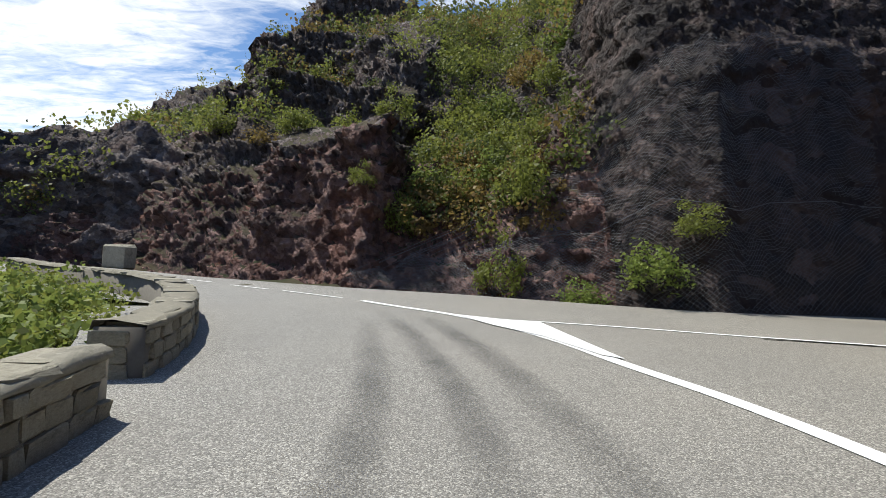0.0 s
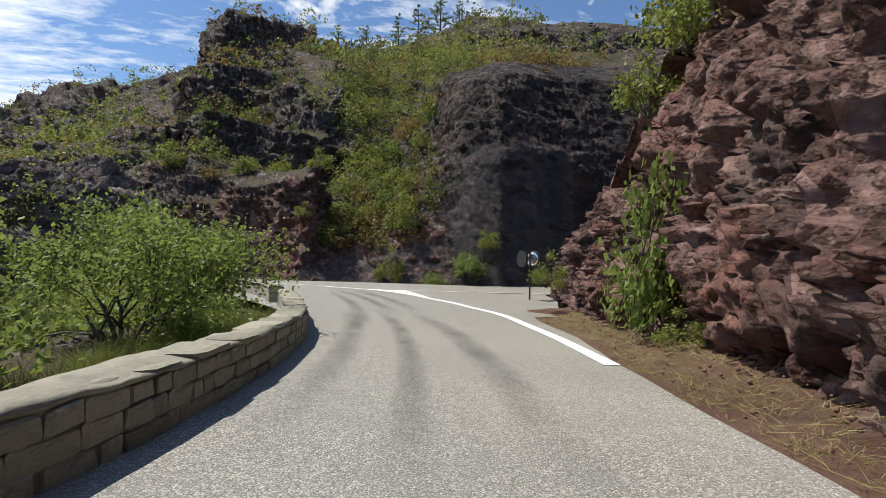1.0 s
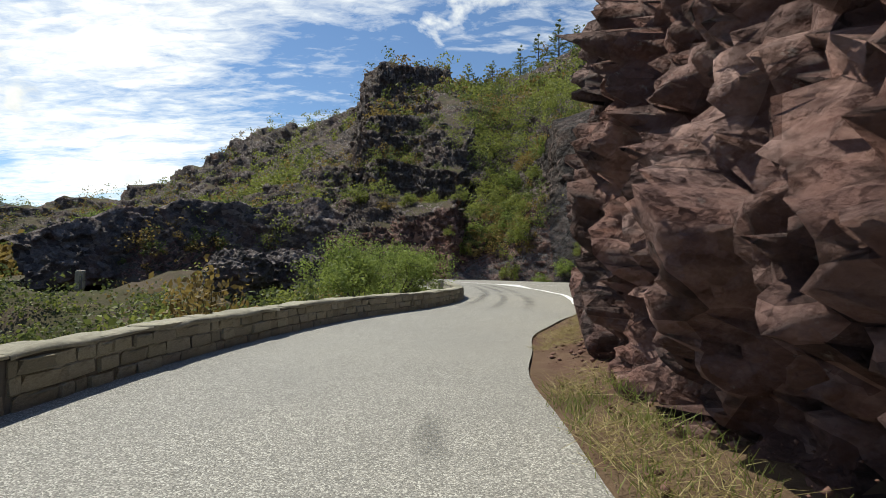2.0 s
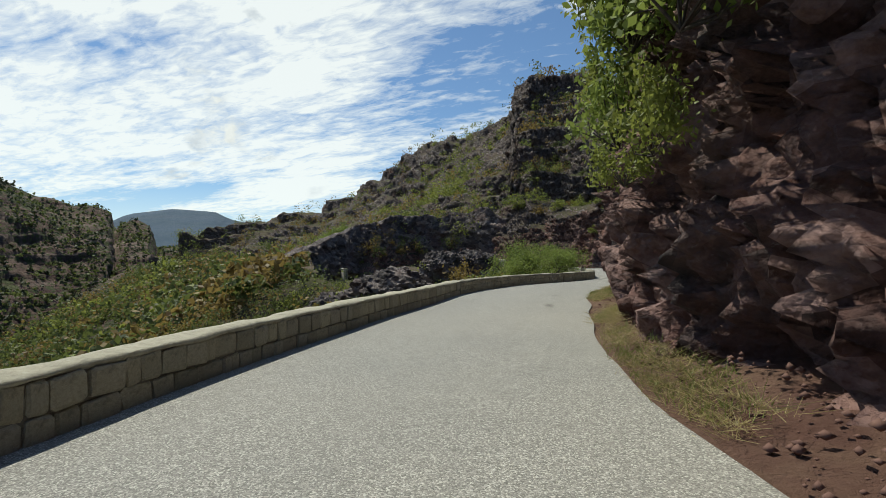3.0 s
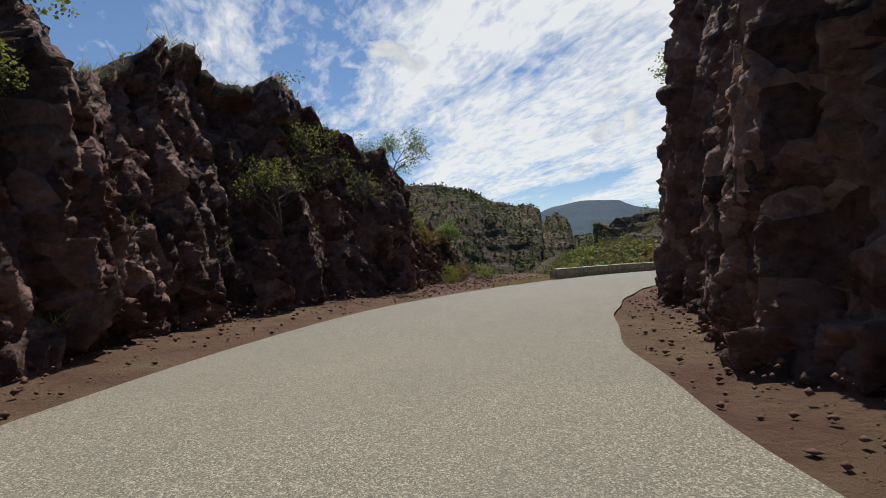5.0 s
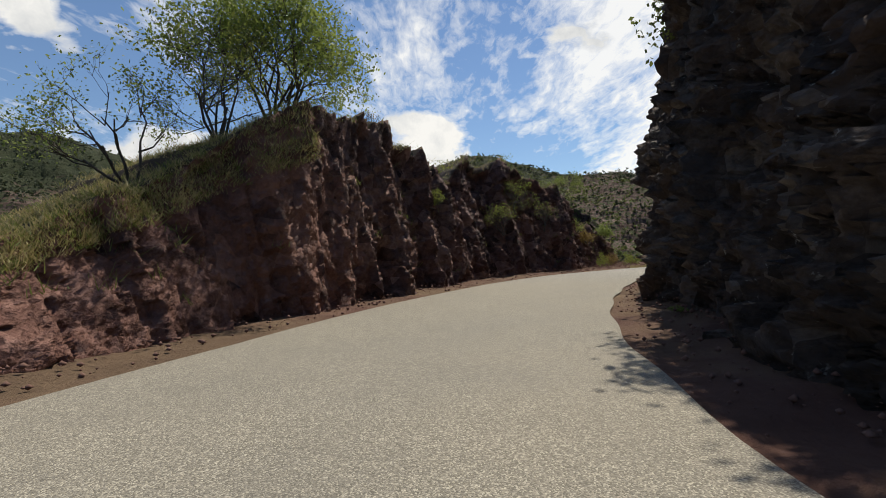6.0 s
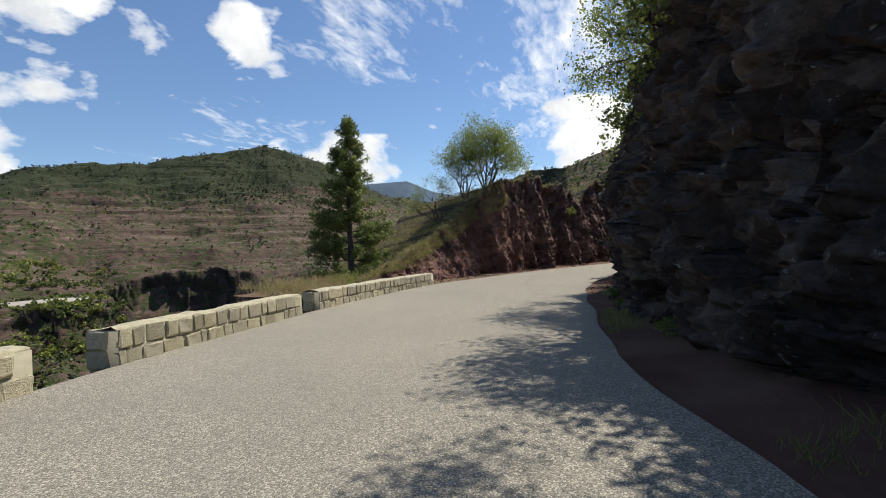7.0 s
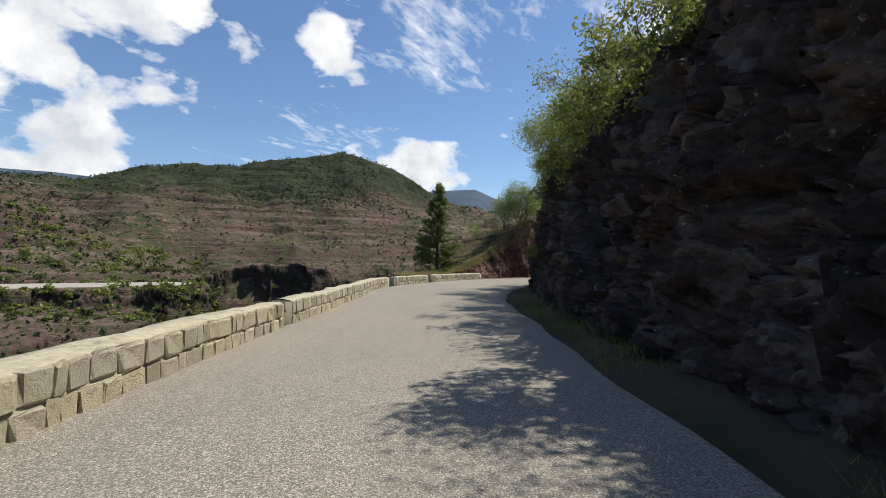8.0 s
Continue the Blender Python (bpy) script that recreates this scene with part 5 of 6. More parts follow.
def pine(base, height, label, seed, wide=1.0, whorls=17, name="pine_tree", dense=34):
    rng = np.random.default_rng(seed)
    out = [tube_points((0, 0, -0.2), (0.05, 0.02, height * 0.98), 0.02 * height + 0.03, 0.02, 8)]
    needles = []
    for k in range(whorls):
        u = 0.05 + 0.93 * k / (whorls - 1)
        z = height * u
        reach = wide * height * (0.25 * (1 - u) ** 0.9 + 0.02) * (1 if u > 0.25 else 0.85)
        for j in range(rng.integers(4, 7)):
            a = rng.uniform(0, 2 * np.pi)
            r = reach * rng.uniform(0.7, 1.12)
            tip = np.array([math.cos(a) * r, math.sin(a) * r, z + r * rng.uniform(0.05, 0.4)])
            out.append(tube_points((0, 0, z), tip, 0.03, 0.008, 4, np.array([0, 0, -0.08 * r])))
            steps = np.linspace(0.35, 1.0, 3 + int(r * 3.5))[:, None]
            c = np.array([0, 0, z]) * (1 - steps) + tip * steps + rng.normal(0, 0.07, (len(steps), 3)) * height / 9
            needles.append(leaf_cloud(rng, c, 0.09 * height / 9, dense, 0.06 * height / 9, 1.0))
    tree = thing(name, label, "tree", "", "", pose(*base))
    part("trunk", joined("trunk", out, M_BARK), None, tree, "straight brown trunk with whorled branches")
    part("crown", joined("crown", needles, M_PINE), None, tree)
    return tree


def shrub_meshes(count, mat, seed, leaves, leaf, tall=0.8):
    """Bushes about 1 m wide, to be set down many times."""
    out = []
    for k in range(count):
        rng = np.random.default_rng(seed + k)
        m = 26
        a, r = rng.uniform(0, 2 * np.pi, m), np.sqrt(rng.uniform(0, 1, m)) * 0.42
        c = np.stack([np.cos(a) * r, np.sin(a) * r, rng.uniform(0.05, 1, m) * tall * (1 - 0.6 * (r / 0.42) ** 2)], 1)
        pieces = [leaf_cloud(rng, c, 0.085, leaves, leaf)]
        out.append(joined("foliage", pieces, mat))
        stems = [tube_points((0, 0, -0.1), q, 0.012, 0.004, 3, rng.normal(0, 0.05, 3)) for q in c[:12]]
        out.append(joined("branch_frame", stems, M_BARK))
    return out


B_GREEN, B_YELLOW, B_DRY = shrub_meshes(4, M_LEAF, 100, 46, 0.036), shrub_meshes(4, M_YELLOW, 200, 46, 0.034, 0.9), shrub_meshes(3, M_DRY, 300, 40, 0.034, 0.7)


def bush(x, y, z, size, kind, label, seed, tall=1.0):
    rnd = random.Random(seed)
    meshes = {"green": B_GREEN, "yellow": B_YELLOW, "dry": B_DRY}[kind]
    k = rnd.randrange(len(meshes) // 2) * 2
    ob = thing("bush", label, "bush", "bushes beside the road", "", pose(x, y, z, rnd.uniform(-8, 8), rnd.uniform(-8, 8), rnd.uniform(0, 360)) @ Matrix.Diagonal((size, size, size * tall, 1)))
    part("foliage", meshes[k], None, ob)
    part("branch_frame", meshes[k + 1], None, ob, "thin brown stems")
    return ob


def shrub_stuff(name, places, sizes, mat, label, seed, per=34, leaf=0.16, tall=0.8, lobes=6):
    """Uncounted scrub on the slopes: many clumps of leaves in one mesh."""
    rng = np.random.default_rng(seed)
    c = np.repeat(places, lobes, 0)
    r = np.repeat(sizes, lobes)[:, None]
    c = c + rng.normal(0, 1, c.shape) * r * np.array([0.34, 0.34, 0.2 * tall]) + np.array([0, 0, 0.36 * tall]) * r
    ball = r * rng.uniform(0.2, 0.38, r.shape)
    k = max(3, per // lobes)
    p = np.repeat(c, k, 0)
    rr, ball = np.repeat(r, k, 0), np.repeat(ball, k, 0)
    m = len(p)
    out = rng.normal(0, 1, (m, 3)) + np.array([0, 0, 0.35])
    out /= np.linalg.norm(out, axis=1, keepdims=True)
    p = p + out * ball * rng.uniform(0.7, 1.08, (m, 1)) * np.array([1, 1, 0.8 + 0.2 * tall])
    face = out + rng.normal(0, 0.75, (m, 3))
    a = np.cross(face, rng.normal(0, 1, (m, 3)))
    a /= np.linalg.norm(a, axis=1, keepdims=True)
    b = np.cross(face, a)
    b /= np.linalg.norm(b, axis=1, keepdims=True)
    s = leaf * np.sqrt(rr) * rng.uniform(0.6, 1.5, (m, 1))
    v = np.stack([p - a * s, p + b * s * 0.7, p + a * s, p - b * s * 0.7], 1).reshape(-1, 3)
    me = raw_mesh(name, v, np.arange(m * 4).reshape(m, 4), mat)
    return tagged(new(name, me), label, "shrubs", kind="stuff")


def hill_scrub():
    rng = np.random.default_rng(5)
    p, nz, away = HILL_P.reshape(-1, 3), HILL_N[..., 2].ravel(), HILL_AWAY.ravel()
    a = p[:, 0] + 0.15 * away
    dist = np.hypot(p[:, 0] - EYE_X, p[:, 1] - EYE_Y)
    yaw = np.degrees(np.arctan2(EYE_X - p[:, 0], p[:, 1] - EYE_Y))
    cover = smooth(-0.5, 0.5, fbm(p * 0.07, 3, 81)) + 0.1
    a = a - 0.2 * np.clip(away, 0, 22) * smooth(-9, -3, a)
    gully = smooth(-2.6, 0.0, a) * smooth(7.0, 4.5, a) * (yaw < 12)
    chance = cover * smooth(0.3, 0.75, nz) * smooth(1.2, 4.0, away) + 0.45 * gully * smooth(5, 10, away)
    chance = chance * np.where((a > 5.5) & (away < 9) & (yaw < 0), 0.06, 1.0) * np.where((a < -2) & (yaw < 16), np.interp(away, (6, 8, 20, 50), (0.05, 0.3, 0.4, 0.6)), 1.0) * np.interp(yaw, (-34, -20, -12, 63), (0.1, 0.3, 1, 1))
    pick = rng.choice(len(p), 3300, replace=False, p=chance / chance.sum())
    kind = fbm(p[pick] * 0.05, 2, 83) + rng.normal(0, 0.4, len(pick)) 
    size = rng.uniform(0.55, 1.5, len(pick)) * rng.choice((0.7, 1.0, 1.5), len(pick)) * np.interp(dist[pick], (45, 70, 120, 300), (0.75, 1.5, 2.1, 3.6))
    q = p[pick] - np.array([0, 0, 0.1])
    close = dist[pick] < 82
    for name, mat, m, label in (("spring_scrub", M_YELLOW, kind > 0.12, "yellow-green spring scrub on the rocky slope"), ("green_scrub", M_SCRUB, (kind <= 0.12) & (kind > -0.35), "olive-green scrub on the rocky slope"), ("brown_scrub", M_DRY, kind <= -0.35, "rust-brown half-dry scrub on the rocky slope")):
        shrub_stuff(name, q[m & close], size[m & close], mat, label, 7, 130, 0.07, 1.1)
        shrub_stuff(name, q[m & ~close], size[m & ~close], mat, label.replace("rocky slope", "upper slope"), 8, 48, 0.13, 1.1, 4)


hill_scrub()


def far_scrub():
    """Trees and bushes over the hills round the gorge."""
    rng = np.random.default_rng(15)
    p, nz = FAR_P.reshape(-1, 3), FAR_N[..., 2].ravel()
    far, yaw = far_distance(p[:, 0], p[:, 1])
    leafy = smooth(-0.15, 0.45, fbm(p * 0.009, 4, 84))
    woods = smooth(110, 190, p[:, 2] + 110 * fbm(p * 0.005, 3, 85))
    chance = smooth(0.35, 0.7, nz) * (0.3 + leafy + 0.9 * woods + np.where(yaw < 98, 0.9, 0.0)) * np.where(p[:, 2] < -58, 0.1, 1) * np.where((far > 436) & (far < 456) & (yaw > 147), 0.0, 1)
    pick = rng.choice(len(p), 17000, replace=False, p=chance / chance.sum())
    q, f = p[pick] - np.array([0, 0, 0.5]), far[pick]
    size = rng.uniform(0.5, 1.35, len(pick)) * np.interp(f, (230, 450, 1100), (2.6, 3.6, 5.2))
    dark = (woods[pick] + rng.normal(0, 0.25, len(pick)) > 0.45) | (rng.uniform(0, 1, len(pick)) < 0.3)
    shrub_stuff("far_trees", q[dark], size[dark], M_WOODS, "dark trees on the far slopes", 86, 12, 0.55, 1.2, 2)
    shrub_stuff("far_shrubs", q[~dark], size[~dark], M_SCRUB, "olive bushes on the far slopes", 87, 12, 0.5, 0.9, 2)


far_scrub()


def land_scrub():
    rng = np.random.default_rng(6)
    m = 11000
    yaw = np.radians(rng.uniform(8, 78, m))
    d = 22 + 300 * rng.uniform(0, 1, m) ** 1.15
    x, y = 3 - np.sin(yaw) * d, -40 + np.cos(yaw) * d
    z, _ = land_height(x, y)
    s, lat = road_place(x, y)
    f = foot_distance(x, y)
    ok = (np.hypot(x + 24, y - 24) > 22) & (lat > left_edge(s) + 6) & (f < -5.0) & (fbm(np.c_[x, y, z] * 0.07, 3, 90) > -0.35)
    x, y, z, d = x[ok], y[ok], z[ok], d[ok]
    kind = fbm(np.c_[x, y, z] * 0.05, 2, 93) + rng.normal(0, 0.4, len(x))
    size = rng.uniform(0.9, 2.9, len(x)) * np.interp(d, (20, 60, 90, 320), (0.75, 1.2, 1.7, 2.9))
    p = np.c_[x, y, z - 0.1]
    for name, mat, m, label in (("spring_scrub", M_YELLOW, kind > 0.55, "yellow-green scrub across the gorge"), ("green_scrub", M_SCRUB, (kind <= 0.55) & (kind > -0.45), "olive-green scrub across the gorge"), ("brown_scrub", M_DRY, kind <= -0.45, "brownish scrub across the gorge")):
        near = m & (d < 55)
        shrub_stuff(name, p[near], size[near], mat, label, 9, 150, 0.062, 1.0)
        shrub_stuff(name, p[m & ~near], size[m & ~near], mat, label.replace("scrub", "far scrub"), 10, 36, 0.24, 1.1, 4)


land_scrub()


def spur_scrub():
    """Bushes on the spur across the gorge and over its slopes."""
    rng = np.random.default_rng(16)
    yaw, far = rng.uniform(146, 182, 900), 385 + 250 * rng.uniform(0, 1, 900) ** 1.3
    far = np.where((far > 437) & (far < 452), far - 22, far)
    x, y = 35 - np.sin(np.radians(yaw)) * far, -58 + np.cos(np.radians(yaw)) * far
    z, _ = ring_height(x, y)
    keep = fbm(np.c_[x, y, z] * 0.02, 3, 17) > -0.15
    p = np.c_[x, y, z - 0.8][keep]
    size = rng.uniform(2.0, 7.5, len(p)) * np.where(rng.uniform(0, 1, len(p)) < 0.08, 1.7, 1.0)
    shrub_stuff("green_scrub", p[::2], size[::2], M_SCRUB, "dark green bushes on the spur across the gorge", 18, 60, 0.42)
    shrub_stuff("spring_scrub", p[1::2], size[1::2], M_YELLOW, "fresh green bushes on the spur across the gorge", 19, 60, 0.42)


spur_scrub()


def bend_scrub():
    """Lush bushes between the walls inside the bend."""
    rng = np.random.default_rng(26)
    x, y = rng.uniform(-15, -3.2, 900), rng.uniform(0.5, 14, 900)
    line = np.interp(y, (0, 4.7, 8.1, 10.8, 13.6, 17.4), (-2.9, -3.6, -4.8, -6.7, -10.8, -16))
    ok = x < line - 0.9
    x, y = x[ok], y[ok]
    z, _ = land_height(x, y)
    p = np.c_[x, y, z - 0.1]
    size = rng.uniform(0.5, 1.25, len(p))
    shrub_stuff("green_scrub", p[::2], size[::2], M_LEAF, "lush green bushes inside the bend", 27, 110, 0.06)
    shrub_stuff("spring_scrub", p[1::2], size[1::2], M_YELLOW, "yellow-green bushes inside the bend", 28, 110, 0.05)


bend_scrub()


def grass_stuff(name, s_range, lat_lo, lat_hi, count, mat, label, seed, tall=0.22, z_of=None, lie=0.55):
    rng = np.random.default_rng(seed)
    s = rng.uniform(*s_range, count)
    u = rng.uniform(0, 1, count)
    lat = lat_lo(s) * (1 - u) + lat_hi(s) * u
    p = along(s, lat)
    keep = fbm(p * 0.55, 2, seed) > -0.3
    p, u = p[keep], u[keep]
    p[:, 2] += z_of(u) if z_of else 0.0
    per = 9
    c = np.repeat(p, per, 0)
    m = len(c)
    c = c + rng.normal(0, 0.07, (m, 3)) * np.array([1, 1, 0])
    h = tall * rng.uniform(0.3, 1.3, (m, 1))
    lean = rng.normal(0, lie, (m, 3)) * np.array([1, 1, 0])
    tip = c + (np.array([0, 0, 1.0]) + lean) * h
    side = np.cross(tip - c, rng.normal(0, 1, (m, 3)))
    side = side / (np.linalg.norm(side, axis=1, keepdims=True) + 1e-9) * min(0.006, 0.04 * tall)
    v = np.stack([c - side, c + side, tip + side * 0.2, tip - side * 0.2], 1).reshape(-1, 3)
    me = raw_mesh(name, v, np.arange(m * 4).reshape(m, 4), mat)
    tagged(new(name, me), label, "grass", kind="stuff")


def cliff_lat(s):
    return np.interp(s, CLIFF_S, CLIFF)


def edge_in(s):
    return right_edge(s) - 0.1


grass_stuff("dry_grass", (1, 36), edge_in, lambda s: cliff_lat(s) + 0.2, 1900, M_STRAW, "dry straw-coloured grass lying along the verge", 21, 0.07, lambda u: 0.22 * u**1.6, 1.7)
grass_stuff("green_grass", (20, 40), edge_in, lambda s: cliff_lat(s) + 0.1, 700, M_GRASS, "green grass at the foot of the rock", 22, 0.10, lambda u: 0.2 * u**1.6)
grass_stuff("green_grass", (86, 125), edge_in, lambda s: cliff_lat(s) + 0.1, 900, M_GRASS, "green grass at the foot of the shaded rock", 23, 0.10, lambda u: 0.2 * u**1.6)
grass_stuff("spring_grass", (-2, 42), lambda s: wall_lat(s) + 0.55, lambda s: wall_lat(s) + 3.2, 3600, M_GRASS, "lush grass and herbs behind the wall", 24, 0.42, lambda u: -0.25 - 0.1 * u)
grass_stuff("dry_grass", (79, 85), lambda s: left_edge(s) + 0.6, lambda s: left_edge(s) + 5, 900, M_STRAW, "dry grass on the bank behind the wall", 25, 0.25, lambda u: -0.1 + 0.5 * u)

def crest_plants(name, p, pick, mat, label, seed, sizes, per, leaf, tall):
    rng = np.random.default_rng(seed)
    shrub_stuff(name, p[pick], rng.uniform(*sizes, len(pick)), mat, label, seed, per, leaf, tall)


def tufts(name, p, mat, label, seed, tall, per=9):
    """Grass blades over chosen places."""
    rng = np.random.default_rng(seed)
    c = np.repeat(p, per, 0)
    m = len(c)
    c = c + rng.normal(0, 0.1, (m, 3)) * np.array([1, 1, 0.3])
    h = tall * rng.uniform(0.3, 1.4, (m, 1))
    tip = c + rng.normal(0, 0.6, (m, 3)) * np.array([1, 1, 0]) * h + np.array([0, 0, 1]) * h
    side = np.cross(tip - c, rng.normal(0, 1, (m, 3)))
    side = side / (np.linalg.norm(side, axis=1, keepdims=True) + 1e-9) * 0.009
    v = np.stack([c - side, c + side, tip + side * 0.2, tip - side * 0.2], 1).reshape(-1, 3)
    tagged(new(name, raw_mesh(name, v, np.arange(m * 4).reshape(m, 4), mat)), label, "grass", kind="stuff")


rng = np.random.default_rng(70)
pts, rows_of = CROP_P.reshape(-1, 3), np.arange(CROP_P[..., 0].size) // CROP_P.shape[1]
top = np.where((rows_of > CREST_CROP - 3) & (rows_of < CREST_CROP + 16))[0]
tufts("spring_grass", pts[rng.choice(top, 1500)], M_GRASS, "grass along the top of the outcrop", 71, 0.14)
tufts("dry_grass", pts[rng.choice(top, 900)], M_STRAW, "dry grass along the top of the outcrop", 72, 0.2)
flank = np.where((CROP_S > 70.5) & (rows_of > CREST_CROP - 20))[0]
tufts("spring_grass", pts[rng.choice(flank, 1800)], M_GRASS, "grass on the bank beside the outcrop", 73, 0.08)
tufts("dry_grass", pts[rng.choice(flank, 3400)], M_STRAW, "dry grass on the bank beside the outcrop", 78, 0.10)
crest_plants("spring_scrub", pts, rng.choice(top[pts[top, 0] < 13], 26), M_YELLOW, "low yellow-green bushes on the outcrop", 74, (0.4, 0.9), 110, 0.05, 0.8)
ledge = np.where((rows_of < CREST_CROP - 10) & (CROP_N[..., 2].ravel() > 0.75) & (pts[:, 2] > 0.4))[0]
if len(ledge):
    tufts("spring_grass", pts[rng.choice(ledge, 160)], M_GRASS, "tufts of grass on the outcrop's ledges", 75, 0.22)
qts, rows_of = CLIFF_Q.reshape(-1, 3), np.arange(CLIFF_Q[..., 0].size) // CLIFF_Q.shape[1]
brow = np.where((rows_of > CREST_Q - 18) & (rows_of < CREST_Q + 8))[0]
crest_plants("hanging_scrub", qts, rng.choice(brow, 300), M_SCRUB, "olive creepers and shrubs hanging over the rock's edge", 76, (0.5, 1.3), 75, 0.06, 0.7)
crest_plants("hanging_scrub", qts, rng.choice(brow, 420), M_YELLOW, "fresh shrubs hanging over the rock's edge", 77, (0.4, 1.0), 110, 0.05, 0.7)

# the trees that stand out
broadleaf((-5.3, -1.9, -0.8), 4.5, "leafy green tree growing up behind the rubble wall", 3, M_LEAF, 7, 4, 28, 0.05, 0.22, 0.14, 0.0, 0.65)
broadleaf((-6.0, -6.4, -0.9), 4.2, "low green tree behind the rubble wall", 4, M_LEAF, 6, 4, 26, 0.05, 0.22, 0.11, 0.0, 0.65)
broadleaf((-42.5, 25.0, top_of(HILL_P, -42.5, 25.0) - 0.2), 6.5, "round green tree on the slope over the bend", 15, M_LEAF, 6, 4, 40, 0.12, 0.42, 0.14)
pine((27.4, -72.1, -0.4), 9.2, "tall dark green pine on the bank", 5, 1.15, 28, dense=42)
broadleaf((19.7, -66.4, top_of(CROP_P, 19.7, -66.4) - 0.1), 5.4, "green tree on top of the rock outcrop", 6, M_LEAF, 7, 5, 13, 0.05, 0.24, 0.15, 0.05, 0.8)
broadleaf((21.6, -67.2, top_of(CROP_P, 21.6, -67.2) - 0.1), 4.4, "sparse twiggy shrub tree beside the outcrop", 7, M_YELLOW, 6, 5, 4, 0.04, 0.14, 0.1)
broadleaf((23.3, -68.4, top_of(CROP_P, 23.3, -68.4) - 0.1), 3.4, "grey twiggy shrub leaning from the bank", 13, M_LEAF, 4, 5, 3, 0.035, 0.14, 0.08, 0.0, 0.7, (0.3, 0.0, 0.0))
broadleaf((3.2, -56.6, top_of(CROP_P, 3.2, -56.6) - 0.1), 2.8, "sparse spring tree on the outcrop", 8, M_YELLOW, 3, 5, 2, 0.035, 0.12, 0.07)
broadleaf((5.0, -57.6, top_of(CROP_P, 5.0, -57.6) - 0.1), 2.9, "thin tree with fresh leaves on the outcrop", 14, M_YELLOW, 3, 5, 2, 0.035, 0.12, 0.07)
broadleaf((2.0, -54.6, top_of(CROP_P, 2.0, -54.6) - 0.1), 2.5, "nearly bare young tree on the outcrop", 9, M_YELLOW, 2, 5, 1, 0.035, 0.12, 0.06)
broadleaf((0.2, -52.8, top_of(CROP_P, 0.2, -52.8) - 0.1), 2.6, "young tree with fresh green leaves on the outcrop", 10, M_LEAF, 3, 5, 4, 0.035, 0.13, 0.06)
broadleaf((16.6, -64.0, top_of(CROP_P, 16.6, -64.0) - 0.05), 1.1, "small dry broom on the rock's edge", 11, M_DRY, 6, 2, 2, 0.02, 0.05, 0.03, -0.3, 0.3, (0, 0, 0), "bush", "broom_bush")
def cliff_top(s):
    return float(np.interp(s, su, H))


def face_lat(s, z):
    """How far left of the road line the rock face lies at a height."""
    return float(cliff_lat(s) - np.interp(s, su, LEAN) * min(1.0, z / cliff_top(s)) ** 1.3)


for k, (s, h, mat, leaves) in enumerate(((80.5, 2.2, M_LEAF, 5), (83, 3.2, M_YELLOW, 5), (85.5, 3.6, M_LEAF, 7), (89, 4.2, M_YELLOW, 7), (93, 5.0, M_LEAF, 8), (97.5, 3.4, M_YELLOW, 8), (100, 4.0, M_LEAF, 3), (103, 3.8, M_YELLOW, 4), (107, 3.4, M_YELLOW, 3), (111, 3.2, M_LEAF, 3))):
    q = along(np.array([s]), face_lat(s, 9.0) - 0.8)[0]
    broadleaf((q[0], q[1], q[2] + cliff_top(s) - 0.1), 0.95 * h, "light-leaved tree hanging over the rock face", 30 + k, mat, 4, 5, leaves + 2, 0.042, 0.2, 0.1, 0.12, 0.8, (0.15, -0.35, 0))
q = along(np.array([92.0]), -9.5)[0]
pine((q[0], q[1], 6.0), 8.5, "dark pine above the rock face", 12)
for k, (x, y, h) in enumerate(((9, 74, 7), (13, 76, 8), (17, 74, 9), (21, 75, 7), (3, 73, 6), (-2, 74, 6.5))):
    pine((x, y, top_of(HILL_P, x, y) - 0.3), h, "far pine on the crest of the hill", 40 + k, 1.5, 9)

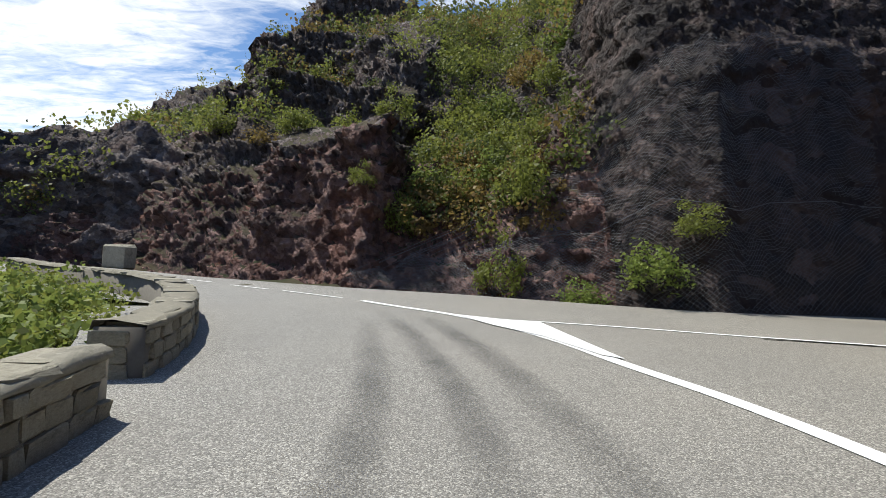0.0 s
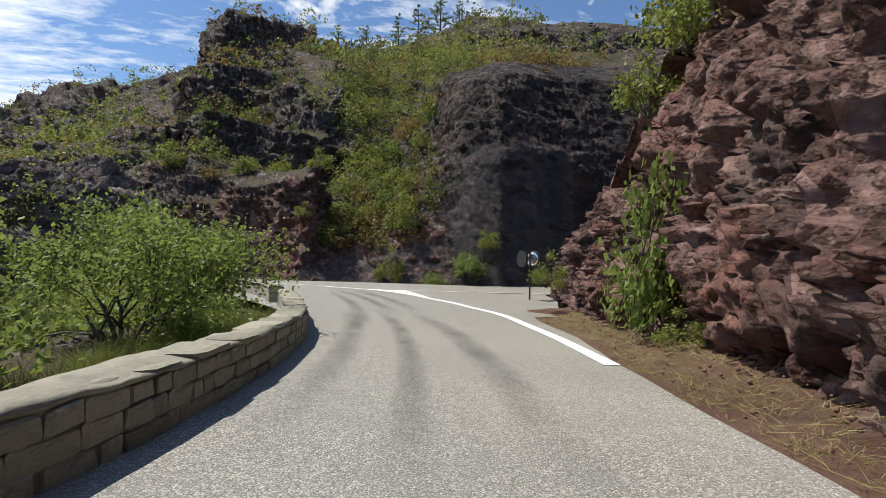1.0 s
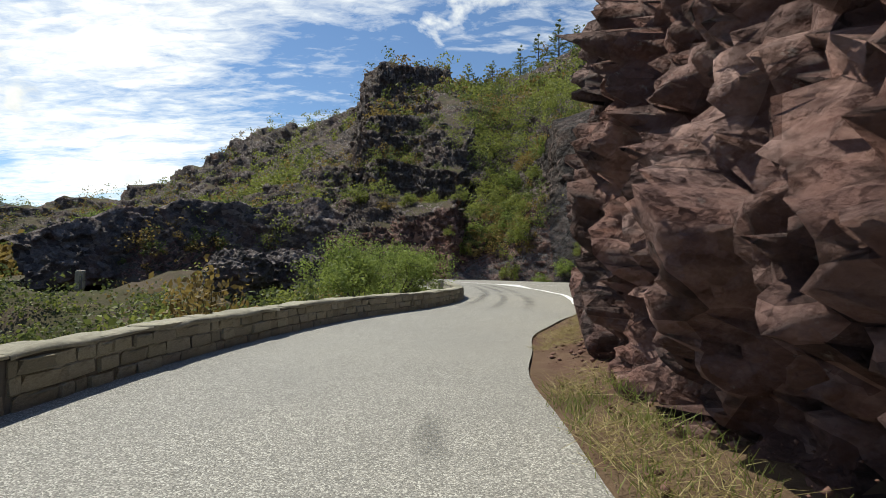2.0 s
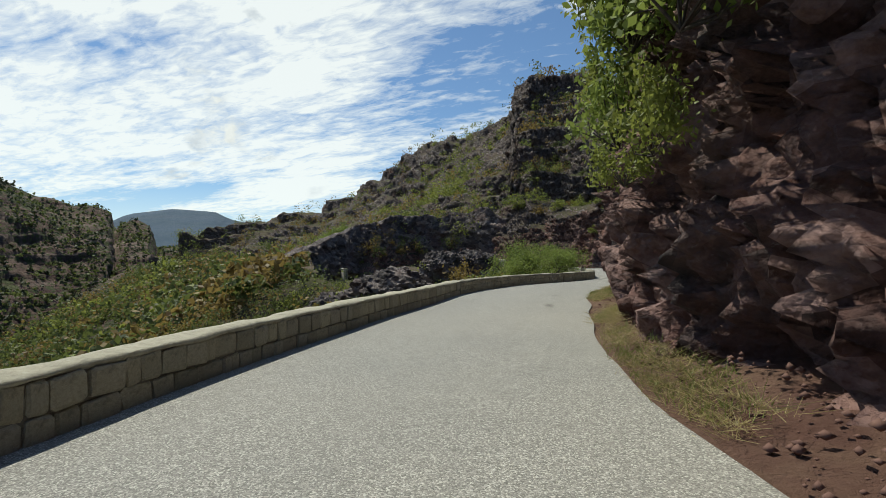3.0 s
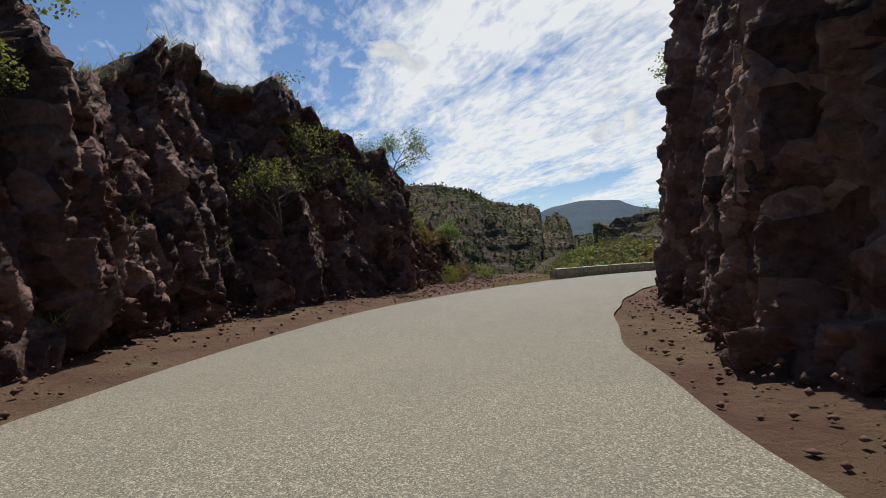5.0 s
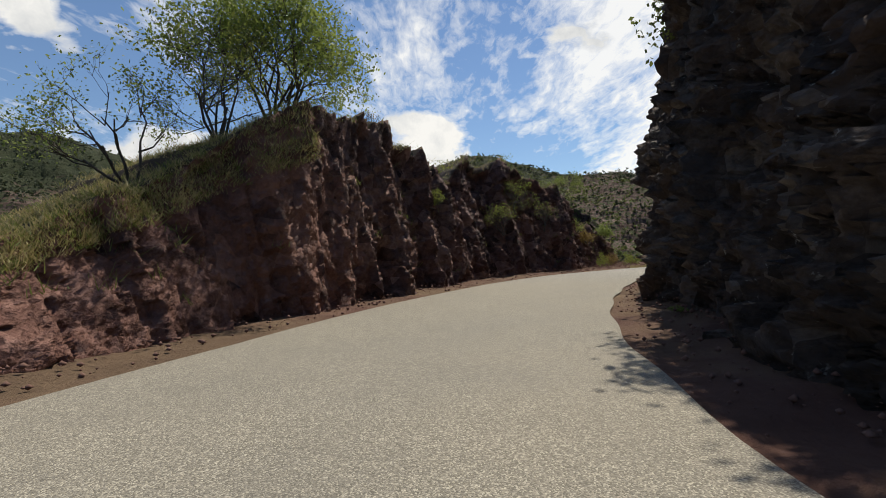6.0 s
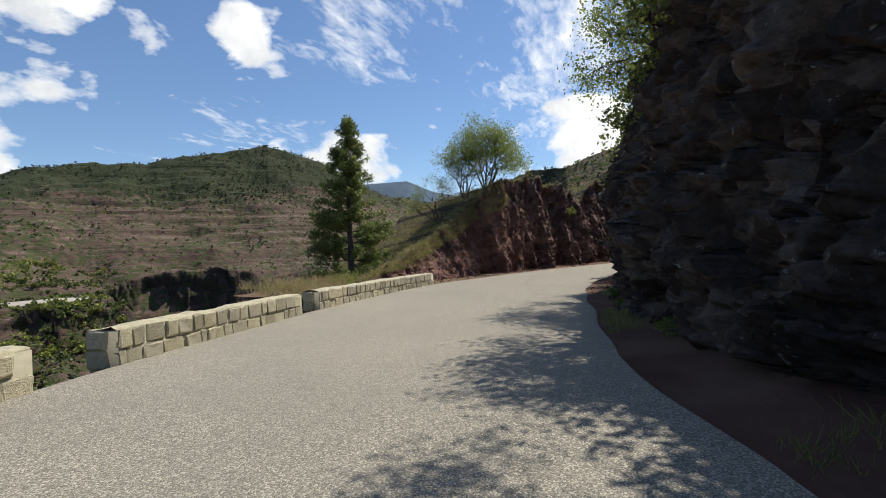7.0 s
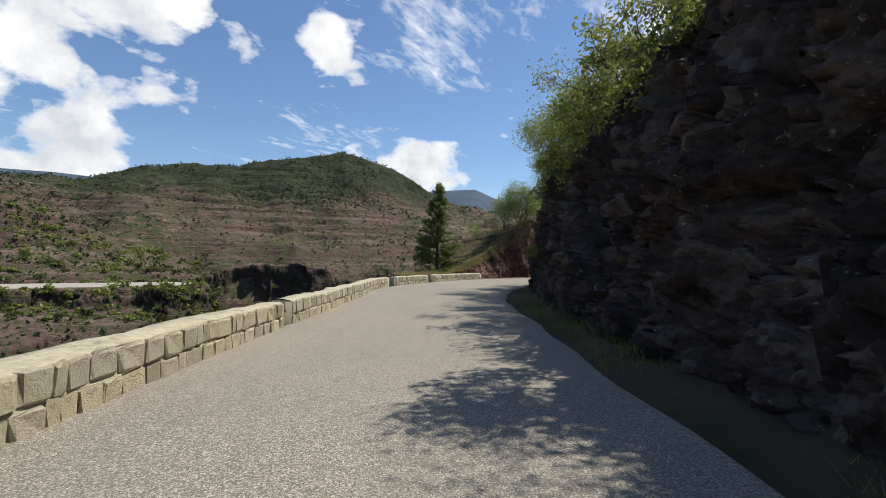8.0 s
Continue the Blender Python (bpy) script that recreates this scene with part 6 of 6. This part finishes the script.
# bushes near the road: x, y, z, size, kind
for k, (x, y, z, size, kind, tall, label) in enumerate((
        (1.9, 16.6, 0.9, 1.7, "yellow", 1.4, "tall yellow-green bush at the foot of the net"),
        (4.6, 15.2, 1.9, 1.7, "green", 0.8, "bright green bush growing through the net"),
        (6.4, 14.3, 2.4, 2.2, "green", 0.75, "green bush growing through the net"),
        (7.6, 14.0, 2.6, 1.5, "yellow", 0.8, "yellow-green bush growing through the net"),
        (3.0, 18.4, 4.2, 2.2, "yellow", 1.1, "yellow-green bush on the slope"),
        (-1.8, 19.6, 2.4, 1.8, "yellow", 1.0, "yellow-green bush on the slope"),
        (-3.4, 18.9, 1.2, 1.2, "yellow", 0.8, "small yellowish bush on the slope"),
        (5.15, 0.9, 0.9, 1.1, "yellow", 1.0, "light green bush on the rock corner"),
        (4.35, -4.9, 0.5, 1.6, "green", 2.1, "dark green bush climbing the rock"),
        (4.3, -5.9, 0.2, 0.8, "yellow", 0.8, "small pale bush at the foot of the rock"),
        (-3.9, -3.0, -0.3, 1.3, "yellow", 0.8, "yellow-green bush behind the wall"),
        (-4.3, -0.6, -0.4, 1.3, "green", 0.8, "green bush behind the wall"),
        (-4.7, 2.2, -0.5, 1.6, "green", 0.8, "green bush behind the wall"),
        (-6.2, 4.6, -0.8, 1.9, "green", 0.8, "green bush inside the bend"),
        (-5.6, 7.4, -0.6, 1.5, "yellow", 0.8, "yellow-green bush inside the bend"),
        (-8.5, 7.0, -1.3, 2.2, "green", 0.8, "green bush inside the bend"),
        (-4.6, -12.0, -0.3, 1.3, "yellow", 0.9, "yellow-green bush behind the wall"),
        (-5.4, -15.0, -0.4, 1.6, "yellow", 0.8, "yellow-green bush behind the wall"),
        (-7.6, -14.0, -0.7, 2.4, "dry", 1.2, "tall brown twiggy bush behind the wall"),
        (-6.0, -18.0, -0.4, 1.4, "yellow", 0.8, "yellow-green bush behind the wall"),
        (-7.0, -25.0, -0.8, 1.2, "green", 0.8, "green bush below the wall"),
        (-4.5, -38.5, -0.6, 1.1, "yellow", 0.8, "yellow-green bush below the wall"),
        (-3.0, -42.0, -0.6, 1.3, "yellow", 0.8, "yellow-green bush below the wall"),
        (-4.2, -46.5, -0.5, 1.8, "yellow", 0.9, "yellow-green bush at the wall's end"),
        (-6.5, -48.0, -0.3, 2.0, "green", 0.9, "green bush beyond the wall"),
        (-1.4, -51.4, 2.0, 1.2, "yellow", 0.8, "yellow-green bush on the outcrop"),
        (11.6, -61.6, 4.3, 0.9, "yellow", 0.9, "yellow-green bush on the outcrop"),
        (26.0, -69.5, 0.2, 1.8, "yellow", 0.8, "yellow-green bush beside the pine"),
        (29.5, -71.0, -0.3, 1.6, "green", 0.9, "green bush beside the pine"),
        (31.5, -70.0, -0.5, 1.4, "yellow", 0.8, "yellow-green bush behind the wall"))):
    if y < -50 and x < 24:
        z = top_of(CROP_P, x, y) - 0.05
    elif y > 14:
        z = top_of(HILL_P, x, y) - 0.1
    bush(x, y, z, size, kind, label, 500 + k, tall)
for k, (s, z, size, kind, tall) in enumerate(((33.0, 4.0, 1.5, "green", 1.3), (33.6, 5.0, 1.9, "green", 1.3), (34.4, 6.2, 2.0, "green", 1.2), (34.0, 7.4, 2.0, "yellow", 1.2), (35.2, 5.4, 1.8, "green", 1.2), (32.6, 2.6, 0.9, "yellow", 1.2), (35.6, 7.2, 1.8, "green", 1.1), (36.5, 6.6, 1.5, "yellow", 1.0), (34.8, 8.8, 2.0, "yellow", 1.1),
                                            (30.5, 3.2, 1.3, "green", 1.2), (31.0, 4.6, 1.6, "green", 1.2), (30.0, 5.6, 1.5, "yellow", 1.2), (31.8, 5.6, 1.7, "green", 1.1), (31.4, 2.4, 0.8, "yellow", 1.1), (29.6, 4.2, 1.1, "yellow", 1.1), (38.5, 9.0, 1.4, "yellow", 0.9), (40, 10.5, 1.4, "yellow", 0.9), (44, 5.6, 1.3, "yellow", 0.8), (47, 7.5, 1.4, "yellow", 0.8), (52, 6.2, 1.2, "yellow", 0.9), (6, 7.6, 1.9, "yellow", 1.0), (7.5, 9.2, 2.1, "green", 1.0), (4.4, 6.0, 1.6, "yellow", 1.0), (8.6, 7.0, 1.5, "yellow", 0.9), (22, 6.5, 1.0, "yellow", 0.8), (12, 3.2, 1.0, "yellow", 0.8), (5, 9.0, 1.8, "yellow", 1.0), (3, 7.4, 2.0, "yellow", 1.1), (1.0, 6.0, 1.8, "yellow", 1.0),
                                            (66, 9.5, 1.6, "yellow", 0.9), (69, 9.0, 1.8, "green", 0.9), (71, 8.6, 1.8, "green", 0.9), (73, 8.2, 0.8, "green", 0.8), (75, 7.0, 0.8, "yellow", 0.8), (78, 6.0, 0.7, "green", 0.8), (99, 1.6, 1.1, "yellow", 0.8), (96, 5.6, 1.6, "yellow", 0.8), (101, 6.4, 1.8, "green", 0.8), (105, 6.6, 1.8, "yellow", 0.8), (110, 6.8, 1.8, "green", 0.8))):
    q = along(np.array([s]), face_lat(s, z) + (0.55 if s < 36 else 0.25))[0]
    bush(q[0], q[1], q[2] + z, size * (1.2 if 32 < s < 37 else 1.15), kind, ("green" if kind == "green" else "yellow-green") + " bush rooted in the cracked rock face", 700 + k, tall)


for k, (x, y, size) in enumerate(((0.5, 21, 2.2), (2.2, 22.5, 2.6), (3.8, 21, 2.2), (1.2, 24.5, 2.8), (3.2, 25.5, 3.0), (5.2, 24, 2.4), (-1.0, 23, 2.4), (-2.5, 21.5, 1.8), (4.8, 27.5, 3.0), (2.0, 28.5, 3.2), (-0.4, 27, 2.8), (6.6, 27, 2.8),
                                  (-8, 24.5, 2.0), (-11, 27.5, 2.4), (-5.5, 26.5, 2.4), (-14.5, 29, 2.6), (3.4, 31.5, 3.4), (0.5, 32, 3.4), (6, 31, 3.2), (8.5, 29, 2.8))):
    kind = ("yellow", "green", "yellow", "dry", "yellow")[k % 5]
    bush(x, y, top_of(HILL_P, x, y) - 0.15, size, kind, {"yellow": "yellow-green", "green": "green", "dry": "rust-brown"}[kind] + " bush on the steep hillside", 900 + k, 0.85)


# grass and bushes where the outcrop runs out
for k, (s_at, lat, size, kind, tall) in enumerate(((45.5, 8.0, 1.3, "dry", 1.1), (46.6, 7.6, 1.2, "yellow", 1.2), (44.6, 9.6, 1.5, "green", 1.0), (47.5, 8.2, 1.4, "dry", 1.1), (43.4, 8.4, 1.1, "yellow", 0.8))):
    q = along(np.array([s_at]), lat)[0]
    bush(q[0], q[1], max(top_of(CROP_P, q[0], q[1]) if s_at > 44.5 else -0.1, -0.1) - 0.1, size, kind, "tall dry grassy bush at the outcrop's end" if kind == "dry" else "fresh green bush at the outcrop's end", 1200 + k, tall)
tufts("dry_grass", along(np.linspace(42.5, 47.5, 260) + 0.3 * np.sin(np.arange(260) * 7.7), left_edge(np.linspace(42.5, 47.5, 260)) + 0.5 + 0.5 * np.cos(np.arange(260) * 3.1), -0.03), M_STRAW, "dry grass along the edge of the lay-by", 79, 0.13)

# low weeds on the verge
for k, (x, y, size) in enumerate(((2.05, -35.6, 0.4), (4.3, -38.2, 0.3), (8.75, -44.6, 0.35), (14.2, -50.7, 0.4), (13.3, -50.1, 0.3), (25.2, -57.0, 0.35), (37.5, -58.7, 0.5), (39.5, -58.5, 0.4), (42.5, -57.9, 0.5), (46.5, -56.9, 0.45))):
    bush(x, y, 0.0, size, "green", "low broad-leaved weed on the verge", 1100 + k, 0.45)


# ---- the rockfall net on the bluff ----
def rockfall_net():
    net = thing("rockfall_net", "grey wire rockfall net hung over the dark bluff", "net")
    xs = HILL_P[0, :, 0]
    cols = np.where((xs > -3.6) & (xs < 13))[0][::-2]
    step, tall = 0.17, 13.0
    v = np.arange(0.55, tall, step)
    sheet = []
    for j in cols:
        c = HILL_P[:170, j].copy()
        c[1:-1] = (c[:-2] + c[1:-1] + c[2:]) / 3
        out = HILL_N[:170, j]
        c = c + out * 0.16
        d = np.r_[0, np.cumsum(np.linalg.norm(np.diff(c, axis=0), axis=1))]
        sheet.append(np.stack([np.interp(v, d, c[:, k]) for k in range(3)], 1))
    sheet = np.array(sheet)
    for _ in range(3):
        sheet[1:-1] = (sheet[:-2] + 2 * sheet[1:-1] + sheet[2:]) / 4
    a, b = sheet.shape[:2]
    reach = np.interp(sheet[:, 0, 0], (-3.6, 2.0, 4.0, 13), (2.2, 5.0, tall, tall))
    pieces = []
    for way in (1, -1):
        for k in range(-b, a + b):
            i = np.arange(b)
            j = k + way * i
            ok = (j >= 0) & (j < a)
            i, j = i[ok], j[ok]
            ok = v[i] < reach[j]
            i, j = i[ok], j[ok]
            if len(i) < 3:
                continue
            p = sheet[j, i]
            t = np.gradient(p, axis=0)
            side = np.cross(t, (0.2, -1.0, 0.3))
            side = side / (np.linalg.norm(side, axis=1, keepdims=True) + 1e-9) * 0.006
            w = np.stack([p - side, p + side], 1)
            pieces.append((w.reshape(-1, 3), grid_faces(len(p), 2)))
    part("wire_mesh", joined("wire_mesh", pieces, M_STEEL), None, net, "diamond wire mesh")
    for row in (0, 28):
        p = sheet[40 if row else 0:, row]
        part("cable", joined("cable", [tube_points(p[k], p[min(k + 6, len(p) - 1)], 0.013, 0.013, 5) for k in range(0, len(p) - 1, 6)], M_STEEL), None, net, "steel edge cable")
    for j in (22, 44, 60):
        bm = bmesh.new()
        bmesh.ops.create_cube(bm, size=1.0, matrix=Matrix.Translation(Vector(sheet[min(j, a - 1), 0]) + Vector((0, -0.05, 0))) @ Matrix.Diagonal((0.14, 0.03, 0.14, 1)))
        bmesh.ops.bevel(bm, geom=bm.edges[:], offset=0.01, segments=1, affect="EDGES")
        part("tag", bm, M_REDTAG, net, "small red marker tag")


rockfall_net()


# ---- the traffic mirrors at the junction ----
def traffic_mirror(x, y, z):
    ob = thing("traffic_mirror", "pair of round traffic mirrors on a dark post", "mirror", "", "", pose(x, y, z) @ Matrix.Diagonal((1.2, 1.2, 1.12, 1)))
    part("post", joined("post", [tube_points((0, 0, -0.2), (0, 0, 1.75), 0.03, 0.03, 10)], M_BLACK), None, ob, "dark steel post")
    for dx, turn, name in ((-0.3, 100, "mirror_head"), (0.1, -65, "mirror_head")):
        m = pose(dx, -0.05, 1.5, 90, 0, turn)
        bm = bmesh.new()
        bmesh.ops.create_cone(bm, cap_ends=True, segments=40, radius1=0.31, radius2=0.28, depth=0.09)
        head = part(name, bm, M_BLACK, ob, "round black mirror hood")
        head.matrix_basis = m
        bm = bmesh.new()
        bmesh.ops.create_uvsphere(bm, u_segments=32, v_segments=16, radius=0.26)
        bmesh.ops.scale(bm, vec=(1, 1, 0.16), verts=bm.verts[:])
        glass = part("mirror_glass", bm, M_MIRROR, head, "convex mirror glass")
        glass.matrix_basis = pose(0, 0, 0.04)
        bm = bmesh.new()
        bmesh.ops.create_cube(bm, size=1.0, matrix=Matrix.Diagonal((abs(dx) + 0.1, 0.03, 0.03, 1)))
        part("bracket", bm, M_BLACK, ob).matrix_basis = pose(dx / 2, 0, 1.5)


M_MIRROR = plain_material("mirror_glass", (0.75, 0.77, 0.78), 0.05, 1.0)
traffic_mirror(6.75, 5.95, 0.1)


# ---- loose boulders, the block by the old tunnel, stones on the verge ----
def boulder(x, y, z, size, seed, label, mat=None):
    bm = bmesh.new()
    bmesh.ops.create_icosphere(bm, subdivisions=5, radius=1.0)
    co = np.array([v.co for v in bm.verts])
    scale = np.asarray(size, float) / 2
    p = co * scale + np.array([x, y, z])
    d = blocky(p * 1.1, seed, 0.6) * 0.36 * min(1.0, min(size) / 1.6)
    for v, k, q in zip(bm.verts, d, co):
        v.co = Vector(q * scale + q * k)
    ob = part("boulder", bm, mat or M_GREY)
    ob.location = (x, y, z)
    return tagged(ob, label, "boulder", "boulders below the road")


for k, (x, y, z, size, label) in enumerate((
        (-8.4, -21.0, -0.2, (4.4, 3.0, 2.6), "dark flat-topped rock below the wall"),
        (-7.2, -25.0, -0.9, (2.6, 2.0, 1.6), "dark rock below the wall"),
        (-12.5, -18.0, -1.4, (5.0, 3.4, 2.6), "large dark rock on the slope"),
        (-6.0, -1.2, -0.9, (3.6, 2.6, 1.4), "flat layered rock behind the rubble wall"),
        (-15.6, 11.6, 0.2, (6.0, 4.6, 5.2), "big layered boulder beside the bend"),
        (-18.0, 8.0, 0.6, (5.0, 4.0, 4.2), "big layered boulder beside the bend"),
        (-12.9, 12.4, -0.6, (3.0, 2.2, 1.8), "layered boulder inside the bend"),
        (-11.6, 14.6, 0.1, (1.6, 1.0, 1.3), "dark rock beside the curved wall"))):
    boulder(x, y, z, size, 300 + 7 * k, label)
bm = stone_shape(77, 0.02)
ob = tagged(part("concrete_block", bm, M_CAP), "pale weathered concrete block at the old tunnel mouth", "block")
ob.matrix_basis = pose(-15.6, 22.6, 1.1, 0, 0, -25) @ Matrix.Diagonal((1.7, 0.7, 1.2, 1))


def verge_stones(name, s_range, lo, hi, count, mat, label, seed, big=0.07):
    rng = np.random.default_rng(seed)
    s = rng.uniform(*s_range, count)
    u = rng.uniform(0, 1, count) ** 0.7
    p = along(s, lo(s) * (1 - u) + hi(s) * u)
    p[:, 2] += 0.0 + 0.3 * u**1.6
    base = np.array([(1, 0, 0), (-0.8, 0.2, 0), (0.1, 1, 0), (0, -0.9, 0.1), (0.1, 0.1, 0.8), (0, 0, -0.6)])
    faces = np.array([(0, 2, 4), (2, 1, 4), (1, 3, 4), (3, 0, 4), (2, 0, 5), (1, 2, 5), (3, 1, 5), (0, 3, 5)])
    r = big * rng.pareto(2.2, count).clip(0.15, 2.4)
    a = rng.uniform(0, 6.28, count)
    v = base[None] * r[:, None, None] * rng.uniform(0.6, 1.3, (count, 6, 1))
    c, sn = np.cos(a)[:, None], np.sin(a)[:, None]
    v = np.stack([v[..., 0] * c - v[..., 1] * sn, v[..., 0] * sn + v[..., 1] * c, v[..., 2]], -1) + p[:, None]
    f = (faces[None] + 6 * np.arange(count)[:, None, None]).reshape(-1, 3)
    tagged(new(name, raw_mesh(name, v.reshape(-1, 3), f, mat)), label, "stones", kind="stuff")


M_CHIP = plain_material("red_rock_chip", (0.16, 0.085, 0.066), 0.9)
verge_stones("rock_debris", (0, 84), lambda s: right_edge(s) - 0.12, lambda s: cliff_lat(s) - 0.4, 5600, M_CHIP, "red rock chips fallen from the cliff", 61, 0.022)
verge_stones("rock_debris", (43, 52), lambda s: left_edge(s) + 0.9, lambda s: left_edge(s) + 5.5, 3200, M_CHIP, "heaped red rubble at the end of the outcrop", 63, 0.03)
verge_stones("rock_debris", (42, 80), lambda s: left_edge(s) + 0.3, lambda s: left_edge(s) + 2.8, 3600, M_CHIP, "red rock chips at the foot of the outcrop", 62, 0.026)


# ---- dark tyre marks where cars brake into the junction ----
def skid_material():
    mat, n, p = material("tyre_rubber")
    across = n.add("ShaderNodeSeparateXYZ", {0: n.add("ShaderNodeTexCoord").outputs["UV"]})
    edge = n.math("MULTIPLY", n.math("SINE", n.math("MULTIPLY", across.outputs[0], math.pi)), n.math("SINE", n.math("MULTIPLY", across.outputs[1], math.pi)))
    a = n.math("MULTIPLY", n.grey(n.noise(p, 0.8, 4.0, 0.6), 0.3, 0.7, 0.2, 0.8), n.grey(n.noise(p, 60.0, 4.0, 0.7), 0.35, 0.6, 0.2, 0.8))
    dark = n.add("ShaderNodeBsdfPrincipled", {"Base Color": (0.07, 0.07, 0.07, 1), "Roughness": 0.8})
    clear = n.add("ShaderNodeBsdfTransparent")
    n.add("ShaderNodeOutputMaterial", {"Surface": n.add("ShaderNodeMixShader", {0: n.math("MULTIPLY", a, edge), 1: clear.outputs[0], 2: dark.outputs[0]}).outputs[0]})
    return mat


M_SKID = skid_material()


def tyre_mark(pts, width, name="tyre_mark", label="faint dark tyre marks on the asphalt", step=0.4):
    _, c, _ = polyline(np.array(pts), step)
    t = np.gradient(c, axis=0)
    t /= np.linalg.norm(t, axis=1, keepdims=True)
    q = np.stack([-t[:, 1], t[:, 0]], 1) * width / 2
    near, _ = road_place(c[:, 0], c[:, 1])
    rise = np.where(c[:, 1] > 0, 0.03 * np.maximum(0, c[:, 1] - 3), np.interp(near, LINE_S, LINE[:, 2]) + 0.004)
    me = ribbon(name, np.c_[c + q, rise], np.c_[c - q, rise], M_SKID, 0.008, 7)
    uv = me.uv_layers.new(name="across")
    vert = np.empty(len(me.loops), np.int32)
    me.loops.foreach_get("vertex_index", vert)
    uv.data.foreach_set("uv", np.stack([(vert % 7) / 6, (vert // 7) / (len(c) - 1)], 1).astype(np.float32).ravel())
    tagged(new(name, me), label, name.replace("_", " "), name.replace("_", " ") + "s", "structure")


for pts, wide in ((((0.45, 1.0), (0.3, 4.0), (-0.4, 7.5), (-1.6, 11.5)), 0.5), (((1.3, 1.0), (1.1, 4.0), (0.4, 7.5), (-0.8, 11.2)), 0.6), (((-0.9, -4.0), (-0.5, 0.0), (-0.6, 4.0), (-1.6, 10.0)), 0.5),
                  (((-1.9, -9.5), (-1.2, -6.0), (-0.8, -2.0), (-0.8, 3.0)), 0.55), (((0.3, -10.5), (0.9, -6.5), (1.2, -2.0), (0.9, 2.0)), 0.6), (((-0.9, -10.5), (-0.2, -6.5), (0.2, -2.0), (0.1, 3.0)), 0.45)):
    tyre_mark(pts, wide)
for pts in (((6.1, -46.0), (6.25, -45.75), (6.42, -45.3)), ((6.52, -46.2), (6.66, -45.95), (6.8, -45.55)), ((-1.75, -20.6), (-1.7, -21.2), (-1.6, -21.8)), ((-1.45, -24.2), (-1.3, -25.0), (-1.1, -25.6))):
    tyre_mark(pts, 0.09 if pts[0][0] > 0 else 0.3, "road_crack", "dark crack sealed with tar in the asphalt", 0.1)

# ---- stones of the walls, laid last ----
for job in WALL_JOBS:
    lay_stones(*job)
